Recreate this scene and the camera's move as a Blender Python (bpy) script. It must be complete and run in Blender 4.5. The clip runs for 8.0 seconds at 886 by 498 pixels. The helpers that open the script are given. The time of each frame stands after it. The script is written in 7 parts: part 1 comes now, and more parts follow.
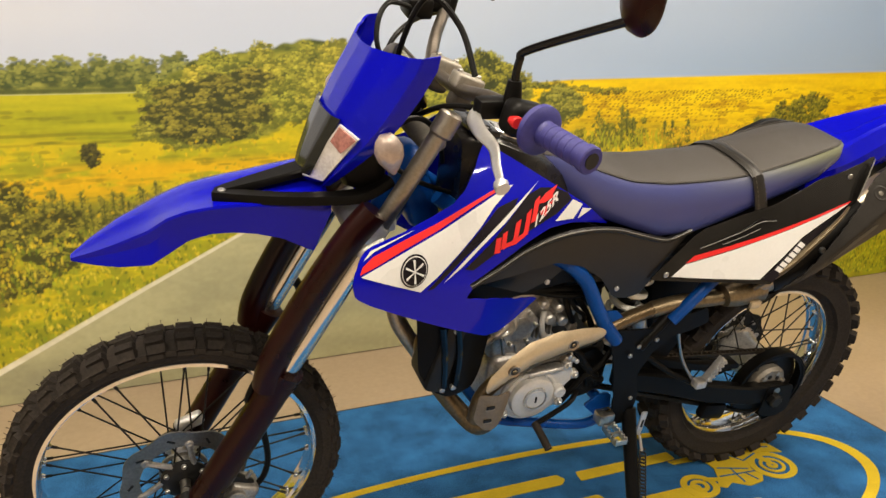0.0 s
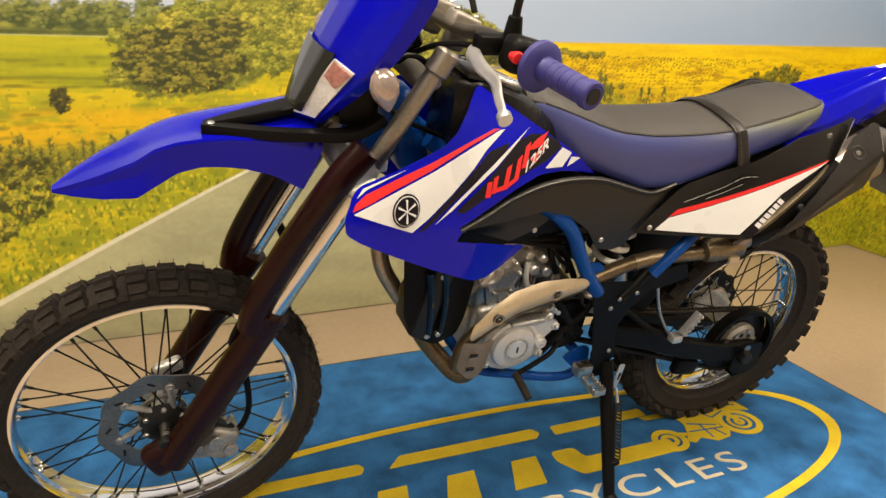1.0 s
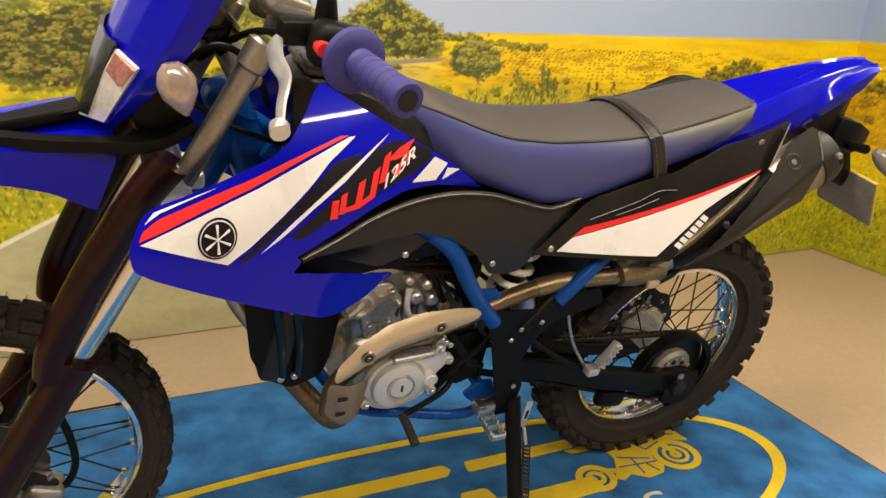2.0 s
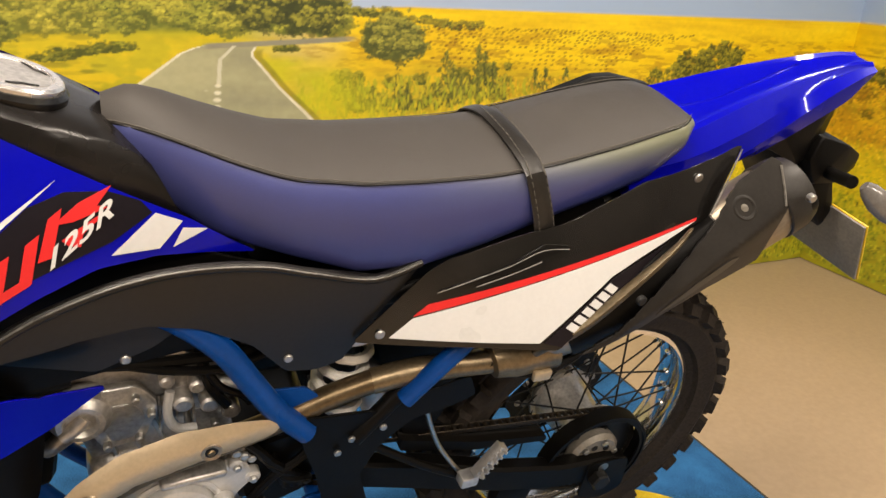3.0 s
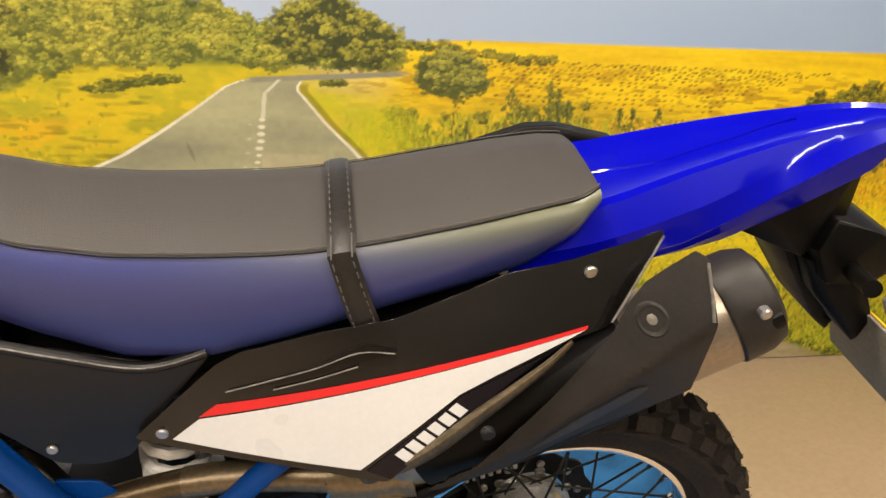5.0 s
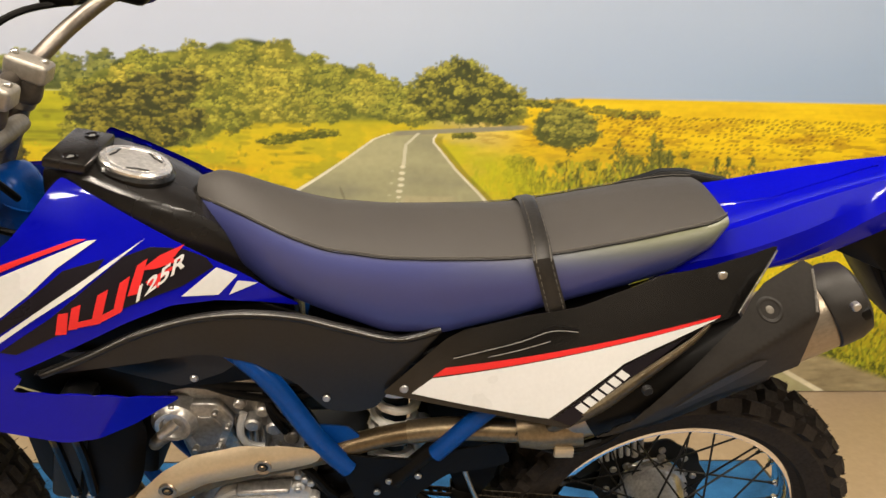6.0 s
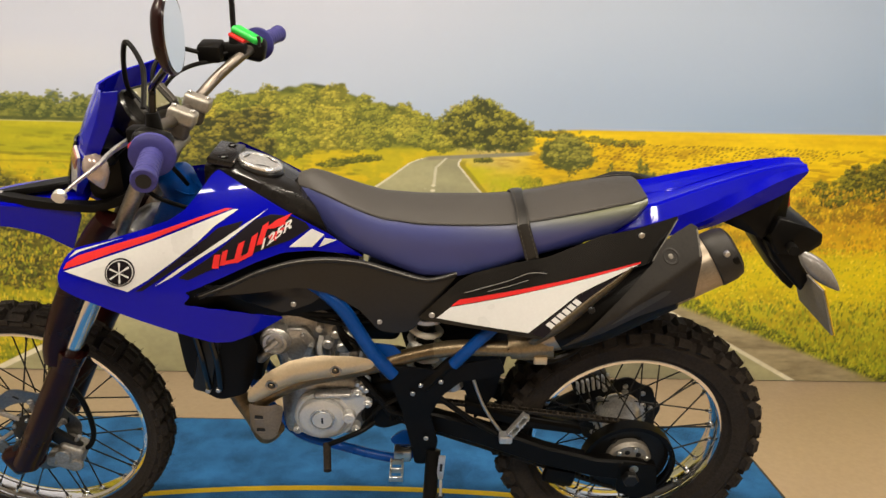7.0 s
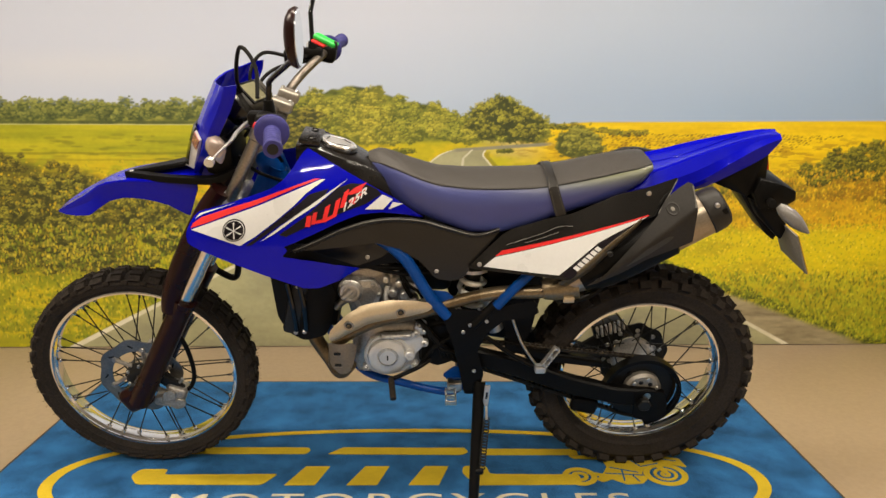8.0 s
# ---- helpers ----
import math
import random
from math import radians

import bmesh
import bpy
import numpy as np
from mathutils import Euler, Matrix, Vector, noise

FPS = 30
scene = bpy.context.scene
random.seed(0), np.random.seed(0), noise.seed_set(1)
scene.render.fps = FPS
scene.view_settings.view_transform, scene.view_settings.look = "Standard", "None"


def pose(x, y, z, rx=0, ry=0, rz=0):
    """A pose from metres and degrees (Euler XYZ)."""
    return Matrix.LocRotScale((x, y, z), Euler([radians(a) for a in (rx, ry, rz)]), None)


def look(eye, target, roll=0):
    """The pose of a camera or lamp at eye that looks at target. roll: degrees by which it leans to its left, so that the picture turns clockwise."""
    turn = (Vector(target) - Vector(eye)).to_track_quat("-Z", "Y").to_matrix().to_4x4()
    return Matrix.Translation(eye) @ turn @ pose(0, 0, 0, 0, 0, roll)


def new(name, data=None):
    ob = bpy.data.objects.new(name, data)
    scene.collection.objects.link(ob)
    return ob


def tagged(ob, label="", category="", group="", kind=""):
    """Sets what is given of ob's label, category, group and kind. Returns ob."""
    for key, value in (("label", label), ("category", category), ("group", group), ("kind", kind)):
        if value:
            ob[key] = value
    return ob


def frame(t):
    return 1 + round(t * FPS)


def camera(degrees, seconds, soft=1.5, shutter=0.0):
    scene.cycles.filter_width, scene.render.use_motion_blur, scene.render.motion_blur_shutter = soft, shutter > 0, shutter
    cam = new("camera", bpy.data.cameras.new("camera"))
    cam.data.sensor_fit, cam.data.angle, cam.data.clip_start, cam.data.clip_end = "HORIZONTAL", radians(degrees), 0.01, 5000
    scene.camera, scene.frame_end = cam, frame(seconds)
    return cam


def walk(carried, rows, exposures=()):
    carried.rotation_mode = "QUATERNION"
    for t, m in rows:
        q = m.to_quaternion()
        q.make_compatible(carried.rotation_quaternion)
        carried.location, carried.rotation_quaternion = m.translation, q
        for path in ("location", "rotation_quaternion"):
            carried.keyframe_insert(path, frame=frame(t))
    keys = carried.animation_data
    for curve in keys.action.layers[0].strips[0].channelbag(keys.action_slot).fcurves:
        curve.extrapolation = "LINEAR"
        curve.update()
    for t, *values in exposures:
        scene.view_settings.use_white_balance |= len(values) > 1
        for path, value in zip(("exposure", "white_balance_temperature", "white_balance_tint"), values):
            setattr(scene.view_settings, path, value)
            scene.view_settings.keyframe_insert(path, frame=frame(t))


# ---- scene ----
cam = camera(62.6, 8.0, 1.5)
PATH = [
    (0, (0.316, 0.354, 1.175), (1.021, 2.138, 0.607), 0.4),
    (0.5, (0.264, 0.354, 1.121), (1.021, 2.102, 0.511), 1.8),
    (1, (0.271, 0.36, 1.121), (1.06, 2.086, 0.488), 2.5),
    (1.5, (0.372, 0.4, 1.121), (1.175, 2.113, 0.473), 2.8),
    (1.7, (0.441, 0.426, 1.114), (1.255, 2.136, 0.472), 2.7),
    (2.8, (0.913, 0.708, 1.122), (1.732, 2.388, 0.409), 3.6),
    (3, (0.993, 0.775, 1.121), (1.806, 2.454, 0.401), 3.8),
    (3.5, (1.171, 0.869, 1.126), (1.969, 2.545, 0.381), 4.2),
    (4, (1.375, 0.898, 1.125), (2.089, 2.612, 0.381), 4.7),
    (4.2, (1.447, 0.889, 1.122), (2.079, 2.639, 0.391), 4.6),
    (5.3, (1.408, 0.816, 1.141), (1.668, 2.693, 0.503), 2.3),
    (5.5, (1.358, 0.768, 1.151), (1.576, 2.659, 0.537), 2.1),
    (6, (1.256, 0.59, 1.172), (1.397, 2.506, 0.617), 1.8),
    (6.5, (1.249, 0.342, 1.183), (1.341, 2.276, 0.682), 1.6),
    (7, (1.256, 0.068, 1.174), (1.309, 2.016, 0.725), 1.5),
    (7.5, (1.186, -0.151, 1.164), (1.224, 1.804, 0.746), 0.6),
    (8, (1.143, -0.298, 1.128), (1.185, 1.657, 0.708), 0.2),
]
walk(cam, [(t, look(eye, target, roll)) for t, eye, target, roll in PATH], [(0, 0.20, 6900, 12), (1.5, 0.23, 7100, 14), (4, 0.21, 6600, 16), (5.5, 0.19, 6700, 14), (7, 0.07, 6750, 12), (8, 0.06, 6800, 12)])

# ---- world and lights ----
world = bpy.data.worlds.new("world")
scene.world = world
world.use_nodes = True
world.node_tree.nodes["Background"].inputs[0].default_value = (0.9, 0.95, 1.0, 1)
world.node_tree.nodes["Background"].inputs[1].default_value = 0.15

ROOM_L, ROOM_R, ROOM_F, ROOM_B, ROOM_H = -2.4, 3.80, -2.6, 2.872, 2.6
FLOOR_Z = -0.006


def area_light(x, y, z, sx, sy, watts, colour):
    data = bpy.data.lights.new("batten_glow", "AREA")
    data.shape, data.size, data.size_y, data.energy, data.color = "RECTANGLE", sx, sy, watts, colour
    ob = new("batten_glow", data)
    ob.matrix_world = pose(x, y, z)
    return ob


LAMPS = [(-0.9, 1.25, 36), (0.9, 1.25, 36), (2.7, 1.25, 36), (-0.9, -0.6, 36), (0.9, -0.6, 36), (2.7, -0.6, 36)]
for lx, ly, watts in LAMPS:
    area_light(lx, ly, ROOM_H - 0.075, 1.2, 0.12, watts, (1.0, 0.91, 0.76))


# ---- materials ----
def srgb(r, g, b):
    return tuple(((c / 255 + 0.055) / 1.055) ** 2.4 if c > 10 else c / 255 / 12.92 for c in (r, g, b))


def mat(name, base, rough=0.5, metal=0.0, var=0.15, scale=12, fine=180, bump=0.0, coat=0.0, rvar=0.15, stretch=(1, 1, 1), spec=0.5):
    m = bpy.data.materials.new(name)
    m.use_nodes = True
    nt = m.node_tree
    b = nt.nodes["Principled BSDF"]
    b.inputs["Roughness"].default_value, b.inputs["Metallic"].default_value = rough, metal
    b.inputs["Specular IOR Level"].default_value = spec
    if coat:
        b.inputs["Coat Weight"].default_value, b.inputs["Coat Roughness"].default_value = coat, 0.08
    co = nt.nodes.new("ShaderNodeTexCoord")
    mp = nt.nodes.new("ShaderNodeMapping")
    mp.inputs["Scale"].default_value = stretch
    nt.links.new(co.outputs["Object"], mp.inputs["Vector"])
    big, small = nt.nodes.new("ShaderNodeTexNoise"), nt.nodes.new("ShaderNodeTexNoise")
    for n, s, d in ((big, scale, 3), (small, fine, 2)):
        n.inputs["Scale"].default_value, n.inputs["Detail"].default_value = s, d
        nt.links.new(mp.outputs[0], n.inputs["Vector"])
    add = nt.nodes.new("ShaderNodeMath")
    add.operation = "ADD"
    nt.links.new(big.outputs["Fac"], add.inputs[0]), nt.links.new(small.outputs["Fac"], add.inputs[1])
    ramp = nt.nodes.new("ShaderNodeMapRange")
    ramp.inputs["From Min"].default_value, ramp.inputs["From Max"].default_value = 0.6, 1.4
    nt.links.new(add.outputs[0], ramp.inputs["Value"])
    mix = nt.nodes.new("ShaderNodeMix")
    mix.data_type = "RGBA"
    mix.inputs[6].default_value = (*[c * (1 - var) for c in base], 1)
    mix.inputs[7].default_value = (*[min(1, c * (1 + var)) for c in base], 1)
    nt.links.new(ramp.outputs[0], mix.inputs[0])
    nt.links.new(mix.outputs[2], b.inputs["Base Color"])
    if rvar:
        rr = nt.nodes.new("ShaderNodeMapRange")
        rr.inputs["From Min"].default_value, rr.inputs["From Max"].default_value = 0.3, 0.7
        rr.inputs["To Min"].default_value, rr.inputs["To Max"].default_value = rough * (1 - rvar), min(1, rough * (1 + rvar))
        nt.links.new(big.outputs["Fac"], rr.inputs["Value"]), nt.links.new(rr.outputs[0], b.inputs["Roughness"])
    if bump:
        bp = nt.nodes.new("ShaderNodeBump")
        bp.inputs["Strength"].default_value, bp.inputs["Distance"].default_value = bump, 0.002
        nt.links.new(small.outputs["Fac"], bp.inputs["Height"]), nt.links.new(bp.outputs[0], b.inputs["Normal"])
    return m


M_BLUE = mat("blue_plastic", (0.0012, 0.0022, 0.33), 0.24, var=0.06, coat=0.38, spec=0.05)
M_BLUE.node_tree.nodes["Principled BSDF"].inputs["Coat Roughness"].default_value = 0.03
M_FRAME = mat("frame_blue", (0.001, 0.055, 0.27), 0.30, var=0.15, bump=0.05, spec=0.22)
M_BLACK = mat("black_plastic", (0.0036, 0.0032, 0.0028), 0.42, var=0.35, bump=0.05, spec=0.13)
M_SIDE_BLACK = mat("satin_side_plastic", (0.011, 0.010, 0.0092), 0.34, var=0.3, scale=10, bump=0.04, spec=0.4)
M_BLACK_GLOSS = mat("black_gloss", (0.004, 0.0035, 0.0035), 0.10, var=0.4, coat=0.15, spec=0.35)
M_BLACK_SATIN = mat("black_satin", (0.006, 0.0055, 0.005), 0.22, var=0.3, spec=0.35)
M_TANK = mat("tank_cover_plastic", (0.007, 0.006, 0.0055), 0.26, var=0.3, bump=0.03, spec=0.42)
M_CAP = mat("satin_cap_alloy", (0.72, 0.70, 0.67), 0.26, 0.85, var=0.08, scale=40)
M_LCD = mat("olive_meter_glass", (0.17, 0.16, 0.095), 0.25, var=0.08, coat=0.3)
M_DARK = mat("dark_metal", (0.009, 0.009, 0.009), 0.45, var=0.4, bump=0.1, spec=0.3)
M_MAROON = mat("maroon_lacquer", (0.013, 0.0018, 0.0012), 0.30, var=0.3, coat=0.06, spec=0.2)
M_RUBBER = mat("tyre_rubber", (0.026, 0.0205, 0.0165), 0.8, var=0.5, scale=14, bump=0.3, spec=0.2)
M_CHROME = mat("polished_alloy", (0.70, 0.69, 0.67), 0.16, 1.0, var=0.06)
M_RIM = mat("polished_rim", (0.86, 0.85, 0.84), 0.13, 1.0, var=0.06, scale=30, fine=90, bump=0.10)
M_CALIPER = mat("dull_caliper", (0.36, 0.34, 0.31), 0.45, 0.7, var=0.35, scale=40, bump=0.2)
M_ALLOY = mat("cast_alloy", (0.62, 0.61, 0.59), 0.40, 0.75, var=0.18, scale=30, bump=0.15)
M_ALLOY_DULL = mat("dull_alloy", (0.36, 0.345, 0.325), 0.36, 0.75, var=0.35, scale=35, bump=0.2)
M_COVER = mat("silver_cover_paint", (0.60, 0.59, 0.57), 0.34, 0.35, var=0.10, scale=30, bump=0.05)
M_CASE = mat("bead_blasted_alloy", (0.54, 0.52, 0.49), 0.34, 0.75, var=0.35, scale=40, bump=0.2)
M_STEEL = mat("brushed_steel", (0.5, 0.47, 0.42), 0.3, 1.0, var=0.2, stretch=(1, 8, 1))
M_DISC = mat("worn_disc_steel", (0.21, 0.20, 0.185), 0.36, 0.9, var=0.3, scale=20)
M_SHIELD = mat("dark_grey_heat_plastic", (0.015, 0.013, 0.011), 0.46, var=0.35, scale=14, bump=0.08, spec=0.35)
M_PLATE_BACK = mat("warm_grey_plate_back", (0.21, 0.19, 0.16), 0.5, var=0.25, scale=16)
M_PIPE = mat("tan_pipe", (0.235, 0.18, 0.11), 0.38, 0.8, var=0.3, scale=18)
# brownish tan of the reflection painted beside the silencer shield
M_SHEEN_BAND = mat("tan_sheen_band", (0.105, 0.080, 0.045), 0.40, 0.5, var=0.5, scale=16)
M_CAN = mat("tinted_can_steel", (0.36, 0.30, 0.23), 0.36, 0.85, var=0.18, scale=14, stretch=(1, 6, 1))
M_TITAN = mat("heat_tinted_steel", (0.42, 0.34, 0.25), 0.38, 0.9, var=0.25, scale=20)
M_BRONZE_DARK = mat("burnt_bronze", (0.16, 0.115, 0.065), 0.36, 0.8, var=0.35, scale=24)
# darker bronze: the lower shield's shade is put into its colour
M_BRONZE_SHADED = mat("shaded_heat_shield", (0.27, 0.20, 0.135), 0.42, 0.55, var=0.2, scale=16, bump=0.08)
M_BRONZE = mat("bronze_heat_shield", (0.56, 0.45, 0.30), 0.40, 0.55, var=0.10, scale=16, bump=0.08)
M_SEAT_TOP = mat("seat_top_vinyl", (0.034, 0.0295, 0.0255), 0.56, var=0.15, scale=8, fine=900, bump=0.35)
M_SEAT_SIDE = mat("seat_side_vinyl", (0.040, 0.050, 0.20), 0.38, var=0.12, scale=8, fine=900, bump=0.12, coat=0.3)
M_SEAT_SIDE.node_tree.nodes["Principled BSDF"].inputs["Coat Roughness"].default_value = 0.38


def olive_seam_blend(m):
    """Mixes the blue of the seat side towards olive along its rear seam."""
    nt = m.node_tree
    b = nt.nodes["Principled BSDF"]
    old = b.inputs["Base Color"].links[0].from_socket
    co, sep = nt.nodes.new("ShaderNodeTexCoord"), nt.nodes.new("ShaderNodeSeparateXYZ")
    nt.links.new(co.outputs["Object"], sep.inputs[0])

    def node(op, a, c, d=None):
        n = nt.nodes.new("ShaderNodeMath")
        n.operation = op
        for k, v in enumerate((a, c, d)):
            if v is None:
                continue
            if isinstance(v, (int, float)):
                n.inputs[k].default_value = v
            else:
                nt.links.new(v, n.inputs[k])
        return n.outputs[0]

    def ramp(v, lo, hi, a, c):
        n = nt.nodes.new("ShaderNodeMapRange")
        n.interpolation_type = "SMOOTHSTEP"
        for k, q in zip(("From Min", "From Max", "To Min", "To Max"), (lo, hi, a, c)):
            n.inputs[k].default_value = q
        nt.links.new(v, n.inputs["Value"])
        return n.outputs[0]

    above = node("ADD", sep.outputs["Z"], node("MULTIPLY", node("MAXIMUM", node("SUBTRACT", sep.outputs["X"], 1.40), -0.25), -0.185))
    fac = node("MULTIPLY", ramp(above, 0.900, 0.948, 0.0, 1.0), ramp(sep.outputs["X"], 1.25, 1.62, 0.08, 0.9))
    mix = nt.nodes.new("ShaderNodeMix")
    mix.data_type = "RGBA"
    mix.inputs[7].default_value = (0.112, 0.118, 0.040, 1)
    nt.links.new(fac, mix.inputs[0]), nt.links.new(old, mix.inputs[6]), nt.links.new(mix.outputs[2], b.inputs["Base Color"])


olive_seam_blend(M_SEAT_SIDE)
M_BAR = mat("grey_bar_steel", (0.15, 0.13, 0.11), 0.38, 0.9, var=0.2, scale=12)
M_CLAMP_TOP = mat("bare_cast_clamp", (0.30, 0.275, 0.235), 0.46, 0.6, var=0.2, scale=30, bump=0.1)
M_CLAMP_DARK = mat("dark_cast_riser", (0.055, 0.048, 0.040), 0.5, 0.3, var=0.3, scale=30, bump=0.1)
M_CLAMP = mat("grey_cast_clamp", (0.17, 0.155, 0.13), 0.5, 0.4, var=0.25, scale=30, bump=0.15)
M_LEVER = mat("bright_lever_alloy", (0.60, 0.59, 0.57), 0.34, 0.85, var=0.08, scale=20)
M_STRAP = mat("black_strap_leather", (0.014, 0.012, 0.010), 0.42, var=0.3, scale=14, bump=0.15)
M_STITCH = mat("grey_thread", (0.07, 0.062, 0.05), 0.7, var=0.2, scale=300)
M_PANEL = mat("scuffed_black_gloss", (0.008, 0.0072, 0.0066), 0.17, var=0.6, scale=9, fine=240, bump=0.03, coat=0.3, spec=0.4, rvar=0.5)
M_GREY_PLASTIC = mat("worn_grey_plastic", (0.030, 0.027, 0.022), 0.42, var=0.35, scale=20, bump=0.08)
# pale edge lines; on panel crease and cover lip they imitate highlights
M_PALE_EDGE = mat("pale_edge_plastic", (0.15, 0.14, 0.125), 0.30, var=0.6, scale=40)
M_TUBE = mat("worn_fork_tube", (0.31, 0.28, 0.24), 0.42, 1.0, var=0.25, scale=10)
M_SCREW = mat("zinc_screw", (0.45, 0.44, 0.42), 0.35, 0.9, var=0.2)
M_GRIP = mat("purple_grip", (0.026, 0.024, 0.155), 0.55, var=0.2, bump=0.15)
M_WHITE = mat("white_decal", (0.60, 0.60, 0.59), 0.3, var=0.04)
M_RED = mat("red_decal", (0.62, 0.02, 0.02), 0.32, var=0.08)
M_DECAL_BLACK = mat("black_decal", (0.008, 0.006, 0.009), 0.3, var=0.2, spec=0.25)
M_RED_LENS = mat("red_lens", (0.4, 0.01, 0.01), 0.12, var=0.1, coat=0.5)
M_AMBER = mat("smoked_lens", (0.42, 0.33, 0.29), 0.12, 0.45, var=0.2, coat=0.6)
M_SMOKE = mat("smoked_grey_lens", (0.13, 0.12, 0.11), 0.18, var=0.2, coat=0.4)
M_GREEN = mat("green_tag", (0.01, 0.42, 0.05), 0.4, var=0.1)
M_YELLOW_PLATE = mat("yellow_plate", (0.75, 0.5, 0.02), 0.35, var=0.06)
M_CHAIN = mat("oily_chain", (0.045, 0.035, 0.025), 0.5, 0.8, var=0.4, scale=120)
M_MIRROR = mat("mirror_glass", (0.92, 0.93, 0.93), 0.02, 1.0, var=0.0, rvar=0)
M_LENS = mat("headlight_reflector", (0.84, 0.79, 0.76), 0.18, 0.40, var=0.25, scale=40, coat=0.6)
M_REFLECT = mat("pink_brown_reflector", (0.48, 0.20, 0.17), 0.18, 0.4, var=0.5, scale=60, coat=0.8)
M_TINT = mat("dark_tinted_lens", (0.014, 0.014, 0.011), 0.08, var=0.2, coat=0.25, spec=0.35)
M_SHOCK = mat("pale_spring", (0.80, 0.77, 0.70), 0.35, var=0.1)
M_FLOOR = mat("tan_vinyl_floor", (0.36, 0.27, 0.18), 0.38, var=0.10, scale=1.6, fine=60, bump=0.03)
M_WALL = mat("grey_wall_paint", (0.30, 0.29, 0.27), 0.7, var=0.04, scale=3, bump=0.05)
M_WALL_FRONT = mat("grey_front_wall_paint", (0.20, 0.19, 0.17), 0.7, var=0.05, scale=3, bump=0.05)
M_CEIL = mat("ceiling_paint", (0.16, 0.155, 0.15), 0.8, var=0.03, scale=2)
M_CARPET = mat("blue_carpet", (0.024, 0.119, 0.292), 0.95, var=0.80, scale=9, fine=420, bump=0.7, spec=0.1)
M_CARPET_Y = mat("yellow_carpet", (0.60, 0.43, 0.03), 0.95, var=0.2, scale=14, fine=420, bump=0.6, spec=0.1)
M_CARPET_C = mat("cream_carpet", (0.52, 0.47, 0.33), 0.95, var=0.2, scale=14, fine=420, bump=0.6, spec=0.1)
M_EDGE = mat("mat_edge_rubber", (0.03, 0.028, 0.025), 0.7)
M_GLOW = bpy.data.materials.new("lamp_diffuser")
M_GLOW.use_nodes = True
M_GLOW.node_tree.nodes["Principled BSDF"].inputs["Emission Color"].default_value = (1, 0.95, 0.88, 1)
M_GLOW.node_tree.nodes["Principled BSDF"].inputs["Emission Strength"].default_value = 9.0

M_MURAL = bpy.data.materials.new("mural_print")
M_MURAL.use_nodes = True
_nt = M_MURAL.node_tree
_at = _nt.nodes.new("ShaderNodeAttribute")
_at.attribute_name = "paint"
_nt.links.new(_at.outputs["Color"], _nt.nodes["Principled BSDF"].inputs["Base Color"])
_nt.nodes["Principled BSDF"].inputs["Roughness"].default_value = 0.5
_ns, _bp = _nt.nodes.new("ShaderNodeTexNoise"), _nt.nodes.new("ShaderNodeBump")
_ns.inputs["Scale"].default_value = 40
_bp.inputs["Strength"].default_value, _bp.inputs["Distance"].default_value = 0.05, 0.002
_nt.links.new(_ns.outputs["Fac"], _bp.inputs["Height"])
_nt.links.new(_bp.outputs[0], _nt.nodes["Principled BSDF"].inputs["Normal"])


# ---- mesh helpers ----
def finish(bm, name, material, angle=35):
    bmesh.ops.recalc_face_normals(bm, faces=bm.faces)
    me = bpy.data.meshes.new(name)
    for f in bm.faces:
        f.smooth = True
    bm.to_mesh(me)
    bm.free()
    me.set_sharp_from_angle(angle=radians(angle))
    lay = me.attributes.get("sheet_normal")
    if lay:
        vecs = [tuple(d.vector) for d in lay.data]
        me.attributes.remove(lay)
        me.normals_split_custom_set_from_vertices(vecs)
    me.materials.append(material)
    return me


def part(name, bm, material, parent, label="", angle=35):
    """Links a bmesh as one mesh object under a thing or a part."""
    ob = new(name, finish(bm, name, material, angle))
    ob.parent = parent
    return tagged(ob, label)


def thing(name, bm, material, label, category, kind="", group=""):
    return tagged(new(name, finish(bm, name, material)), label, category, group, kind)


def rbox(bm, c, s, bevel=0.003, turn=None, segs=2):
    """A bevelled box of size s round c, turned by a 3x3 or 4x4 matrix."""
    made = bmesh.ops.create_cube(bm, size=1.0)["verts"]
    for v in made:
        v.co = Vector((v.co.x * s[0], v.co.y * s[1], v.co.z * s[2]))
    if bevel > 0:
        edges = list({e for v in made for e in v.link_edges})
        out = bmesh.ops.bevel(bm, geom=edges, offset=bevel, segments=segs, affect="EDGES", profile=0.5)
        made = list({v for f in out["faces"] for v in f.verts} | {v for v in made if v.is_valid})
    m = Matrix.Translation(c) @ (turn.to_4x4() if turn else Matrix())
    bmesh.ops.transform(bm, matrix=m, verts=made)
    return bm


def smooth_path(pts, n=6):
    p = [Vector(q) for q in pts]
    if len(p) < 3:
        return p
    out = []
    for i in range(len(p) - 1):
        a, b, c, d = p[max(i - 1, 0)], p[i], p[i + 1], p[min(i + 2, len(p) - 1)]
        for k in range(n):
            t = k / n
            out.append(0.5 * (2 * b + (c - a) * t + (2 * a - 5 * b + 4 * c - d) * t * t + (3 * b - a - 3 * c + d) * t ** 3))
    return out + [p[-1]]


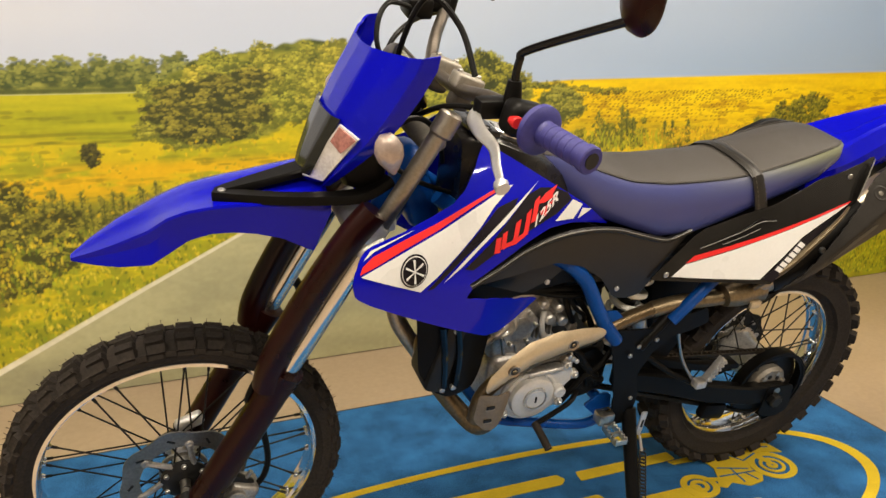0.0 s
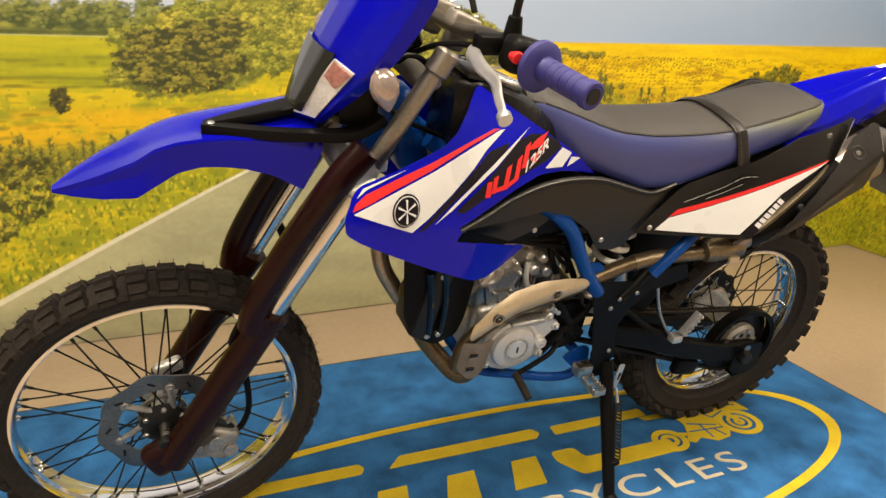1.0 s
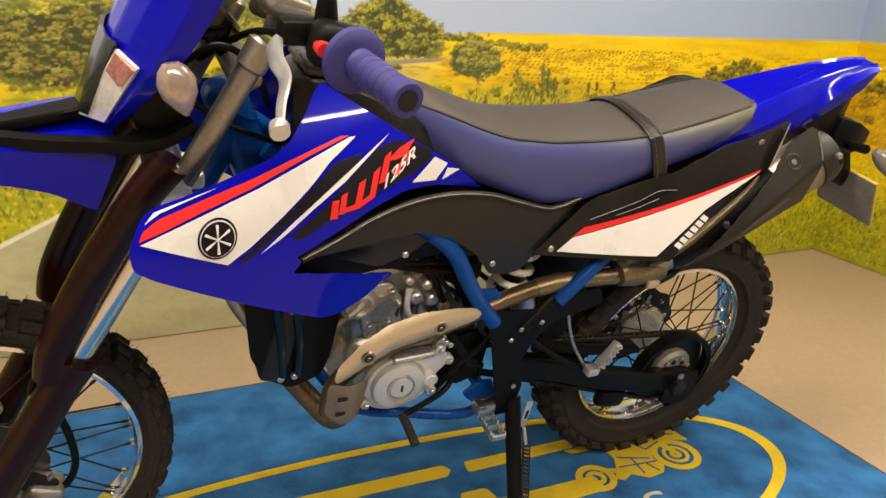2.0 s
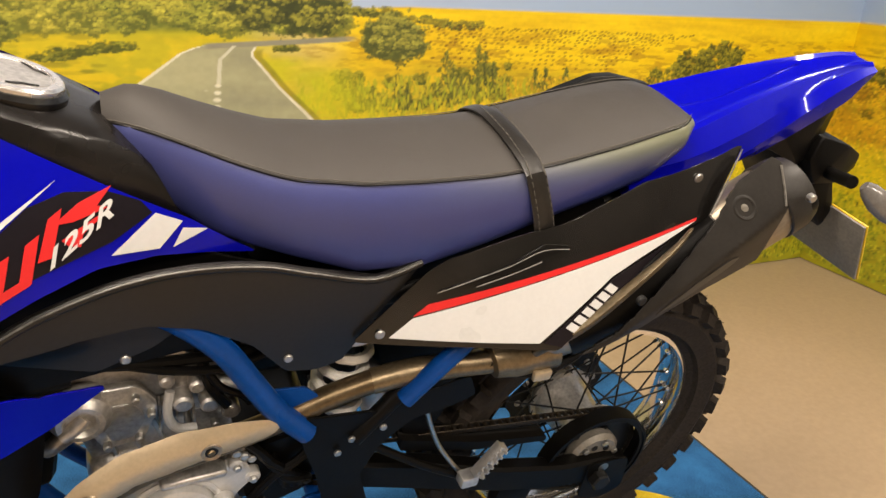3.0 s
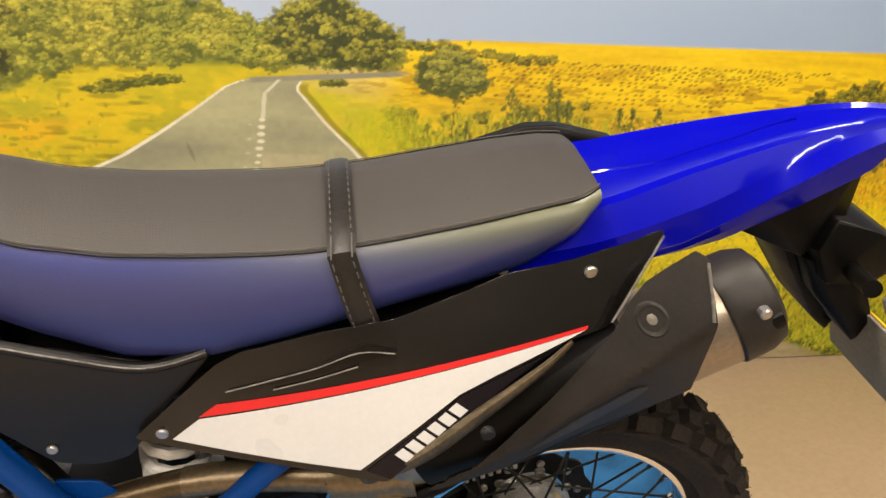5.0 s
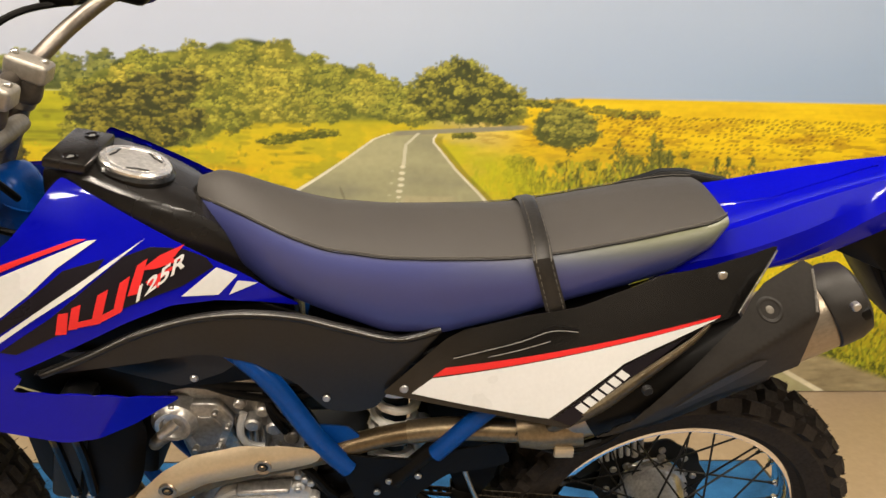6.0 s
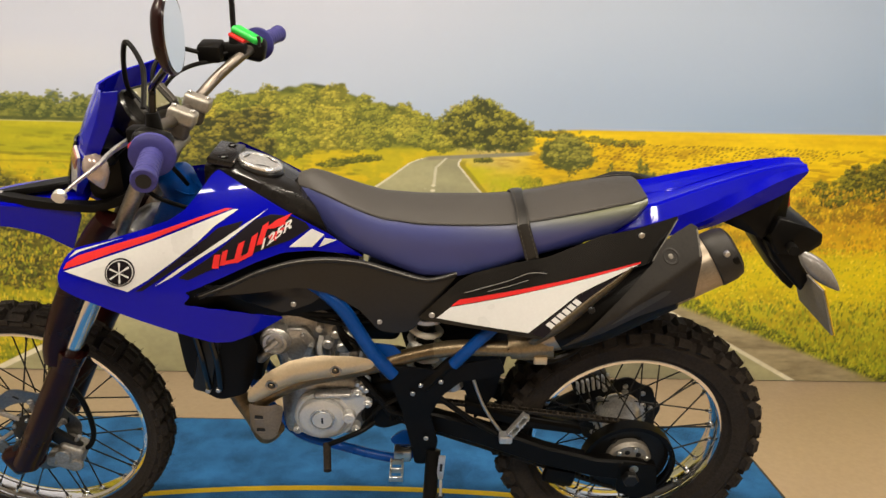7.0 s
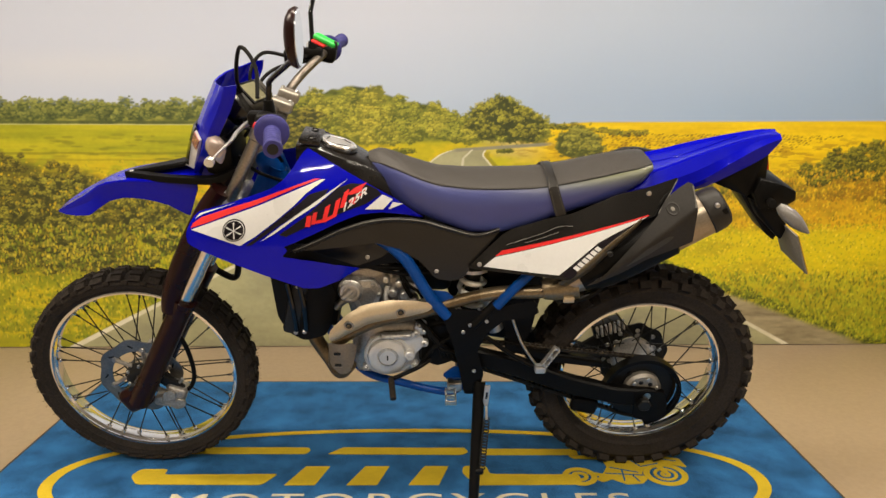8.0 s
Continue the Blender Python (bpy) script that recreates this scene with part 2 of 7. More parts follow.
def tube(bm, pts, r, segs=12, n=6, flat=1.0):
    """A round bar swept along a smooth path; r is a number or one for each end."""
    path = smooth_path(pts, n)
    r0, r1 = r if isinstance(r, tuple) else (r, r)
    side, rings = None, []
    for i, p in enumerate(path):
        d = (path[min(i + 1, len(path) - 1)] - path[max(i - 1, 0)]).normalized()
        side = (side - d * side.dot(d)).normalized() if side else d.orthogonal().normalized()
        up = d.cross(side)
        k = r0 + (r1 - r0) * i / (len(path) - 1)
        rings.append([bm.verts.new(p + k * (math.cos(a) * side + flat * math.sin(a) * up)) for a in np.linspace(0, 2 * math.pi, segs, endpoint=False)])
    join_rings(bm, rings)
    return bm


def join_rings(bm, rings, caps=True, closed=True):
    for a, b in zip(rings, rings[1:]):
        n = len(a)
        for i in range(n if closed else n - 1):
            j = (i + 1) % n
            bm.faces.new((a[i], a[j], b[j], b[i]))
    if caps and closed:
        bm.faces.new(rings[0][::-1])
        bm.faces.new(rings[-1])


def lathe(bm, profile, centre=(0, 0, 0), segs=64, axis="y"):
    """Turns a closed profile of (radius, along) round the y axis (or another) through centre."""
    rings = []
    for k in range(segs):
        a = 2 * math.pi * k / segs
        ring = []
        for r, h in profile:
            u, v = r * math.cos(a), r * math.sin(a)
            q = {"y": (u, h, v), "x": (h, u, v), "z": (u, v, h)}[axis]
            ring.append(bm.verts.new(Vector(q) + Vector(centre)))
        rings.append(ring)
    n = len(profile)
    for k in range(segs):
        a, b = rings[k], rings[(k + 1) % segs]
        for i in range(n):
            j = (i + 1) % n
            bm.faces.new((a[i], a[j], b[j], b[i]))
    return bm


def disc(bm, c, r, h, segs=24, axis="y", bevel=0.0015):
    """A short round plug with softened rims, centred on c."""
    b = min(bevel, h * 0.4)
    prof = [(1e-4, -h / 2), (r - b, -h / 2), (r, -h / 2 + b), (r, h / 2 - b), (r - b, h / 2), (1e-4, h / 2)]
    return lathe(bm, prof, c, segs, axis)


def rod(bm, a, b, r, segs=14):
    return tube(bm, [a, b], r, segs)


def rounded(outline, r):
    """Cuts each corner of a closed outline with a small arc."""
    out, n = [], len(outline)
    for i in range(n):
        p, q, s = Vector(outline[i - 1]), Vector(outline[i]), Vector(outline[(i + 1) % n])
        a, b = min(r, (p - q).length * 0.4), min(r, (s - q).length * 0.4)
        u, w = q + (p - q).normalized() * a, q + (s - q).normalized() * b
        out += [u, u * 0.25 + q * 0.5 + w * 0.25, w] if r > 0 else [q]
    return out


def panel(bm, outline, f, thick=0.004, roll=0.005, step=0.025, corner=0.006, mirror=False):
    """A thin moulded sheet: an outline in x, z laid on the surface y = f(x, z), its rim drawn in a little, thickened inwards."""
    vs = [bm.verts.new((p[0], 0, p[1])) for p in rounded(outline, corner)]
    face = bm.faces.new(vs)
    face.normal_update()
    if face.normal.y > 0:
        face.normal_flip()
    lo, hi = (Vector([min(p[i] for p in outline) for i in (0, 1)]), Vector([max(p[i] for p in outline) for i in (0, 1)]))
    for i, no in ((0, (1, 0, 0)), (1, (0, 0, 1))):
        k = math.ceil(lo[i] / step)
        while k * step < hi[i]:
            co = (k * step, 0, 0) if i == 0 else (0, 0, k * step)
            bmesh.ops.bisect_plane(bm, geom=bm.verts[:] + bm.edges[:] + bm.faces[:], plane_co=co, plane_no=no)
            k += 1
    bmesh.ops.triangulate(bm, faces=[q for q in bm.faces if len(q.verts) > 4])
    draw = min(roll, 0.004) * 0.2
    for v in bm.verts:
        v.co.y = f(v.co.x, v.co.z) + (draw if v.is_boundary else 0)
    bm.normal_update()
    if thick > 0.012:
        front, rim = bm.verts[:], [tuple(e.verts) for e in bm.edges if e.is_boundary]
        faces = [tuple(q.verts) for q in bm.faces]
        back = {v: bm.verts.new(v.co + Vector((0, thick, 0))) for v in front}
        for q in faces:
            bm.faces.new([back[v] for v in q[::-1]])
        for a, b in rim:
            bm.faces.new((a, b, back[b], back[a]))
    else:
        bmesh.ops.solidify(bm, geom=bm.faces[:], thickness=thick)
    lay, e = bm.verts.layers.float_vector.new("sheet_normal"), 0.003
    for v in bm.verts:
        x, z = v.co.x, v.co.z
        if -1e-5 < v.co.y - f(x, z) < draw + 1e-5:
            v[lay] = Vector(((f(x + e, z) - f(x - e, z)) / (2 * e), -1, (f(x, z + e) - f(x, z - e)) / (2 * e))).normalized()
    if mirror:
        for v in bm.verts:
            v.co.y = -v.co.y
            v[lay] = Vector((v[lay].x, -v[lay].y, v[lay].z))
    return bm


def flat_shape(bm, outline, z, h=0.0015, corner=0.0):
    vs = [bm.verts.new((p[0], p[1], z)) for p in rounded(outline, corner)]
    face = bm.faces.new(vs)
    out = bmesh.ops.extrude_face_region(bm, geom=[face])
    bmesh.ops.translate(bm, vec=(0, 0, h), verts=[g for g in out["geom"] if isinstance(g, bmesh.types.BMVert)])
    return bm


def B():
    return bmesh.new()


# ---- room ----
def slab(name, lo, hi, material, label, category="wall"):
    bm = B()
    rbox(bm, [(a + b) / 2 for a, b in zip(lo, hi)], [b - a for a, b in zip(lo, hi)], 0)
    return thing(name, bm, material, label, category, "structure")


slab("floor", (ROOM_L - 0.1, ROOM_F - 0.1, FLOOR_Z - 0.1), (ROOM_R + 0.1, ROOM_B + 0.1, FLOOR_Z), M_FLOOR, "smooth tan vinyl showroom floor with fine scratches", "floor")
slab("wall_back", (ROOM_L, ROOM_B, FLOOR_Z), (ROOM_R, ROOM_B + 0.1, ROOM_H), M_WALL, "grey painted wall behind the landscape mural")
slab("wall_right", (ROOM_R + 0.006, ROOM_F, FLOOR_Z), (ROOM_R + 0.106, ROOM_B + 0.1, ROOM_H), M_WALL, "grey painted side wall under the mural")
slab("wall_left", (ROOM_L - 0.1, ROOM_F, FLOOR_Z), (ROOM_L, ROOM_B + 0.1, ROOM_H), M_WALL, "plain grey painted side wall")
slab("wall_front", (ROOM_L - 0.1, ROOM_F - 0.1, FLOOR_Z), (ROOM_R + 0.106, ROOM_F, ROOM_H), M_WALL_FRONT, "plain grey painted wall facing the motorcycle")
slab("ceiling", (ROOM_L - 0.1, ROOM_F - 0.1, ROOM_H), (ROOM_R + 0.106, ROOM_B + 0.1, ROOM_H + 0.1), M_CEIL, "plain grey painted ceiling", "ceiling")

for lx, ly, watts in LAMPS:
    root = tagged(new("ceiling_light"), "slim white linear light batten on the ceiling", "ceiling light", "ceiling light battens")
    root.location = (lx, ly, ROOM_H)
    part("housing", rbox(B(), (0, 0, -0.02), (1.25, 0.16, 0.04), 0.006), M_SHOCK, root)
    part("diffuser", rbox(B(), (0, 0, -0.05), (1.2, 0.12, 0.02), 0.008), M_GLOW, root, "glowing frosted diffuser")

# ---- landscape mural ----
rng = np.random.RandomState(7)


def vnoise(X, Z, sx, sz, seed):
    rs = np.random.RandomState(seed)
    u, v = (X + 10) / sx, (Z + 10) / sz
    u, v = u - np.floor(u.min()), v - np.floor(v.min())
    i, j = np.floor(u).astype(int), np.floor(v).astype(int)
    g = rs.rand(j.max() + 2, i.max() + 2)
    a, b = u - i, v - j
    a, b = a * a * (3 - 2 * a), b * b * (3 - 2 * b)
    return (g[j, i] * (1 - a) + g[j, i + 1] * a) * (1 - b) + (g[j + 1, i] * (1 - a) + g[j + 1, i + 1] * a) * b


def fbm(X, Z, sx, sz, seed, octaves=4):
    return sum(vnoise(X, Z, sx / 2 ** k, sz / 2 ** k, seed + k) * 0.5 ** k for k in range(octaves)) / (2 - 0.5 ** (octaves - 1))


def ease(a, lo, hi):
    t = np.clip((a - lo) / (hi - lo), 0, 1)
    return t * t * (3 - 2 * t)


class Canvas:
    """A print of colours on a grid of the wall."""

    def __init__(self, xs, zs):
        self.xs, self.zs = xs, zs
        self.X, self.Z = np.meshgrid(xs, zs)
        self.C = np.zeros((*self.X.shape, 3))

    def lay(self, mask, colour):
        c = np.array(srgb(*colour)) if isinstance(colour, tuple) else colour
        self.C += np.clip(mask, 0, 1)[..., None] * (c - self.C)

    def blend(self, mask, t, *colours):
        """Lays colours in order along t from 0 to 1."""
        lin = np.array([srgb(*c) for c in colours])
        at = np.linspace(0, 1, len(colours))
        self.lay(mask, np.stack([np.interp(np.clip(t, 0, 1), at, lin[:, k]) for k in range(3)], -1))

    def dab(self, x, z, rx, rz, colour, strength=0.9, tilt=0.0):
        i0, i1 = np.searchsorted(self.xs, (x - rx - abs(tilt) * rz, x + rx + abs(tilt) * rz))
        j0, j1 = np.searchsorted(self.zs, (z - rz, z + rz))
        if i1 <= i0 or j1 <= j0:
            return
        dx, dz = self.X[j0:j1, i0:i1] - x, self.Z[j0:j1, i0:i1] - z
        d = ((dx - tilt * dz) / rx) ** 2 + (dz / rz) ** 2
        w = np.clip(1.6 - 1.6 * d, 0, 1) * strength
        self.C[j0:j1, i0:i1] += w[..., None] * (colour - self.C[j0:j1, i0:i1])

    def clump(self, x, z, r, dark, light, n=26, squash=0.8):
        """One leafy clump: a dark ball under many small lit leaves."""
        d, l = np.array(srgb(*dark)), np.array(srgb(*light))
        self.dab(x, z - 0.1 * r, r, r * squash, d, 0.85)
        tone = rng.uniform(0.75, 1.15)
        for _ in range(int(n * 1.7)):
            a, q = rng.uniform(0, 2 * math.pi), math.sqrt(rng.uniform()) * r * 1.08
            px, pz = x + q * math.cos(a), z + q * math.sin(a) * squash
            t = np.clip(0.42 + 0.5 * (pz - z) / r - 0.2 * (px - x) / r + rng.normal(0, 0.26), 0, 1)
            s = rng.uniform(0.07, 0.18) * r + 0.003
            self.dab(px, pz, s * rng.uniform(0.8, 1.5), s * rng.uniform(0.6, 1.0), (d + (l - d) * t) * tone, 0.85)

    def tree(self, x, z, rx, rz, dark, light, n=170):
        """One ragged crown: a dark ground, lit clumps in front of one another, loose leaves round the rim."""
        d, l = np.array(srgb(*dark)), np.array(srgb(*light))
        k, p0, p1 = rng.randint(3, 6), rng.uniform(0, 6.28), rng.uniform(0, 6.28)
        rim = lambda a: 1 + 0.16 * math.sin(k * a + p0) + 0.09 * math.sin((2 * k + 1) * a + p1)
        for _ in range(int(n * 0.30)):
            a, q = rng.uniform(0, 6.2832), math.sqrt(rng.uniform()) * 0.92
            self.dab(x + q * rim(a) * rx * math.cos(a), z + q * rim(a) * rz * math.sin(a), 0.16 * rx + 0.004, 0.13 * rz + 0.004, d * rng.uniform(0.7, 1.25), 0.75)
        subs = []
        for _ in range(rng.randint(7, 12)):
            a, q = rng.uniform(0, 6.2832), math.sqrt(rng.uniform()) * 0.78
            subs.append((z + q * rim(a) * rz * math.sin(a), x + q * rim(a) * rx * math.cos(a), rng.uniform(0.22, 0.42), rng.uniform(0.75, 1.2)))
        for sz, sx, sr, tone in sorted(subs, reverse=True):
            for _ in range(int(n / len(subs))):
                a, q = rng.uniform(0, 6.2832), math.sqrt(rng.uniform())
                u, v = q * math.cos(a), q * math.sin(a)
                t = np.clip(0.36 + 0.42 * v - 0.22 * u + 0.16 * (sz - z) / rz + rng.normal(0, 0.22), 0, 1)
                self.dab(sx + u * sr * rx, sz + v * sr * rz * 0.85, rng.uniform(0.0032, 0.0062) + 0.03 * rx, rng.uniform(0.0028, 0.0046) + 0.02 * rz, (d + (l - d) * t * t * (3 - 2 * t)) * tone, 0.85, rng.uniform(-0.8, 0.8))
        for _ in range(int(n * 0.25)):
            a, q = rng.uniform(0, 6.2832), rng.uniform(0.92, 1.14)
            t = np.clip(0.3 + 0.4 * math.sin(a) + rng.normal(0, 0.2), 0, 1)
            self.dab(x + q * rim(a) * rx * math.cos(a), z + q * rim(a) * rz * math.sin(a), rng.uniform(0.003, 0.006), rng.uniform(0.003, 0.005), d + (l - d) * t, 0.7)

    def weed(self, x, z, h, dark, light):
        """A ragged upright weed: a bent stem under short slanting leaves."""
        d, l = np.array(srgb(*dark)), np.array(srgb(*light))
        for _ in range(int(500 * h) + 24):
            t = rng.uniform() ** 1.2
            px = x + rng.normal(0, 0.30 * h * (1.05 - t) * (0.45 + 0.55 * math.sin(6 * t + 40 * x) ** 2))
            self.dab(px, z + t * h, rng.uniform(0.0032, 0.0075), rng.uniform(0.004, 0.009), d + (l - d) * np.clip(rng.normal(0.32 + 0.2 * t, 0.28), 0, 1), 0.8, rng.uniform(-0.9, 0.9))
        for k in range(8):
            self.dab(x + 0.02 * h * math.sin(k), z + h * k / 8, 0.003, 0.01, d, 0.6)

    def blades(self, n, area, height, colours, lean=0.4):
        """Upright strokes of grass in the box area = x0, x1, z0, z1."""
        lin = [np.array(srgb(*c)) for c in colours]
        zs = np.sort(rng.uniform(area[2], area[3], n))[::-1]
        for z in zs:
            x, h = rng.uniform(area[0], area[1]), rng.uniform(0.4, 1.0) * height
            self.dab(x, z, rng.uniform(0.0035, 0.006), h, lin[rng.randint(len(lin))] * rng.uniform(0.75, 1.15), 0.7, rng.uniform(-lean, lean))


ROAD_L = lambda z: np.interp(z, (0, 0.115, 0.34, 0.5, 0.679, 0.74, 0.807, 0.865, 0.879, 0.889), (-0.45, -0.224, 0.222, 0.545, 0.927, 1.023, 1.119, 1.197, 1.231, 1.268))
ROAD_R = lambda z: np.interp(z, (0, 0.164, 0.281, 0.635, 0.705, 0.769, 0.818, 0.845, 0.856, 0.870, 0.885), (2.79, 2.49, 2.268, 1.592, 1.526, 1.460, 1.419, 1.396, 1.385, 1.383, 1.393))
rr_at = lambda z: ROAD_R(z)
HILL = lambda x: np.interp(x, (0.25, 0.32, 0.45, 0.65, 0.80, 0.92, 1.02, 1.11, 1.19, 1.25, 1.32, 1.39, 1.43, 1.51, 1.55, 1.61, 1.66), (0.95, 1.02, 1.105, 1.14, 1.172, 1.158, 1.122, 1.105, 1.08, 1.045, 1.03, 1.08, 1.115, 1.105, 1.07, 1.04, 0.97))
HILL_FOOT = lambda x: np.interp(x, (0.25, 0.38, 0.53, 0.67, 0.77, 0.98, 1.24, 1.66), (0.90, 0.81, 0.82, 0.838, 0.90, 0.914, 0.925, 0.935))


def landscape(cv, scale=1.0):
    X, Z = cv.X, cv.Z
    one = np.ones_like(X)
    # sky, pale to the left, blue-grey to the right, with faint bands of cloud
    cloud = fbm(X, Z, 1.4, 0.40, 3, 2)
    cv.blend(one, ease(X, -0.6, 3.2) * 0.75 - 0.25 * ease(Z, 1.0, 1.6) * 1.2 + 0.30 * (cloud - 0.35), (194, 201, 218), (178, 192, 213), (153, 175, 204), (134, 158, 192))
    cv.lay(0.35 * ease(cloud, 0.55, 0.8) * ease(Z, 1.05, 1.3), (222, 220, 216))
    # fields
    land = ease(Z, np.interp(X, (-0.7, 1.6, 1.84, 3.8), (0.996, 0.996, 1.010, 1.022)), np.interp(X, (-0.7, 1.6, 1.84, 3.8), (0.988, 0.988, 1.002, 1.014)))
    streak, mott = fbm(X, Z, 0.35, 0.03, 11), fbm(X, Z, 0.07, 0.04, 15)
    left = 1 - ease(X, 1.30, 1.70)
    cv.blend(land * left, (streak - 0.3) * 1.6, (150, 152, 24), (180, 174, 26), (196, 184, 32))
    cv.lay(land * left * ease(X, 0.45, 0.85) * ease(Z, 0.94, 0.90) * (0.5 + 0.5 * ease(mott, 0.35, 0.6)), (206, 182, 24))
    mid = ease(Z, 0.90, 0.80) * ease(mott + 0.5 * streak, 0.62, 0.9)
    cv.lay(land * left * mid * 0.7, (212, 182, 20))
    cv.lay(land * left * ease(Z, 0.74, 0.6) * ease(mott, 0.45, 0.62) * 0.75, (112, 128, 30))
    cv.lay(land * left * ease(Z, 0.93, 0.7) * ease(mott, 0.46, 0.34) * 0.6, (150, 146, 32))
    right = ease(X, 1.30, 1.70)
    rows = fbm(X, Z, 0.05, 0.012, 21)
    cv.blend(land * right, (streak - 0.25) * 1.7, (212, 174, 4), (228, 194, 6), (236, 206, 20))
    cv.lay(land * right * ease(Z, 0.975, 0.90) * ease(rows, 0.50, 0.66) * 0.6, (150, 108, 18))
    low = ease(Z, 0.90 - 0.04 * (X - 2), 0.76 - 0.05 * (X - 2))
    cv.blend(land * right * low * 0.9, (mott - 0.25) * 1.9, (140, 132, 26), (196, 168, 28), (222, 186, 26))
    cv.lay(land * right * ease(Z, 0.55, 0.30) * ease(mott, 0.42, 0.62) * 0.7, (168, 168, 30))
    cv.lay(land * right * ease(Z, 0.33, 0.12) * 0.55, (120, 132, 26))
    gold = ease(Z, 0.79, 0.75) * ease(Z, 0.62, 0.69) * ease(X, 0.95, 0.75)
    cv.lay(0.75 * land * gold * ease(fbm(X, Z, 0.16, 0.035, 17), 0.36, 0.56), (222, 172, 16))
    cv.lay(0.6 * land * ease(np.abs(Z - 0.868 - 0.010 * (fbm(X, Z, 0.12, 0.05, 19) - 0.5)), 0.007, 0.003) * ease(X, 0.45, 0.35), (112, 110, 22))
    cv.lay(0.45 * land * ease(np.abs(Z - 0.842 - 0.012 * (fbm(X, Z, 0.10, 0.05, 20) - 0.5)), 0.006, 0.002) * ease(X, 0.45, 0.35), (126, 120, 24))
    for _ in range(420):
        z = rng.uniform(0.62, 0.95)
        cv.dab(rng.uniform(-1.5, 1.1), z, rng.uniform(0.012, 0.05), rng.uniform(0.0045, 0.008), np.array(srgb(112, 112, 26)), rng.uniform(0.2, 0.6))
    # far belt of trees on the left, a hill of trees, single bushes
    rim = 1.052 + 0.03 * (fbm(X, Z, 0.08, 0.06, 107, 2) - 0.5)
    cv.blend(ease(Z, rim + 0.006, rim - 0.006) * ease(Z, 0.990, 0.994) * ease(X, 0.55, 0.45), (fbm(X, Z, 0.04, 0.02, 109) - 0.25) * 2, (66, 76, 34), (112, 116, 48), (150, 150, 66))
    for x in np.arange(-1.7, 0.5, 0.035):
        for z in (1.072, 1.052, 1.034):
            if rng.uniform() < 0.95:
                cv.clump(x + rng.uniform(-0.02, 0.02), z + rng.uniform(-0.016, 0.016), 0.030, (62, 76, 34), (150, 152, 70), 18)
    for x in np.arange(-1.7, 0.45, 0.01):
        cv.dab(x, 1.000, 0.012, 0.007, np.array(srgb(70, 80, 34)), 0.6)
    top = HILL(X) - 0.020 + 0.030 * (fbm(X, Z, 0.06, 0.04, 101, 2) - 0.5)
    cv.blend(ease(Z, top + 0.006, top - 0.006) * ease(Z, HILL_FOOT(X) - 0.01, HILL_FOOT(X) + 0.012) * ease(X, 0.28, 0.32) * ease(X, 1.66, 1.62), (fbm(X, Z, 0.05, 0.025, 103) - 0.3) * 2.2, (62, 72, 22), (112, 118, 38), (152, 150, 52))
    spots = []
    for _ in range(int(210 * scale)):
        x = rng.uniform(0.30, 1.64)
        r = rng.uniform(0.026, 0.050) if x < 0.95 or x > 1.32 else rng.uniform(0.016, 0.032)
        lo, hi = float(HILL_FOOT(x)) + 0.3 * r, float(HILL(x)) - 0.55 * r
        if hi > lo:
            spots.append((rng.uniform(lo, hi), x, r))
    patch = np.random.RandomState(31).rand(40)
    for z, x, r in sorted(spots, reverse=True):
        warm = patch[int(x * 14) % 40] * 0.7 + rng.uniform(0, 0.3)
        cv.tree(x, z, r * 1.15, r * 0.78, (78 + 56 * warm, 86 + 44 * warm, 28 + 10 * warm), (162 + 60 * warm, 164 + 36 * warm, 56 + 16 * warm), int(60 + 2600 * r))
    for x, z, r in ((1.44, 1.060, 0.050), (1.40, 1.045, 0.045), (1.48, 1.050, 0.050), (1.54, 1.020, 0.050), (1.36, 1.010, 0.045), (1.60, 0.985, 0.045), (1.45, 0.995, 0.055), (1.52, 0.970, 0.050), (1.40, 0.965, 0.040), (1.58, 0.955, 0.036)):
        cv.tree(x, z, r * 1.1, r * 0.95, (56, 62, 22), (166, 160, 54), 190)
    for x, z, r in ((0.40, 0.985, 0.055), (0.52, 1.010, 0.055), (0.63, 1.030, 0.050), (0.36, 0.925, 0.060), (0.47, 0.945, 0.070), (0.58, 0.965, 0.060), (0.40, 0.875, 0.060), (0.52, 0.890, 0.065), (0.63, 0.915, 0.050), (0.46, 0.850, 0.045), (0.57, 0.862, 0.045)):
        cv.tree(x, z, r * 1.3, r * 0.62, (52, 56, 20), (156, 146, 52), 260)
    for x, z, r in ((1.795, 0.945, 0.062), (1.765, 0.915, 0.050), (1.835, 0.915, 0.056), (1.80, 0.890, 0.060), (1.745, 0.885, 0.036), (1.86, 0.885, 0.036)):
        cv.tree(x + rng.uniform(-0.012, 0.012), z + rng.uniform(-0.006, 0.014), r * 1.22, r * 0.80, (72, 78, 28), (166, 160, 62), 220)
    for x, z, r in ((1.68, 0.988, 0.020), (1.72, 0.986, 0.018), (1.90, 0.972, 0.018), (1.95, 0.962, 0.020), (2.00, 0.955, 0.016), (2.06, 0.958, 0.018), (1.485, 0.885, 0.018), (1.46, 0.882, 0.012)):
        cv.tree(x, z, r * 1.5, r * 0.6, (66, 72, 22), (150, 144, 42), 70)
    for x, z, r in ((0.93, 0.862, 0.030), (0.98, 0.872, 0.034), (1.04, 0.880, 0.030), (0.88, 0.852, 0.024)):
        cv.tree(x, z, r * 1.6, r * 0.40, (74, 80, 22), (150, 146, 40), 90)
    for row in range(13):
        z = 0.957 - 0.0055 * row - 0.0004 * row * row
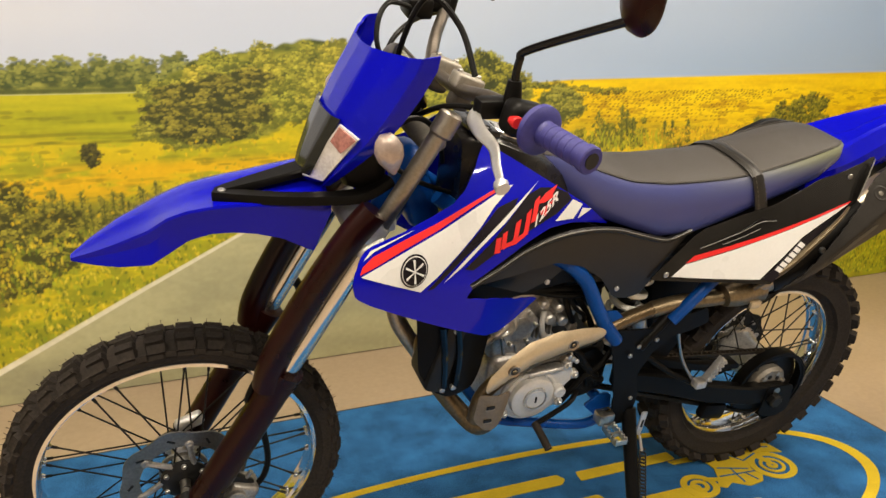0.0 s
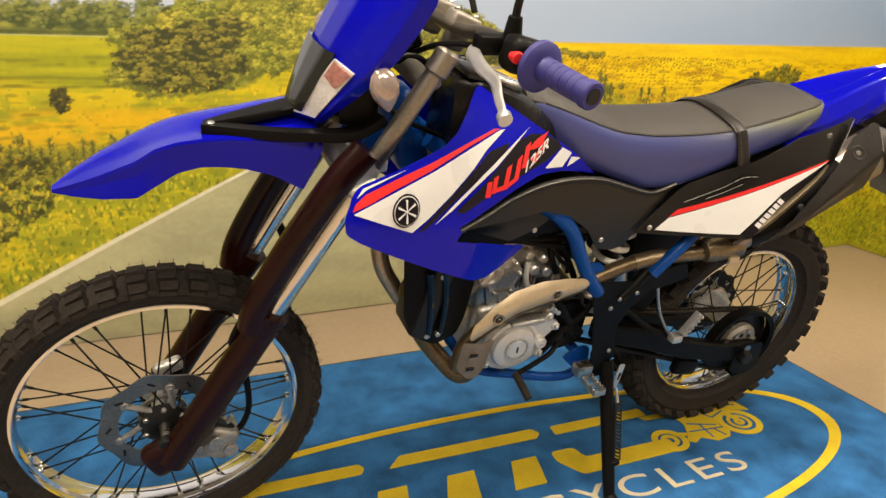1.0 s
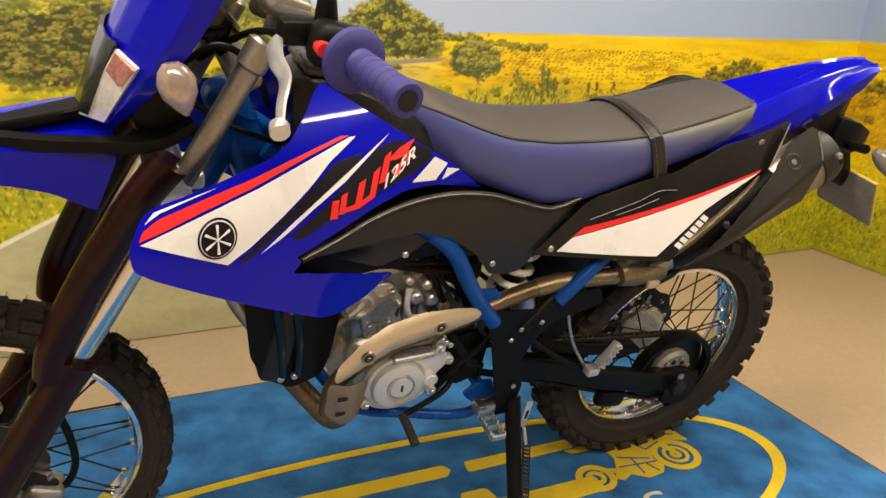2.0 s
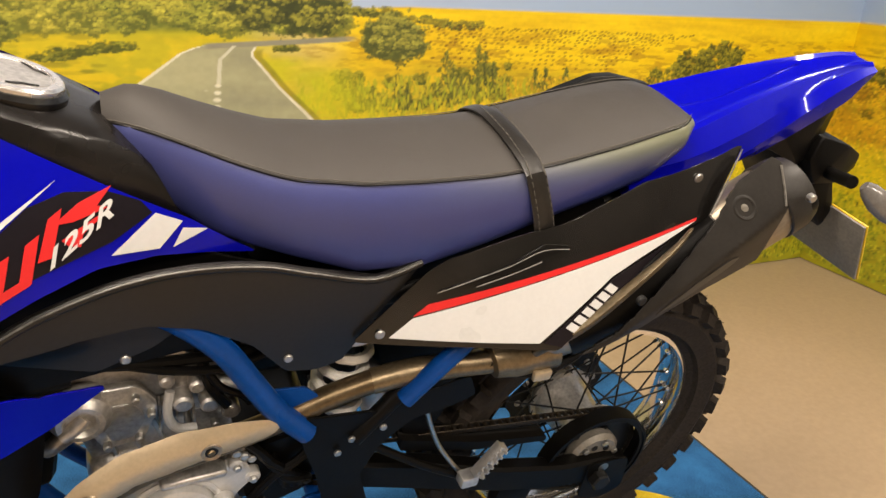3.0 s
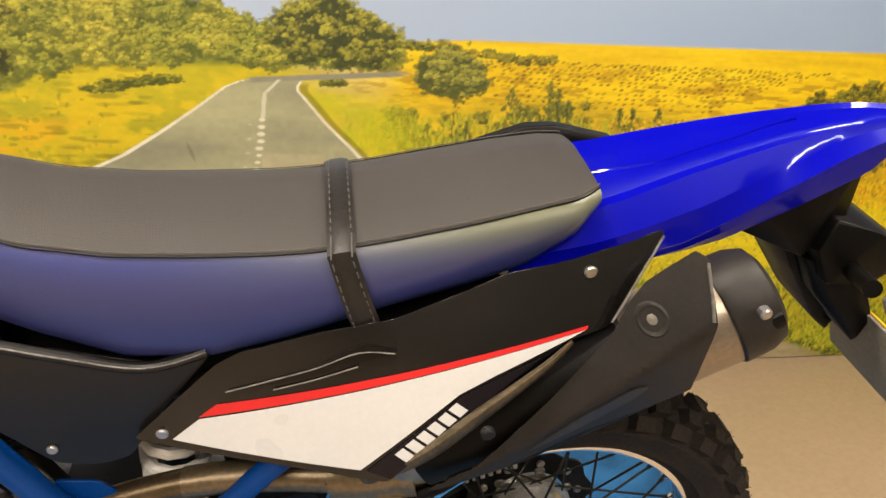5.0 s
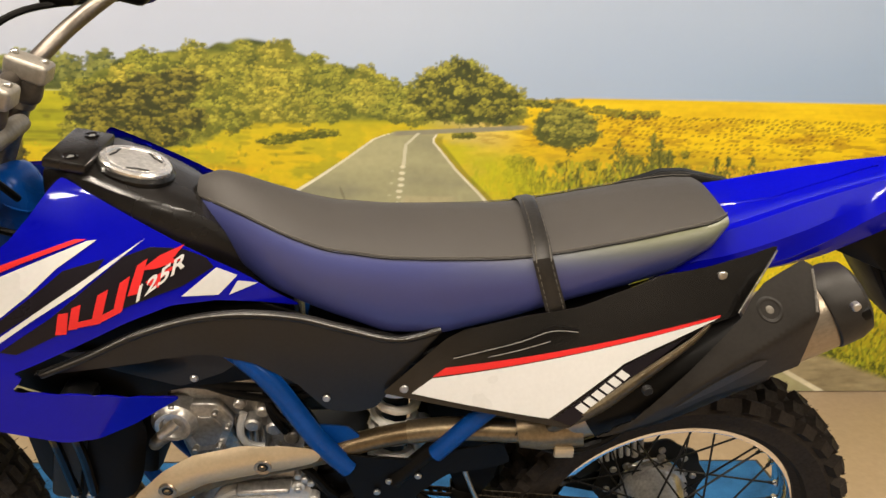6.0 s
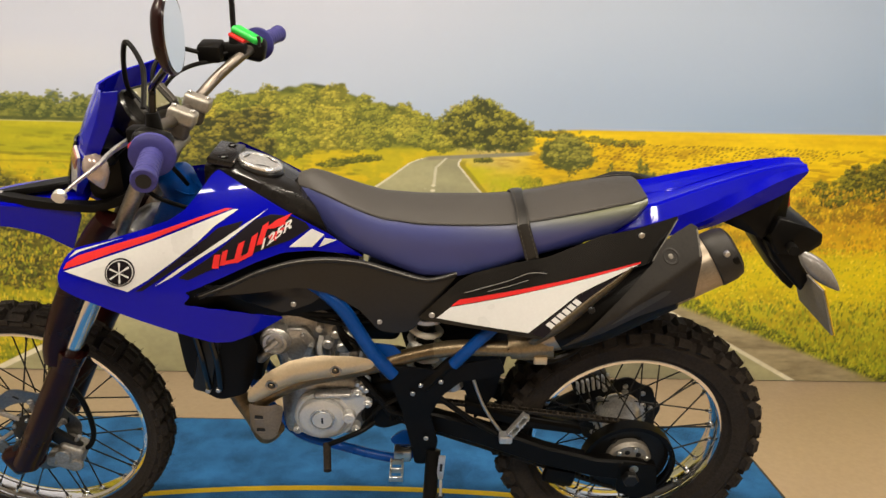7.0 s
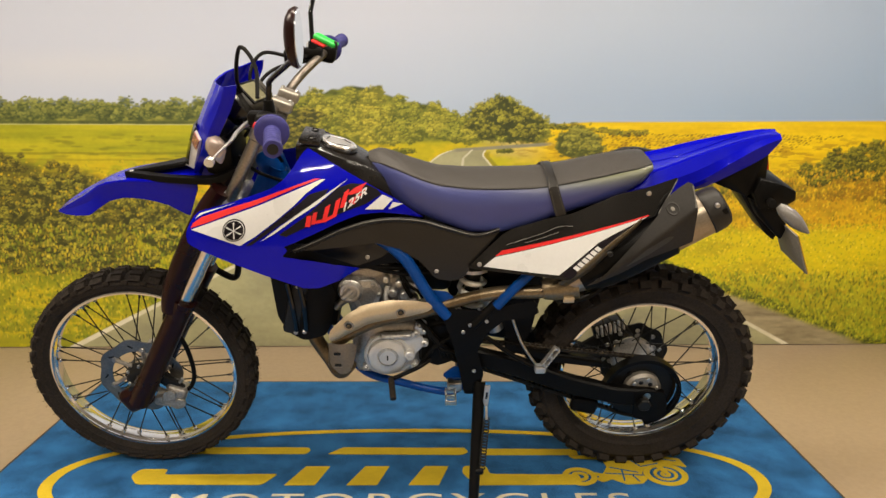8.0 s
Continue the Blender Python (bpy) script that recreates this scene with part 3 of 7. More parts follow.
        for x in np.arange(1.92 + 0.01 * (row % 3), 2.95 - 0.03 * row, 0.016 + 0.0008 * row):
            if rng.uniform() < 0.8:
                cv.dab(x + rng.uniform(-0.004, 0.004), z - 0.010 * (x - 1.9) + rng.uniform(-0.002, 0.002), 0.0070, 0.0042, np.array(srgb(104, 74, 10)), rng.uniform(0.3, 0.85), 0.8)
    for _ in range(90):
        x = rng.uniform(1.62, 2.2)
        cv.clump(x, 0.76 + rng.uniform(-0.05, 0.05) + 0.10 * max(0, x - 1.9), rng.uniform(0.012, 0.026), (70, 78, 18), (176, 162, 44), 14)
    for x, z, h in ((1.70, 0.70, 0.085), (1.74, 0.70, 0.075), (1.81, 0.70, 0.085), (1.85, 0.71, 0.065), (1.975, 0.73, 0.15), (2.0, 0.72, 0.11), (2.03, 0.72, 0.09), (2.085, 0.76, 0.14), (2.11, 0.77, 0.11), (2.14, 0.77, 0.08), (2.30, 0.77, 0.06), (2.34, 0.76, 0.07), (2.42, 0.77, 0.06), (2.90, 0.74, 0.13), (2.98, 0.76, 0.10), (3.06, 0.74, 0.12), (3.2, 0.72, 0.10)):
        cv.weed(x, z, h, (58, 66, 22), (138, 134, 44))
    for _ in range(16):
        cv.clump(rng.uniform(1.88, 2.10), 0.966 + rng.uniform(-0.008, 0.008), 0.010, (120, 112, 26), (176, 156, 38), 8, 0.5)
    for _ in range(70):
        cv.clump(rng.uniform(2.72, 3.3), 0.72 + rng.uniform(-0.05, 0.05), rng.uniform(0.014, 0.03), (66, 72, 18), (168, 152, 36), 14)
    for _ in range(60):
        cv.clump(rng.uniform(3.3, 4.6), 0.74 + rng.uniform(-0.08, 0.10), rng.uniform(0.014, 0.03), (70, 76, 18), (168, 156, 36), 14)
    # rough weeds in front of the left field
    band = ease(Z, 0.68, 0.63) * ease(Z, 0.46, 0.52) * ease(X, 0.42, 0.20)
    cv.lay(0.65 * band * (0.4 + 0.6 * ease(mott, 0.36, 0.6)), (116, 118, 36))
    for _ in range(150):
        cv.weed(rng.uniform(-0.95, 0.40), rng.normal(0.575, 0.030), rng.uniform(0.045, 0.095), (62, 68, 22), (166, 156, 52))
    cv.tree(0.122, 0.806, 0.026, 0.030, (38, 40, 16), (96, 90, 34), 150), cv.tree(0.128, 0.784, 0.018, 0.020, (38, 40, 16), (88, 84, 32), 80)
    edge = 0.87 - 0.32 * np.maximum(0, X + 0.55) + 0.06 * np.maximum(0, -0.55 - X) + 0.10 * (fbm(X, Z, 0.10, 0.08, 81) - 0.5)
    cv.lay(0.9 * ease(Z, edge, edge - 0.05) * ease(Z, 0.30, 0.40) * ease(X, -0.08, -0.22), (88, 84, 26))
    for _ in range(640):
        x = rng.uniform(-1.2, -0.14)
        z = rng.uniform(0.34, 0.87 - 0.32 * max(0, x + 0.55))
        cv.clump(x, z, rng.uniform(0.010, 0.026), (60, 60, 18), (164, 150, 48), 12)
    low_bush = []
    for _ in range(80):
        x = rng.uniform(-1.25, 0.02)
        low_bush.append((rng.uniform(0.40, 0.84 - 0.34 * max(0, x + 0.55)), x))
    for z, x in sorted(low_bush, reverse=True):
        r = rng.uniform(0.035, 0.075)
        cv.tree(x, z, r * 1.1, r * 0.85, (58, 60, 20), (168, 160, 54), 170)
    cv.blades(5200, (-1.5, 0.62, 0.04, 0.56), 0.013, ((120, 136, 32), (160, 166, 40), (206, 180, 36), (84, 100, 26), (218, 196, 60)))
    cv.blades(700, (-1.5, 0.9, 0.60, 0.84), 0.009, ((210, 174, 26), (150, 150, 36), (222, 188, 34), (176, 150, 30)))
    cv.lay(0.45 * ease(X, 2.3, 2.6) * ease(Z, 0.80, 0.74) * ease(Z, 0.50, 0.58) * (0.35 + 0.65 * ease(fbm(X, Z, 0.35, 0.10, 91), 0.40, 0.60)), (190, 132, 22))
    cv.lay(0.75 * ease(X, 1.95, 2.2) * ease(Z, 0.56, 0.50) * ease(Z, 0.30, 0.37) * (0.4 + 0.6 * ease(fbm(X, Z, 0.30, 0.07, 95), 0.38, 0.55)), (214, 196, 18))
    cv.lay(0.7 * ease(X, 1.62, 1.75) * ease(X, 2.5, 2.2) * ease(Z, 0.64, 0.56) * ease(Z, 0.34, 0.42) * (0.4 + 0.6 * mott), (180, 182, 24))
    for x, z, rx, rz, n in ((3.05, 0.83, 0.17, 0.07, 46), (3.13, 0.87, 0.05, 0.08, 18), (2.86, 0.79, 0.09, 0.05, 20), (2.42, 0.70, 0.09, 0.05, 20), (3.55, 0.66, 0.2, 0.06, 26), (4.1, 0.82, 0.3, 0.05, 40)):
        for _ in range(n // 5 + 2):
            a, q = rng.uniform(0, 2 * math.pi), math.sqrt(rng.uniform())
            r = rng.uniform(0.022, 0.042)
            cv.tree(x + q * rx * math.cos(a), z + q * rz * math.sin(a), r, r * 0.85, (50, 56, 16), (158, 150, 40), 120)
        for _ in range(n):
            a, q = rng.uniform(0, 2 * math.pi), math.sqrt(rng.uniform())
            cv.clump(x + q * rx * math.cos(a), z + q * rz * math.sin(a), rng.uniform(0.008, 0.018), (66, 70, 18), (164, 154, 40), 10)
    cv.blades(4200, (2.2, 4.6, 0.54, 0.80), 0.011, ((216, 168, 24), (196, 144, 22), (232, 194, 44), (170, 134, 26), (128, 116, 24)))
    cv.blades(4600, (2.0, 4.6, 0.30, 0.56), 0.009, ((224, 196, 24), (200, 186, 30), (176, 174, 28), (228, 206, 60), (150, 150, 28)))
    for _ in range(260):
        x = rng.uniform(2.02, 3.4)
        cv.clump(x, min(0.43 - 0.165 * (x - 1.95), 0.36 - 0.36 * (x - 2.2)) + rng.uniform(-0.008, 0.03), rng.uniform(0.008, 0.018), (60, 70, 16), (166, 168, 36), 10)
    cv.blades(1200, (1.5, 2.3, 0.42, 0.80), 0.020, ((206, 184, 30), (176, 170, 36), (150, 158, 34)))
    cv.blades(6000, (2.15, 4.6, 0.02, 0.34), 0.014, ((138, 152, 34), (168, 172, 38), (112, 126, 26), (194, 186, 44), (76, 88, 20)))
    # the gravel edge and the road, drawn down to the foot of the wall
    jag = 0.02 * (fbm(X, Z, 0.05, 0.02, 41) - 0.5)
    cv.lay(0.75 * ease(X, rr_at(Z), rr_at(Z) + 0.02) * ease(X, rr_at(Z) + 0.34, rr_at(Z) + 0.12) * ease(Z, 0.87, 0.84) * ease(Z, 0.50, 0.58) * (0.45 + 0.55 * ease(fbm(X, Z, 0.2, 0.04, 97), 0.35, 0.6)), (184, 182, 20))
    gravel = ease(Z, 0.42 - 0.165 * (X - 1.95) + jag * 3, 0.41 - 0.165 * (X - 1.95) + jag * 3) * ease(X, 2.02, 2.06) * ease(Z, 0.50, 0.3) * ease(X, 3.35, 3.0)
    gravel *= ease(Z, 0.36 - 0.36 * (X - 2.2), 0.33 - 0.36 * (X - 2.2))
    cv.blend(gravel, fbm(X, Z, 0.10, 0.02, 44), (108, 98, 74), (150, 138, 108), (176, 164, 130))
    rl, rr = ROAD_L(Z), ROAD_R(Z)
    wid = 0.004 + 0.020 * (0.89 - Z)
    road = ease(X, rl - 0.006, rl) * ease(X, rr + 0.006, rr) * ease(Z, 0.892, 0.886)
    tar = fbm(X, Z, 0.30, 0.10, 51)
    mid_x = np.interp(Z, (0, 0.64, 0.85, 0.89), (1.20, 1.277, 1.297, 1.34))
    cv.blend(road, (tar - 0.3) * 1.6 + 0.25 * ease(X, mid_x - 0.02, mid_x + 0.02), (172, 168, 128), (156, 153, 118), (132, 130, 108))
    bend = ease(X, 1.25, 1.27) * ease(X, 1.70, 1.64) * ease(Z, 0.884 + 0.066 * (X - 1.39), 0.888 + 0.066 * (X - 1.39)) * ease(Z, 0.894 + 0.066 * (X - 1.26), 0.889 + 0.066 * (X - 1.26))
    cv.lay(bend, (138, 134, 112))
    cv.lay(0.55 * ease(np.abs(X - rr - 0.016), 0.016, 0.006) * ease(Z, 0.885, 0.87) * ease(Z, 0.5, 0.6), (96, 92, 30))
    for line, w in ((rl, wid * 1.35), (rr, wid)):
        cv.lay(ease(np.abs(X - line), w, w * 0.6) * ease(Z, 0.888, 0.88) * (0.75 + 0.25 * ease(tar, 0.35, 0.5)), (224, 218, 194))
    cv.lay(0.85 * ease(np.abs(X - mid_x), 0.007, 0.004) * ease(Z, 0.889, 0.886) * ease(Z, 0.77, 0.79), (206, 202, 176))
    for k in range(11):
        zz = 0.585 + 0.0195 * k
        xx = float(np.interp(zz, (0.585, 0.80), (1.262, 1.292))) + rng.uniform(-0.003, 0.003)
        cv.dab(xx, zz, rng.uniform(0.009, 0.013), rng.uniform(0.005, 0.007), np.array(srgb(222, 216, 188)), 0.95)
        if k % 2:
            cv.dab(xx - 0.03, zz + 0.006, 0.007, 0.004, np.array(srgb(190, 184, 150)), 0.7)
    cv.lay(0.5 * road * ease(X, 1.282, 1.287) * ease(X, 1.315, 1.305) * ease(Z, 0.70, 0.67), (190, 178, 142))
    cv.lay(0.6 * road * ease(X, 1.29, 1.30) * ease(X, 1.47, 1.44) * ease(Z, 0.60, 0.62) * ease(Z, 0.69, 0.685), (176, 164, 128))
    cv.dab(1.10, 0.69, 0.006, 0.03, np.array(srgb(112, 108, 84)), 0.7, -0.35)
    cv.C *= (1 + (0.16 * fbm(X, Z, 0.016, 0.012, 71, 2) - 0.08) * ease(Z, 1.02, 0.98))[..., None]
    return cv


def mural(name, xs, zs, place, label):
    cv = landscape(Canvas(xs, zs))
    nx, nz = len(xs), len(zs)
    co = np.array(place(cv.X.ravel(), cv.Z.ravel())).T.astype(np.float32)
    i = np.arange(nx * nz).reshape(nz, nx)
    quads = np.stack([i[:-1, :-1], i[:-1, 1:], i[1:, 1:], i[1:, :-1]], -1).reshape(-1, 4)
    me = bpy.data.meshes.new(name)
    me.from_pydata(co.tolist(), [], quads.tolist())
    attr = me.attributes.new("paint", "FLOAT_COLOR", "POINT")
    attr.data.foreach_set("color", np.c_[cv.C.reshape(-1, 3), np.ones(nx * nz)].astype(np.float32).ravel())
    me.materials.append(M_MURAL)
    return tagged(new(name, me), label, "mural", "", "structure")


STEP = 0.0034
low = np.arange(0, 1.18, STEP)
heights = np.r_[low, np.arange(1.20, ROOM_H, 0.04)] + FLOOR_Z + 0.004
mural("wall_mural", np.arange(-1.6, ROOM_R + STEP, STEP), heights, lambda x, z: (x, 0 * x + ROOM_B - 0.006, z), "printed landscape mural of a country road between yellow fields")
mural("wall_mural_return", np.arange(ROOM_R, ROOM_R + 1.5, 0.009), heights[::2], lambda x, z: (0 * x + ROOM_R, ROOM_B - 0.006 - (x - ROOM_R), z), "yellow field print continuing round the corner")

# ---- display mat ----
mat_root = tagged(new("display_mat"), "worn blue carpet mat with a yellow oval dealer emblem", "mat")
mat_root.matrix_world = pose(1.09, 1.70, 0, 0, 0, -0.6)
MX, MY0, MY1 = 1.25, -0.76, 0.745
pile = rbox(B(), (0, (MY0 + MY1) / 2, -0.003), (2 * MX - 0.02, MY1 - MY0 - 0.02, 0.0055), 0.001)
part("carpet", pile, M_CARPET, mat_root)
part("edging", rbox(B(), (0, (MY0 + MY1) / 2, -0.0042), (2 * MX, MY1 - MY0, 0.0034), 0.001), M_EDGE, mat_root, "dark rubber edge")
ring = B()
vin, vout = [], []
for k in range(120):
    a = 2 * math.pi * k / 120
    ca, sa = math.cos(a), math.sin(a)
    ca, sa = math.copysign(abs(ca) ** 0.92, ca), math.copysign(abs(sa) ** 0.92, sa)
    vout.append(ring.verts.new((1.075 * ca - 0.008, -0.02 + 0.335 * sa, 0.0012)))
    vin.append(ring.verts.new((1.036 * ca - 0.008, -0.02 + 0.310 * sa, 0.0012)))
for k in range(120):
    ring.faces.new((vout[k], vout[(k + 1) % 120], vin[(k + 1) % 120], vin[k]))
part("oval_ring", ring, M_CARPET_Y, mat_root, "yellow oval ring")


def logo(pts, corner=0.006, h=0.0014):
    part("logo_bar", flat_shape(B(), [(x - 1.09, y - 1.70) for x, y in pts], 0.0, h, corner), M_CARPET_Y, mat_root)


logo([(0.30, 1.842), (0.38, 1.886), (0.755, 1.882), (0.765, 1.862), (0.752, 1.839)])
logo([(0.822, 1.838), (0.866, 1.882), (1.258, 1.878), (1.272, 1.852), (1.252, 1.832)])
logo([(1.309, 1.830), (1.315, 1.872), (1.62, 1.868), (1.62, 1.829)])
logo([(0.252, 1.705), (0.268, 1.746), (0.352, 1.744), (0.348, 1.712), (0.692, 1.715), (0.655, 1.652), (0.285, 1.657)], 0.012)
for dx in (0.0, 0.182, 0.364):
    logo([(0.722 + dx, 1.650), (0.768 + dx, 1.760), (0.842 + dx, 1.760), (0.812 + dx, 1.650)], 0.002)
logo([(1.246, 1.720), (1.252, 1.762), (1.322, 1.760), (1.330, 1.712), (1.60, 1.708), (1.60, 1.650), (1.285, 1.648)], 0.012)
# a small sport motorcycle in the emblem
def logo_ring(cx, cy, r1, r0, h):
    part("logo_wheel", lathe(B(), [(r1, 0), (r1, h), (r0, h), (r0, 0)], (cx - 1.09, cy - 1.70, 0), 32, "z"), M_CARPET_Y, mat_root)


for cx, cy, rings_at in ((1.600, 1.697, ((0.052, 0.034), (0.026, 0.013))), (1.862, 1.708, ((0.066, 0.047), (0.036, 0.026), (0.016, 0.004)))):
    for r1, r0 in rings_at:
        logo_ring(cx, cy, r1, r0, 0.0019)
logo([(1.588, 1.824), (1.600, 1.806), (1.689, 1.800), (1.693, 1.752), (1.672, 1.711), (1.646, 1.678), (1.664, 1.664), (1.695, 1.680), (1.731, 1.650), (1.780, 1.656), (1.800, 1.680), (1.790, 1.711), (1.806, 1.745), (1.850, 1.768), (1.884, 1.772), (1.940, 1.750), (1.932, 1.802), (1.858, 1.826), (1.776, 1.804), (1.690, 1.822)], 0.003, 0.0025)
logo([(1.622, 1.712), (1.640, 1.722), (1.690, 1.704), (1.684, 1.690)], 0.002, 0.0024)
logo([(1.838, 1.772), (1.858, 1.776), (1.874, 1.722), (1.860, 1.712)], 0.002, 0.0024)
for p, q in (((1.770, 1.802), (1.798, 1.752)), ((1.798, 1.752), (1.856, 1.772)), ((1.700, 1.748), (1.782, 1.716)), ((1.680, 1.712), (1.792, 1.700)), ((1.735, 1.735), (1.728, 1.668)), ((1.700, 1.806), (1.765, 1.788)), ((1.850, 1.806), (1.918, 1.786)), ((1.760, 1.700), (1.772, 1.664))):
    u = (Vector(q) - Vector(p)).normalized()
    n = Vector((-u.y, u.x)) * 0.0026
    ends = [Vector(p) + n, Vector(p) - n, Vector(q) - n, Vector(q) + n]
    part("logo_line", flat_shape(B(), [(v.x - 1.09, v.y - 1.70) for v in ends], 0.0, 0.0031), M_CARPET, mat_root)
font = bpy.data.curves.new("letters", "FONT")
font.body, font.size, font.space_character, font.extrude = "MOTORCYCLES", 0.118, 1.22, 0.0006
text_ob = bpy.data.objects.new("letters_tmp", font)
me_text = bpy.data.meshes.new_from_object(text_ob)
tx = [v.co.x for v in me_text.vertices]
me_text.transform(Matrix.Translation((0.40 - 1.09, 1.522 - 1.70, 0.0008)) @ Matrix.Diagonal((1.31 / (max(tx) - min(tx)), 1, 1, 1)))
me_text.materials.append(M_CARPET_C)
lettering = new("lettering", me_text)
lettering.parent = mat_root
tagged(lettering, "cream capital letters")
bpy.data.objects.remove(text_ob)

# ---- the motorcycle: x to its rear, y to its right side, z up, before it leans on the stand ----
bike = tagged(new("motorcycle"), "blue and white enduro motorcycle leaning on its side stand", "motorcycle")
bike.matrix_world = pose(0, 1.828, 0, 13.0, 0, 0)
FW, RW = Vector((0.304, 0.023, 0.3255)), Vector((1.770, 0, 0.334))


def wheel(name, c, rim_r, tyre_r, rim_w, tyre_w, n_knob, rows, hub_r, label, knob, hair):
    """A spoked wheel round c: rim, tyre with blocks, hub and 36 laced spokes."""
    w = rim_w / 2
    prof = [(rim_r, -w), (rim_r + 0.004, -w + 0.003), (rim_r - 0.003, -w + 0.008), (rim_r - 0.008, -w * 0.45), (rim_r - 0.009, 0), (rim_r - 0.008, w * 0.45), (rim_r - 0.003, w - 0.008), (rim_r + 0.004, w - 0.003), (rim_r, w),
            (rim_r - 0.007, w + 0.001), (rim_r - 0.009, w - 0.006), (rim_r - 0.008, w - 0.011), (rim_r - 0.013, w * 0.45), (rim_r - 0.0145, 0), (rim_r - 0.013, -w * 0.45), (rim_r - 0.008, -w + 0.011), (rim_r - 0.009, -w + 0.006), (rim_r - 0.007, -w - 0.001)]
    root = part(name, lathe(B(), prof, c, 96), M_RIM, bike, label)
    h = knob[2]
    body_r, tw = tyre_r - h, tyre_w / 2
    sect = [(rim_r - 0.004, -w * 0.9), (rim_r + 0.012, -w - 0.006)]
    mid = (rim_r + 0.012 + body_r) / 2
    for a in np.linspace(-150, 150, 15):
        t = radians(a)
        sect.append((mid + (body_r - mid) * math.cos(t), tw * 0.97 * math.sin(t)) if abs(a) < 120 else (mid + (body_r - mid) * math.cos(t), math.copysign(tw * 0.86, a)))
    sect += [(rim_r + 0.012, w + 0.006), (rim_r - 0.004, w * 0.9)]
    bm = lathe(B(), sect, c, 96)
    part("tyre", bm, M_RUBBER, root, "black knobbly tyre", 30)
    for lat, off, sx, sy, tall in rows:
        t = radians(lat)
        ang = 2 * math.pi * off / n_knob
        rad = mid + (body_r - mid) * math.cos(t) + tall * math.cos(t) * 0.3
        y = tw * 0.97 * math.sin(t) + tall * math.sin(t) * 0.3
        out = Vector((math.cos(t), math.sin(t), 0)).normalized()
        tang = Vector((0, 0, 1))
        turn = Matrix((tang, out.cross(tang), out)).transposed()
        bm = B()
        for v in bmesh.ops.create_cube(bm, size=1.0)["verts"]:
            k2 = 0.86 if v.co.z > 0 else 1.06
            v.co = Vector((rad, y, 0)) + turn @ Vector((v.co.x * sx * k2, v.co.y * sy * k2, v.co.z * tall * 1.4))
        top = [e for e in bm.edges if all((turn.transposed() @ (v.co - Vector((rad, y, 0)))).z > 0 for v in e.verts)]
        bmesh.ops.bevel(bm, geom=top, offset=0.0012, segments=1, affect="EDGES")
        if abs(lat) < 50:
            for hx, hy in ((-0.33, 0.3), (0.3, -0.3)):
                root_at = Vector((rad, y, 0)) + turn @ Vector((hx * sx, hy * sy, tall * 0.65))
                rod(bm, root_at, root_at + turn @ Vector((0.002 * hx, 0.002, hair)), 0.0006, 3)
        me = finish(bm, "tread_block", M_RUBBER)
        for k in range(n_knob):
            ob = new("tread_block", me)
            ob.parent = root
            ob.matrix_local = Matrix.Translation(c) @ Matrix.Rotation(ang + 2 * math.pi * k / n_knob, 4, "Y")
    hub = lathe(B(), [(0.009, -0.055), (hub_r, -0.053), (hub_r, -0.046), (hub_r * 0.62, -0.040), (hub_r * 0.55, 0), (hub_r * 0.62, 0.040), (hub_r, 0.046), (hub_r, 0.053), (0.009, 0.055)], c, 40)
    part("hub", hub, M_CASE, root, "cast alloy hub")
    for side in (-1, 1):
        for twist in (-1, 1):
            bm = B()
            a0 = radians(5 * twist + (10 if side > 0 else 0))
            a1 = a0 + radians(46 * twist)
            p0 = Vector((math.cos(a1) * (hub_r - 0.006), side * 0.047, math.sin(a1) * (hub_r - 0.006)))
            p1 = Vector((math.cos(a0) * (rim_r - 0.0125), side * 0.006, math.sin(a0) * (rim_r - 0.0125)))
            rod(bm, p0, p1, 0.0019, 6)
            rod(bm, p1.lerp(p0, 0.075), p1, 0.0032, 6)
            me = finish(bm, "spoke", M_DARK)
            for k in range(9):
                ob = new("spoke", me)
                ob.parent = root
                ob.matrix_local = Matrix.Translation(c) @ Matrix.Rotation(2 * math.pi * k / 9, 4, "Y")
            seat = B()
            base = Vector((math.cos(a0) * (rim_r - 0.0125), side * 0.006, math.sin(a0) * (rim_r - 0.0125)))
            rod(seat, base, base * (1 - 0.007 / rim_r), 0.0085, 10)
            for v in seat.verts:
                if (v.co - base).dot(base) < -1e-4:
                    v.co = base * (1 - 0.007 / rim_r) + (v.co - base * (1 - 0.007 / rim_r)) * 0.55
            me = finish(seat, "nipple_seat", M_RIM)
            for k in range(9):
                ob = new("nipple_seat", me)
                ob.parent = root
                ob.matrix_local = Matrix.Translation(c) @ Matrix.Rotation(2 * math.pi * k / 9, 4, "Y")
    return root


front = wheel("front_wheel", FW, 0.2705, 0.3265, 0.058, 0.088, 38,
              [(14, 0.0, 0.036, 0.017, 0.012), (-14, 0.0, 0.036, 0.017, 0.012), (42, 0.04, 0.036, 0.020, 0.012), (-42, 0.04, 0.036, 0.020, 0.012), (64, 0.5, 0.022, 0.012, 0.007), (-64, 0.5, 0.022, 0.012, 0.007)],
              0.036, "polished front rim with black spokes", (0.02, 0.02, 0.012), 0.009)
rear = wheel("rear_wheel", RW, 0.2365, 0.336, 0.072, 0.122, 34,
             [(0, 0.0, 0.024, 0.040, 0.015), (30, 0.5, 0.030, 0.024, 0.015), (-30, 0.5, 0.030, 0.024, 0.015), (57, 0.0, 0.034, 0.024, 0.016), (-57, 0.0, 0.034, 0.024, 0.016)],
             0.068, "polished rear rim with black spokes", (0.03, 0.03, 0.014), 0.005)


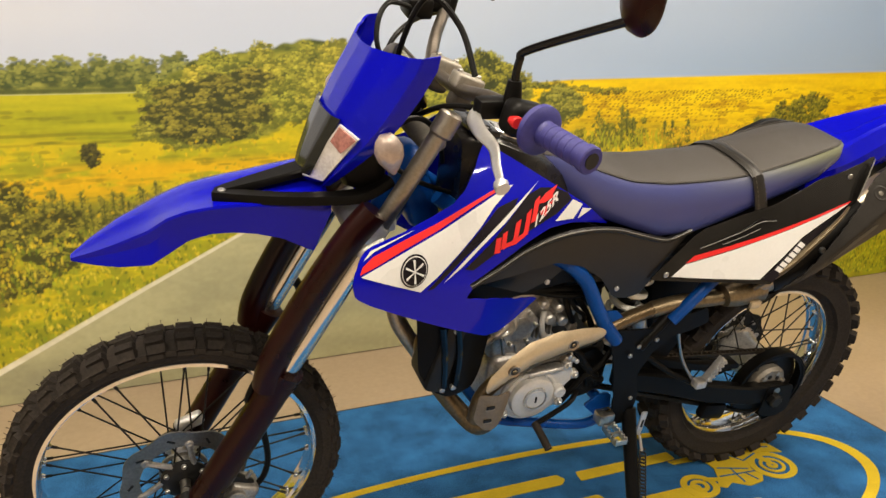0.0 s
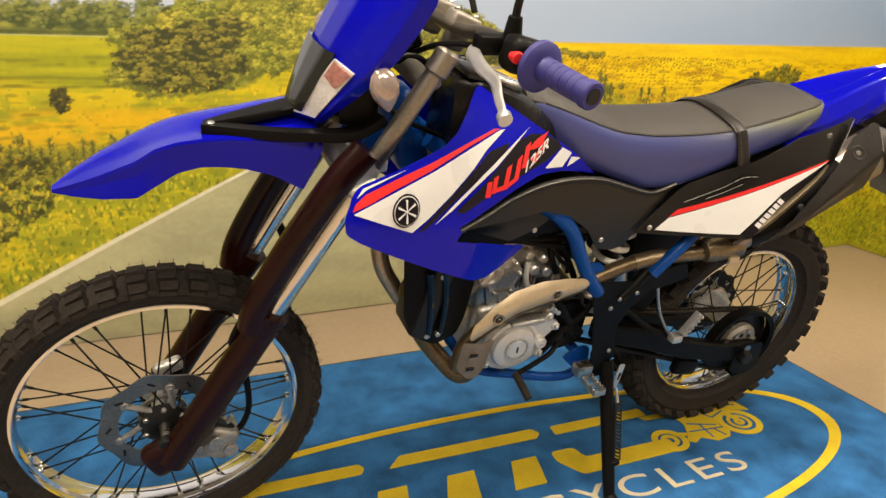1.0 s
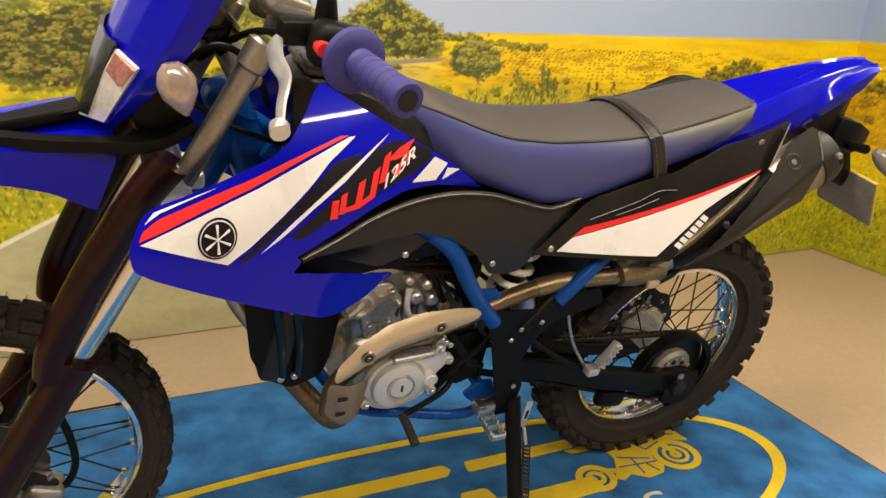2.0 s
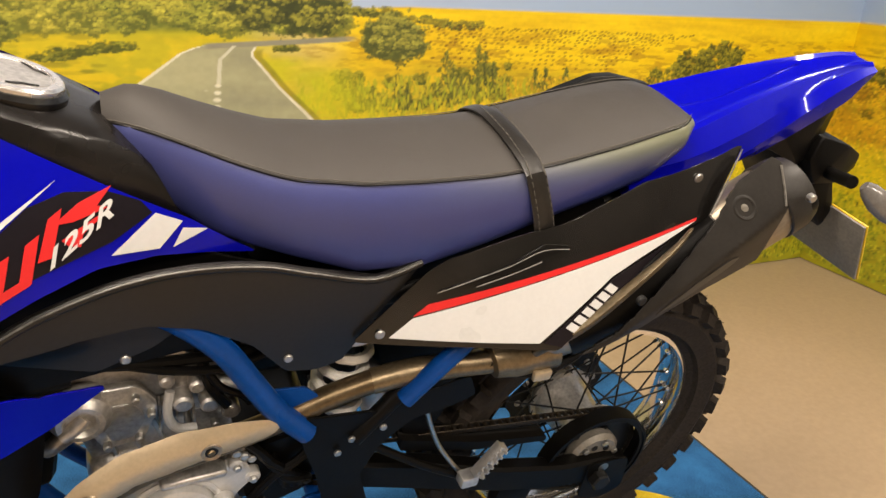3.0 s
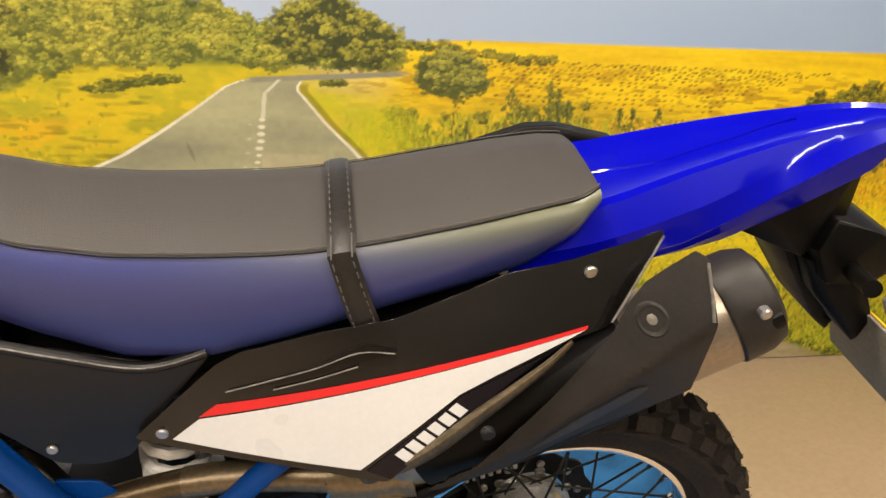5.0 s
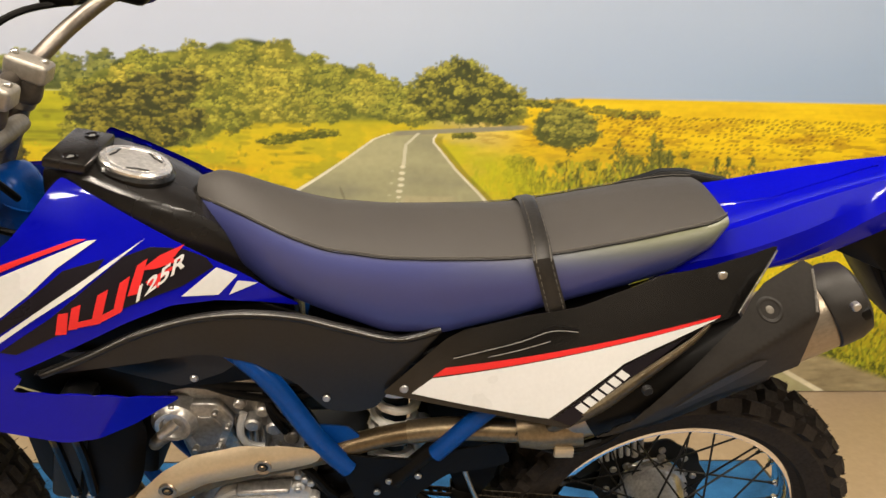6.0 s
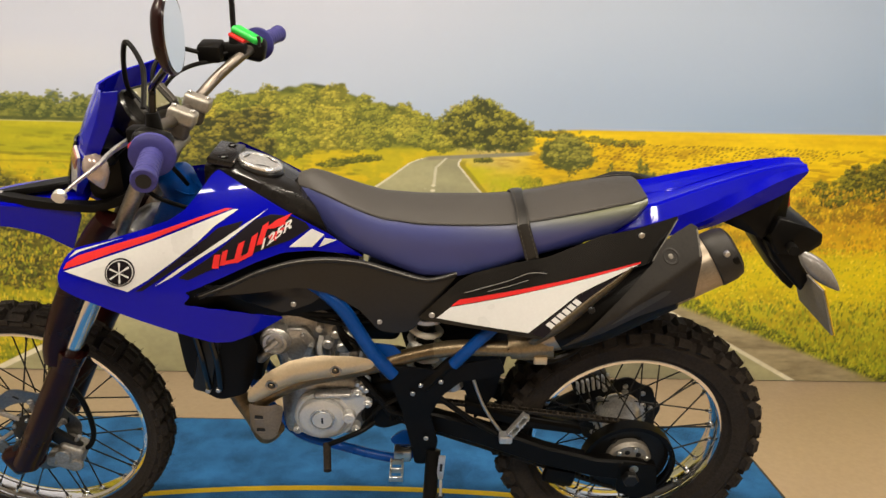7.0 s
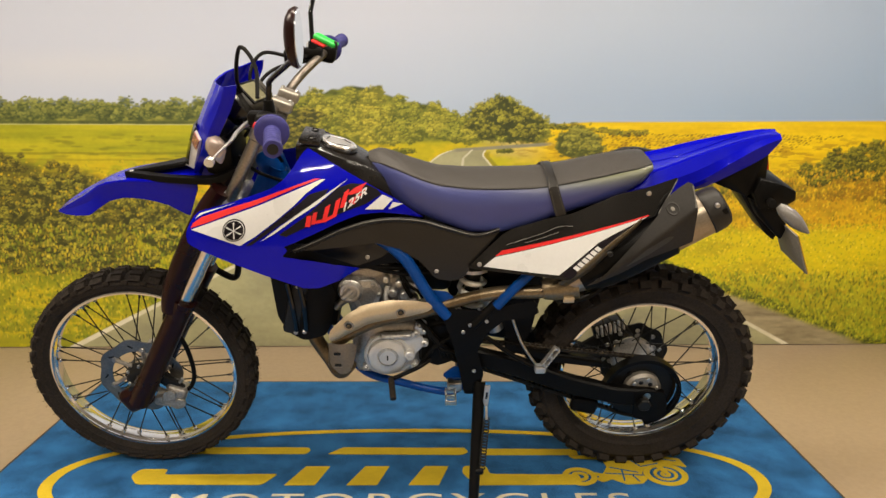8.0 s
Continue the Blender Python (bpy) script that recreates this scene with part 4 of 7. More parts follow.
def brake_disc(c, y, r_out, r_in, r_hub, parent, petals=8, steel=M_DISC):
    bm = B()
    n = 96
    rings = []
    for z, rad in ((-0.002, "in"), (-0.002, "out"), (0.002, "out"), (0.002, "in")):
        ring = []
        for k in range(n):
            a = 2 * math.pi * k / n
            rr = r_out + 0.004 * math.sin(petals * a) if rad == "out" else r_in
            ring.append(bm.verts.new((c[0] + rr * math.cos(a), y + z, c[2] + rr * math.sin(a))))
        rings.append(ring)
    for a, b in zip(rings, rings[1:] + rings[:1]):
        for k in range(n):
            bm.faces.new((a[k], a[(k + 1) % n], b[(k + 1) % n], b[k]))
    d = part("brake_disc", bm, steel, parent, "wavy steel brake disc")
    bm = lathe(B(), [(r_hub, y - 0.003), (r_hub + 0.008, y - 0.003), (r_hub + 0.008, y + 0.003), (r_hub, y + 0.003)], c, 32)
    for k in range(6):
        a = 2 * math.pi * k / 6
        u = Vector((math.cos(a), 0, math.sin(a)))
        v = Vector((math.cos(a + 0.35), 0, math.sin(a + 0.35)))
        cc = Vector((c[0], y - 0.003, c[2]))
        part("carrier_arm", disc(tube(B(), [cc + u * r_hub, cc + v * (r_in + 0.004)], 0.006, 8), cc + v * (r_in + 0.004), 0.009, 0.006, 12), M_ALLOY_DULL, parent)
    part("disc_carrier", bm, M_ALLOY_DULL, parent, "cast disc carrier")


brake_disc(FW, FW.y - 0.044, 0.120, 0.084, 0.040, front)
for k in range(9):
    a = 0.35 + 2 * math.pi * k / 9
    part("disc_slot", rbox(B(), (FW.x + 0.101 * math.cos(a), FW.y - 0.0465, FW.z + 0.101 * math.sin(a)), (0.016, 0.0015, 0.005), 0.0007, Matrix.Rotation(-a - 0.9, 3, "Y")), M_DARK, front)
part("hub_flange", lathe(B(), [(0.012, -0.060), (0.030, -0.060), (0.036, -0.056), (0.046, -0.050), (0.046, -0.044), (0.012, -0.044)], (FW.x, FW.y, FW.z), 36), M_DARK, front, "dark hub flange")
for k in range(6):
    a = 0.5 + 2 * math.pi * k / 6
    part("flange_bolt", disc(B(), (FW.x + 0.039 * math.cos(a), FW.y - 0.056, FW.z + 0.039 * math.sin(a)), 0.0055, 0.008, 6), M_SCREW, front)
part("speed_sensor", rbox(B(), (FW.x + 0.020, FW.y + 0.062, FW.z + 0.050), (0.060, 0.025, 0.030), 0.009, Matrix.Rotation(radians(-20), 3, "Y"), 3), M_ALLOY, bike, "cast alloy speed sensor housing")
brake_disc(RW, 0.070, 0.108, 0.064, 0.05, rear, 10, M_DARK)
part("hub_dome", lathe(B(), [(1e-4, -0.060), (0.030, -0.058), (0.046, -0.040), (0.050, 0.000), (0.056, 0.040), (0.062, 0.050), (1e-4, 0.050)], RW, 40), M_CASE, rear, "polished hub barrel")

# ---- fork, fender, front brake ----
AX = Vector((0.4325, 0, 0.8085)).normalized()


def on_fork(d, y, off=0.0):
    """A place d metres up the fork from its foot; off: ahead of it."""
    n = Vector((-AX.z, 0, AX.x))
    return Vector((0.316, y - 0.068 * d, 0.288)) + AX * d + n * off


for y in (-0.082, 0.130):
    leg = part("fork_leg", tube(tube(B(), [on_fork(-0.01, y), on_fork(0.16, y), on_fork(0.33, y)], (0.031, 0.030), 20, 3), [on_fork(0.33, y), on_fork(0.385, y)], (0.030, 0.0335), 20), M_MAROON, bike, "dark maroon lower fork leg")
    part("stanchion", rod(B(), on_fork(0.34, y), on_fork(0.66, y), 0.0200, 22), M_CHROME, leg, "chromed fork tube")
    part("upper_tube", rod(B(), on_fork(0.66, y), on_fork(0.917, y), 0.0155, 22), M_TUBE, leg, "dull worn upper fork tube")
    cap = disc(B(), (0, 0, 0), 0.0200, 0.045, 24, "z", 0.005)
    bmesh.ops.transform(cap, matrix=Matrix.Translation(on_fork(0.917, y)) @ AX.to_track_quat("Z", "Y").to_matrix().to_4x4(), verts=cap.verts)
    part("fork_cap", cap, M_TUBE, leg, "dull alloy fork cap")
    lug = rbox(B(), on_fork(-0.005, y * 0.92, 0.012), (0.085, 0.045, 0.075), 0.018, Matrix.Rotation(radians(-28), 3, "Y"), 3)
    part("axle_lug", lug, M_MAROON, leg)
    guard = tube(B(), [on_fork(0.345, y, 0.016), on_fork(0.40, y * 1.02, 0.032), on_fork(0.52, y * 1.03, 0.040), on_fork(0.66, y * 1.02, 0.036), on_fork(0.735, y, 0.024)], (0.034, 0.031), 20, 5, 0.82)
    part("fork_guard", guard, M_MAROON, leg, "glossy dark maroon fork guard")
    part("axle_nut", disc(B(), (FW.x, y, FW.z), 0.014, 0.02, 16), M_DARK, leg)
part("front_axle", rod(B(), (FW.x, -0.085, FW.z), (FW.x, 0.125, FW.z), 0.010), M_STEEL, bike)
for d in (0.67, 0.876):
    bm = B()
    rbox(bm, on_fork(d, 0.018, -0.01), (0.045 if d < 0.8 else 0.026, 0.25 if d < 0.8 else 0.20, 0.055 if d < 0.8 else 0.042), 0.012, Matrix.Rotation(radians(62), 3, "Y"), 3)
    part("triple_clamp", bm, M_CLAMP if d > 0.8 else M_ALLOY, bike, "cast alloy fork clamp")
part("steering_head", rod(B(), on_fork(0.57, 0.045, -0.06), on_fork(0.81, 0.045, -0.06), 0.030, 20), M_FRAME, bike, "blue painted steering head")
for z in (0.62, 0.70):
    for dx in (-0.02, 0.02):
        part("pinch_bolt", disc(B(), on_fork(z - 0.02, -0.120, -0.035 + dx), 0.006, 0.012, 8), M_SCREW, bike)
lower_clamp = part("clamp_lug", rbox(B(), (0.634, -0.128, 0.915), (0.052, 0.040, 0.048), 0.010, Matrix.Rotation(radians(-27), 3, "Y"), 3), M_ALLOY, bike, "cast alloy clamp lug with two bolts")
for k in (0, 1):
    part("lug_bolt", disc(B(), (0.620 - 0.008 * k, -0.149, 0.926 - 0.020 * k), 0.0075, 0.012, 6), M_SCREW, lower_clamp)
part("clamp_ear", rbox(B(), (0.668, -0.120, 0.915), (0.030, 0.022, 0.026), 0.007, None, 3), M_ALLOY, lower_clamp)
part("headstock_gusset", rbox(B(), (0.752, 0.005, 0.930), (0.066, 0.085, 0.170), 0.025, Matrix.Rotation(radians(-20), 3, "Y"), 3), M_FRAME, bike, "blue painted headstock gusset")
# brake caliper and hose
bm = rbox(B(), (0.404, -0.046, 0.280), (0.062, 0.055, 0.075), 0.012, Matrix.Rotation(radians(25), 3, "Y"), 3)
caliper = part("front_caliper", bm, M_CALIPER, bike, "cast alloy brake caliper")
part("pad_housing", rbox(B(), (0.366, -0.048, 0.266), (0.04, 0.04, 0.035), 0.008, Matrix.Rotation(radians(10), 3, "Y")), M_CALIPER, caliper)
part("piston_cap", disc(B(), (0.398, -0.077, 0.296), 0.018, 0.012), M_CALIPER, caliper)
part("piston_cap", disc(B(), (0.424, -0.075, 0.266), 0.015, 0.010), M_CALIPER, caliper)
part("bleed_nipple", rod(B(), (0.420, -0.05, 0.318), (0.432, -0.05, 0.334), 0.005), M_SCREW, caliper)
part("caliper_bracket", rbox(B(), (0.394, -0.050, 0.322), (0.09, 0.02, 0.035), 0.008, Matrix.Rotation(radians(40), 3, "Y")), M_DARK, bike)
part("brake_hose", tube(B(), [(0.415, -0.060, 0.300), (0.448, -0.048, 0.300), (0.466, -0.045, 0.350), (0.458, -0.050, 0.44), (0.440, -0.075, 0.52), (0.428, -0.09, 0.56), (0.455, -0.09, 0.62)], 0.0065, 10), M_BLACK, bike, "black rubber brake hose")
part("far_hose_guide", tube(B(), [(0.50, 0.14, 0.60), (0.56, 0.15, 0.56), (0.575, 0.15, 0.62), (0.55, 0.14, 0.68)], 0.010, 10), M_BLACK, bike, "black plastic hose guide")

# front fender: a pointed beak with deep skirts
XS = np.array((0.168, 0.20, 0.242, 0.290, 0.320, 0.350, 0.386, 0.420, 0.452, 0.494, 0.545, 0.578))
TOP = np.array((0.846, 0.872, 0.900, 0.925, 0.940, 0.952, 0.961, 0.967, 0.972, 0.980, 0.988, 0.992))
HALF = np.array((0.012, 0.040, 0.066, 0.088, 0.098, 0.103, 0.105, 0.106, 0.107, 0.108, 0.110, 0.112))
CREASE = np.array((0.845, 0.866, 0.892, 0.921, 0.945, 0.957, 0.962, 0.964, 0.963, 0.960, 0.958, 0.956))
SKIRT = np.array((0.841, 0.847, 0.855, 0.866, 0.888, 0.907, 0.916, 0.915, 0.910, 0.898, 0.869, 0.952))
FLARE = np.array((0.0, 0.004, 0.009, 0.011, 0.006, 0.0, 0.0, 0.0, 0.0, 0.0, 0.0, 0.0))


def fender_at(x, u):
    """A place on the fender: u from -1 (left crease) over 0 (ridge) to 1."""
    t, h, c = (float(np.interp(x, XS, a)) for a in (TOP, HALF, CREASE))
    a = abs(u)
    if u > 0:
        # the far half falls away as the bar is turned and the machine leans
        low = t - 0.52 * h
        return Vector((x, u * h, low + (t - low) * float(np.interp(a, (0, 0.22, 0.5, 0.8, 1.0), (1.0, 0.93, 0.66, 0.30, 0.0)))))
    crown = np.interp(a, (0, 0.22, 0.34, 0.52, 0.80, 1.0), (1.0, 0.97, 0.70, 0.36, 0.16, 0.0))
    dip = 0.004 * max(0.0, 1 - abs(a - 0.6) / 0.35) * float(np.interp(x, (0.24, 0.32, 0.5), (0, 1, 0.4)))
    return Vector((x, u * h, c + (t - c) * float(crown) - dip))


bm = B()
rings = []
for x in np.linspace(XS[0], 0.574, 44):
    h, c, s, fl = (float(np.interp(x, XS, a)) for a in (HALF, CREASE, SKIRT, FLARE))
    side = [(-h - fl, s), (-h * 1.0 - fl * 0.9, s + (c - s) * 0.12), (-h * 0.985 - fl * 0.1, s + (c - s) * 0.58), (-h * 1.005, c - 0.004)]
    ring = side + [tuple(fender_at(x, u).yz) for u in (-0.985, -0.93, -0.80, -0.66, -0.52, -0.42, -0.34, -0.28, -0.22, -0.1, 0)]
    far_z = fender_at(x, 1.0).z
    full = ring + [tuple(fender_at(x, u).yz) for u in (0.1, 0.22, 0.36, 0.5, 0.65, 0.8, 0.93, 0.985)] + [(h * 1.005, far_z - 0.003), (h, min(s, far_z - 0.006) - 0.002)]
    thin = min(0.004, h * 0.25)
    under = [(u * (1 - thin / max(h, 0.012)), z - thin * (0.2 if k in (0, len(full) - 1) else 1.0)) for k, (u, z) in enumerate(full)]
    rings.append([bm.verts.new((x, u, z)) for u, z in full + under[::-1]])
join_rings(bm, rings)
fender = part("front_fender", bm, M_BLUE, bike, "glossy blue beak-shaped front fender", 20)


def flat_bar(bm, pts, wide, tall, n=6):
    """A flat bar with softened edges along a path; wide: one width for each point."""
    path = smooth_path(pts, n)
    rings = []
    for i, p in enumerate(path):
        d = (path[min(i + 1, len(path) - 1)] - path[max(i - 1, 0)]).normalized()
        side = d.cross(Vector((0, 0, 1))).normalized()
        up = side.cross(d)
        w = float(np.interp(i / (len(path) - 1), np.linspace(0, 1, len(wide)), wide)) / 2
        rings.append([bm.verts.new(p + side * w * a + up * tall * b / 2) for a, b in ((-1, -1), (1, -1), (1, 0.4), (0.86, 1), (-0.86, 1), (-1, 0.4))])
    join_rings(bm, rings)
    return bm


for s in (-1,):
    outer = [(0.392, s * 0.072, 0.9685), (0.43, s * 0.086, 0.9695), (0.49, s * 0.100, 0.9670), (0.56, s * 0.110, 0.9660), (0.62, s * 0.112, 0.968), (0.672, s * 0.100, 0.990)]
    brace = part("fender_brace", flat_bar(B(), outer, (0.016, 0.024, 0.023, 0.025, 0.032, 0.040), 0.015), M_BLACK, fender, "matt black fender brace")
    inner = [(0.398, s * 0.068, 0.9700), (0.45, s * 0.055, 0.9770), (0.50, s * 0.044, 0.984), (0.55, s * 0.036, 0.993)]
    part("brace_inner_arm", flat_bar(B(), inner, (0.016, 0.030, 0.038, 0.044), 0.013), M_BLACK, fender)
    part("fender_screw", disc(B(), (0.405, s * 0.074, 0.9755), 0.0065, 0.006, 12, "z"), M_SCREW, fender)

# ---- headlight cowl: an open-topped angular shell ----
CZ = np.array((0.979, 1.007, 1.037, 1.067, 1.107, 1.147, 1.182, 1.202))
CX = np.array((0.535, 0.543, 0.555, 0.567, 0.585, 0.605, 0.625, 0.635))
CH = np.array((0.062, 0.084, 0.104, 0.122, 0.138, 0.146, 0.150, 0.148))
CB = np.array((0.575, 0.596, 0.620, 0.642, 0.668, 0.694, 0.712, 0.716))
COWL_Y = -0.030


def cowl_at(z, u):
    """A place on the cowl at height z; u runs from -1 (left wing) over 0 (nose) to 1."""
    x, h, b = (float(np.interp(z, CZ, a)) for a in (CX, CH, CB))
    a = abs(u)
    px = np.interp(a, (0, 0.30, 0.52, 0.62, 0.85, 1.0), (x, x + 0.004, x + 0.022, x + 0.036, x + (b - x) * 0.66, b))
    py = np.interp(a, (0, 0.30, 0.52, 0.62, 0.85, 1.0), (0, 0.36 * h, 0.66 * h, 0.80 * h, 0.97 * h, h))
    py += 0.16 * max(0.0, z - 1.150) * max(0.0, min(1.0, (a - 0.60) / 0.05)) * (1 - 0.6 * max(0.0, (a - 0.85) / 0.15))
    return Vector((float(px), COWL_Y + math.copysign(float(py), u), z + 0.012 * a * a * max(0, min(1, (z - 1.1) / 0.1))))


def cowl_patch(z0, z1, u0, u1, nz, nu, lift, thick):
    bm = B()
    rings = []
    for z in np.linspace(z0, z1, nz):
        ring = []
        for u in np.linspace(u0, u1, nu):
            p = cowl_at(z, u)
            d = (cowl_at(z, min(1, u + 0.02)) - cowl_at(z, max(-1, u - 0.02))).cross(Vector((0.3, 0, 1))).normalized()
            ring.append(bm.verts.new(p - d * lift if d.x > 0 else p + d * lift))
        rings.append(ring)
    join_rings(bm, rings, caps=False, closed=False)
    bmesh.ops.recalc_face_normals(bm, faces=bm.faces)
    bmesh.ops.solidify(bm, geom=bm.faces[:], thickness=thick)
    return bm


cowl = part("headlight_cowl", cowl_patch(0.979, 1.202, -1, 1, 45, 61, 0.0, 0.004), M_BLUE, bike, "glossy blue angular headlight cowl", 22)
part("headlight", cowl_patch(0.990, 1.094, -0.42, 0.42, 10, 21, 0.004, 0.004), M_TINT, cowl, "dark tinted headlight lens")
for s in (-1, 1):
    bm = B()
    q = [cowl_at(0.988, s * 0.30), cowl_at(0.986, s * 0.60), cowl_at(1.076, s * 0.70), cowl_at(1.088, s * 0.43), cowl_at(1.050, s * 0.40)]
    lo = [bm.verts.new(p + Vector((-0.002, s * 0.002, 0))) for p in q]
    hi = [bm.verts.new(p + Vector((-0.006, s * 0.005, 0))) for p in q]
    join_rings(bm, [lo, hi])
    part("reflector", bm, M_LENS, cowl, "bright headlight reflector")
    bm = B()
    q = [cowl_at(1.060, s * 0.44), cowl_at(1.046, s * 0.60), cowl_at(1.073, s * 0.685), cowl_at(1.085, s * 0.45)]
    join_rings(bm, [[bm.verts.new(p + Vector((-d, s * d * 0.8, 0))) for p in q] for d in (0.005, 0.0075)])
    part("reflector_shade", bm, M_REFLECT, cowl, "brownish pink bulb shade")
part("cowl_bracket", rbox(B(), (0.632, -0.03, 1.03), (0.08, 0.16, 0.12), 0.025, None, 2), M_BLACK, bike)
back = Matrix.Rotation(radians(-40), 3, "Y")
dial = Matrix.Translation((0.700, -0.062, 1.138)) @ Matrix.Rotation(radians(52), 4, "Y")
bm = lathe(B(), [(1e-4, -0.045), (0.030, -0.042), (0.047, -0.026), (0.053, -0.004), (0.053, 0.010), (0.048, 0.015), (0.044, 0.013), (1e-4, 0.012)], (0, 0, 0), 40, "z")
bmesh.ops.transform(bm, matrix=dial, verts=bm.verts)
part("lamp_housing", bm, M_BLACK_SATIN, bike, "round black housing behind the headlight")
dial = Matrix.Translation((0.716, -0.018, 1.158)) @ Matrix.Rotation(radians(-24), 4, "Z") @ Matrix.Rotation(radians(42), 4, "Y")
bm = rbox(B(), (0, 0, -0.010), (0.078, 0.098, 0.040), 0.016, None, 4)
bmesh.ops.transform(bm, matrix=dial, verts=bm.verts)
meter = part("meter_shell", bm, M_GREY_PLASTIC, bike, "black instrument housing with rounded corners")
for name, c, size, m, text in (("meter_bezel", (0, -0.012, 0.0098), (0.062, 0.064, 0.004), M_BLACK, "dark bezel"), ("meter_display", (0, -0.012, 0.0115), (0.052, 0.052, 0.003), M_LCD, "olive grey meter window"), ("meter_key", (0, 0.034, 0.0105), (0.046, 0.012, 0.005), M_CLAMP_DARK, "grey key strip")):
    bm = rbox(B(), c, size, 0.0012)
    bmesh.ops.transform(bm, matrix=dial, verts=bm.verts)
    part(name, bm, m, meter, text)
part("meter_cable", tube(B(), [(0.69, -0.035, 1.13), (0.70, -0.03, 1.09), (0.73, -0.03, 1.06)], 0.009, 10), M_BLACK, bike)


def indicator(c, tip, label, lens=M_AMBER, fat=1.0):
    """A teardrop turn signal from its root c to the tip."""
    c, tip = Vector(c), Vector(tip)
    bm = B()
    d = (tip - c).normalized()
    side = d.cross(Vector((0, 1, 0))).normalized() if abs(d.y) < 0.9 else d.cross(Vector((1, 0, 0))).normalized()
    up = d.cross(side)
    rings = []
    for t, r in ((0, 0.010), (0.12, 0.018), (0.35, 0.024), (0.6, 0.022), (0.85, 0.012), (1.0, 0.003)):
        p = c.lerp(tip, t)
        rings.append([bm.verts.new(p + fat * r * (math.cos(a) * side + 0.8 * math.sin(a) * up)) for a in np.linspace(0, 2 * math.pi, 16, endpoint=False)])
    join_rings(bm, rings)
    return part("indicator", bm, lens, bike, label)


for s in (-1, 1):
    indicator((0.642, s * 0.165, 1.092), (0.658, s * 0.172, 1.028), "smoked clear turn signal")
    part("indicator_stalk", rod(B(), (0.655, s * 0.10, 1.065), (0.648, s * 0.155, 1.062), 0.011), M_BLACK, bike)

# ---- handlebar, controls, mirrors ----
LG, RG = Vector((0.838, -0.428, 1.143)), Vector((0.892, 0.385, 1.222))
part("handlebar", tube(B(), [LG + (RG - LG) * 0.01, (0.815, -0.32, 1.152), (0.790, -0.22, 1.160), (0.782, -0.13, 1.145), (0.780, -0.05, 1.140), (0.784, 0.03, 1.145), (0.815, 0.10, 1.180), (0.856, 0.17, 1.214), (0.872, 0.26, 1.220), RG], 0.0112, 16), M_BAR, bike, "dull grey steel handlebar")
for y in (-0.100, 0.0):
    tilt = Matrix.Rotation(radians(20), 3, "Y")
    bm = rbox(B(), (0.797, y, 1.150), (0.052, 0.036, 0.027), 0.006, tilt, 3)
    for dx in (-0.017, 0.017):
        part("clamp_bolt", disc(B(), (0.801 + dx, y, 1.1645 - 0.36 * dx), 0.005, 0.006, 12, "z"), M_SCREW, bike)
    part("bar_riser", rbox(B(), (0.788, y, 1.126), (0.040, 0.030, 0.044), 0.012, tilt, 3), M_CLAMP_DARK, bike, "dark cast handlebar riser")
    part("bar_clamp", bm, M_CLAMP_TOP, bike, "cast alloy handlebar clamp")


def grip(a, b):
    a, b = Vector(a), Vector(b)
    d = (b - a).normalized()
    bm = B()
    n = d.orthogonal().normalized()
    m = d.cross(n)
    prof = [(-0.006, 0.030), (-0.004, 0.037), (0.004, 0.0365), (0.009, 0.030), (0.011, 0.0185)]
    L = (b - a).length
    x = 0.020
    while x < L - 0.022:
        prof += [(x, 0.0172), (x + 0.0010, 0.0182), (x + 0.0100, 0.0182), (x + 0.0110, 0.0172)]
        x += 0.0135
    prof += [(L - 0.014, 0.0175), (L - 0.012, 0.0198), (L - 0.002, 0.0198), (L, 0.0180)]
    join_rings(bm, [[bm.verts.new(a + d * q + r * (math.cos(w) * n + math.sin(w) * m)) for w in np.linspace(0, 2 * math.pi, 26, endpoint=False)] for q, r in prof])
    g = part("grip", bm, M_GRIP, bike, "ribbed purple-blue rubber grip")
    part("bar_end", tube(B(), [b - d * 0.004, b + d * 0.0012], 0.0115, 16), M_DARK, g, "open black bar end")


grip((0.816, -0.322, 1.148), LG)
grip((0.868, 0.262, 1.219), RG)
for y, x, z in ((-0.290, 0.806, 1.153), (0.215, 0.864, 1.218)):
    pod = part("switch_pod", rbox(B(), (x, y, z), (0.062, 0.046, 0.052), 0.014, Matrix.Rotation(radians(12), 3, "Y"), 3), M_BLACK, bike, "black handlebar switch pod")
    part("switch_button", disc(B(), (x - 0.022, y - 0.018, z + 0.004), 0.009, 0.016, 14), M_RED, pod, "red switch button")
    part("lever_perch", rbox(B(), (x - 0.028, y + (0.045 if y < 0 else -0.045), z + 0.004), (0.055, 0.034, 0.03), 0.008, None, 2), M_BLACK, bike)
lever = tube(B(), [(0.760, -0.226, 1.146), (0.745, -0.255, 1.144), (0.737, -0.300, 1.140), (0.736, -0.345, 1.136), (0.722, -0.390, 1.126), (0.712, -0.430, 1.1175)], (0.0135, 0.0048), 14, 6, 0.42)
tube(lever, [(0.7125, -0.4255, 1.1190), (0.711, -0.4305, 1.1175), (0.711, -0.4355, 1.1160)], 0.0098, 14)
part("clutch_lever", lever, M_LEVER, bike, "bright silver clutch lever with a ball end")
part("brake_lever", tube(B(), [(0.838, 0.165, 1.232), (0.822, 0.22, 1.236), (0.826, 0.30, 1.226), (0.845, 0.37, 1.212)], (0.010, 0.0065), 12), M_ALLOY, bike, "silver front brake lever")
tag_turn = Matrix.Rotation(radians(-24), 3, "Z") @ Matrix.Rotation(radians(20), 3, "Y")
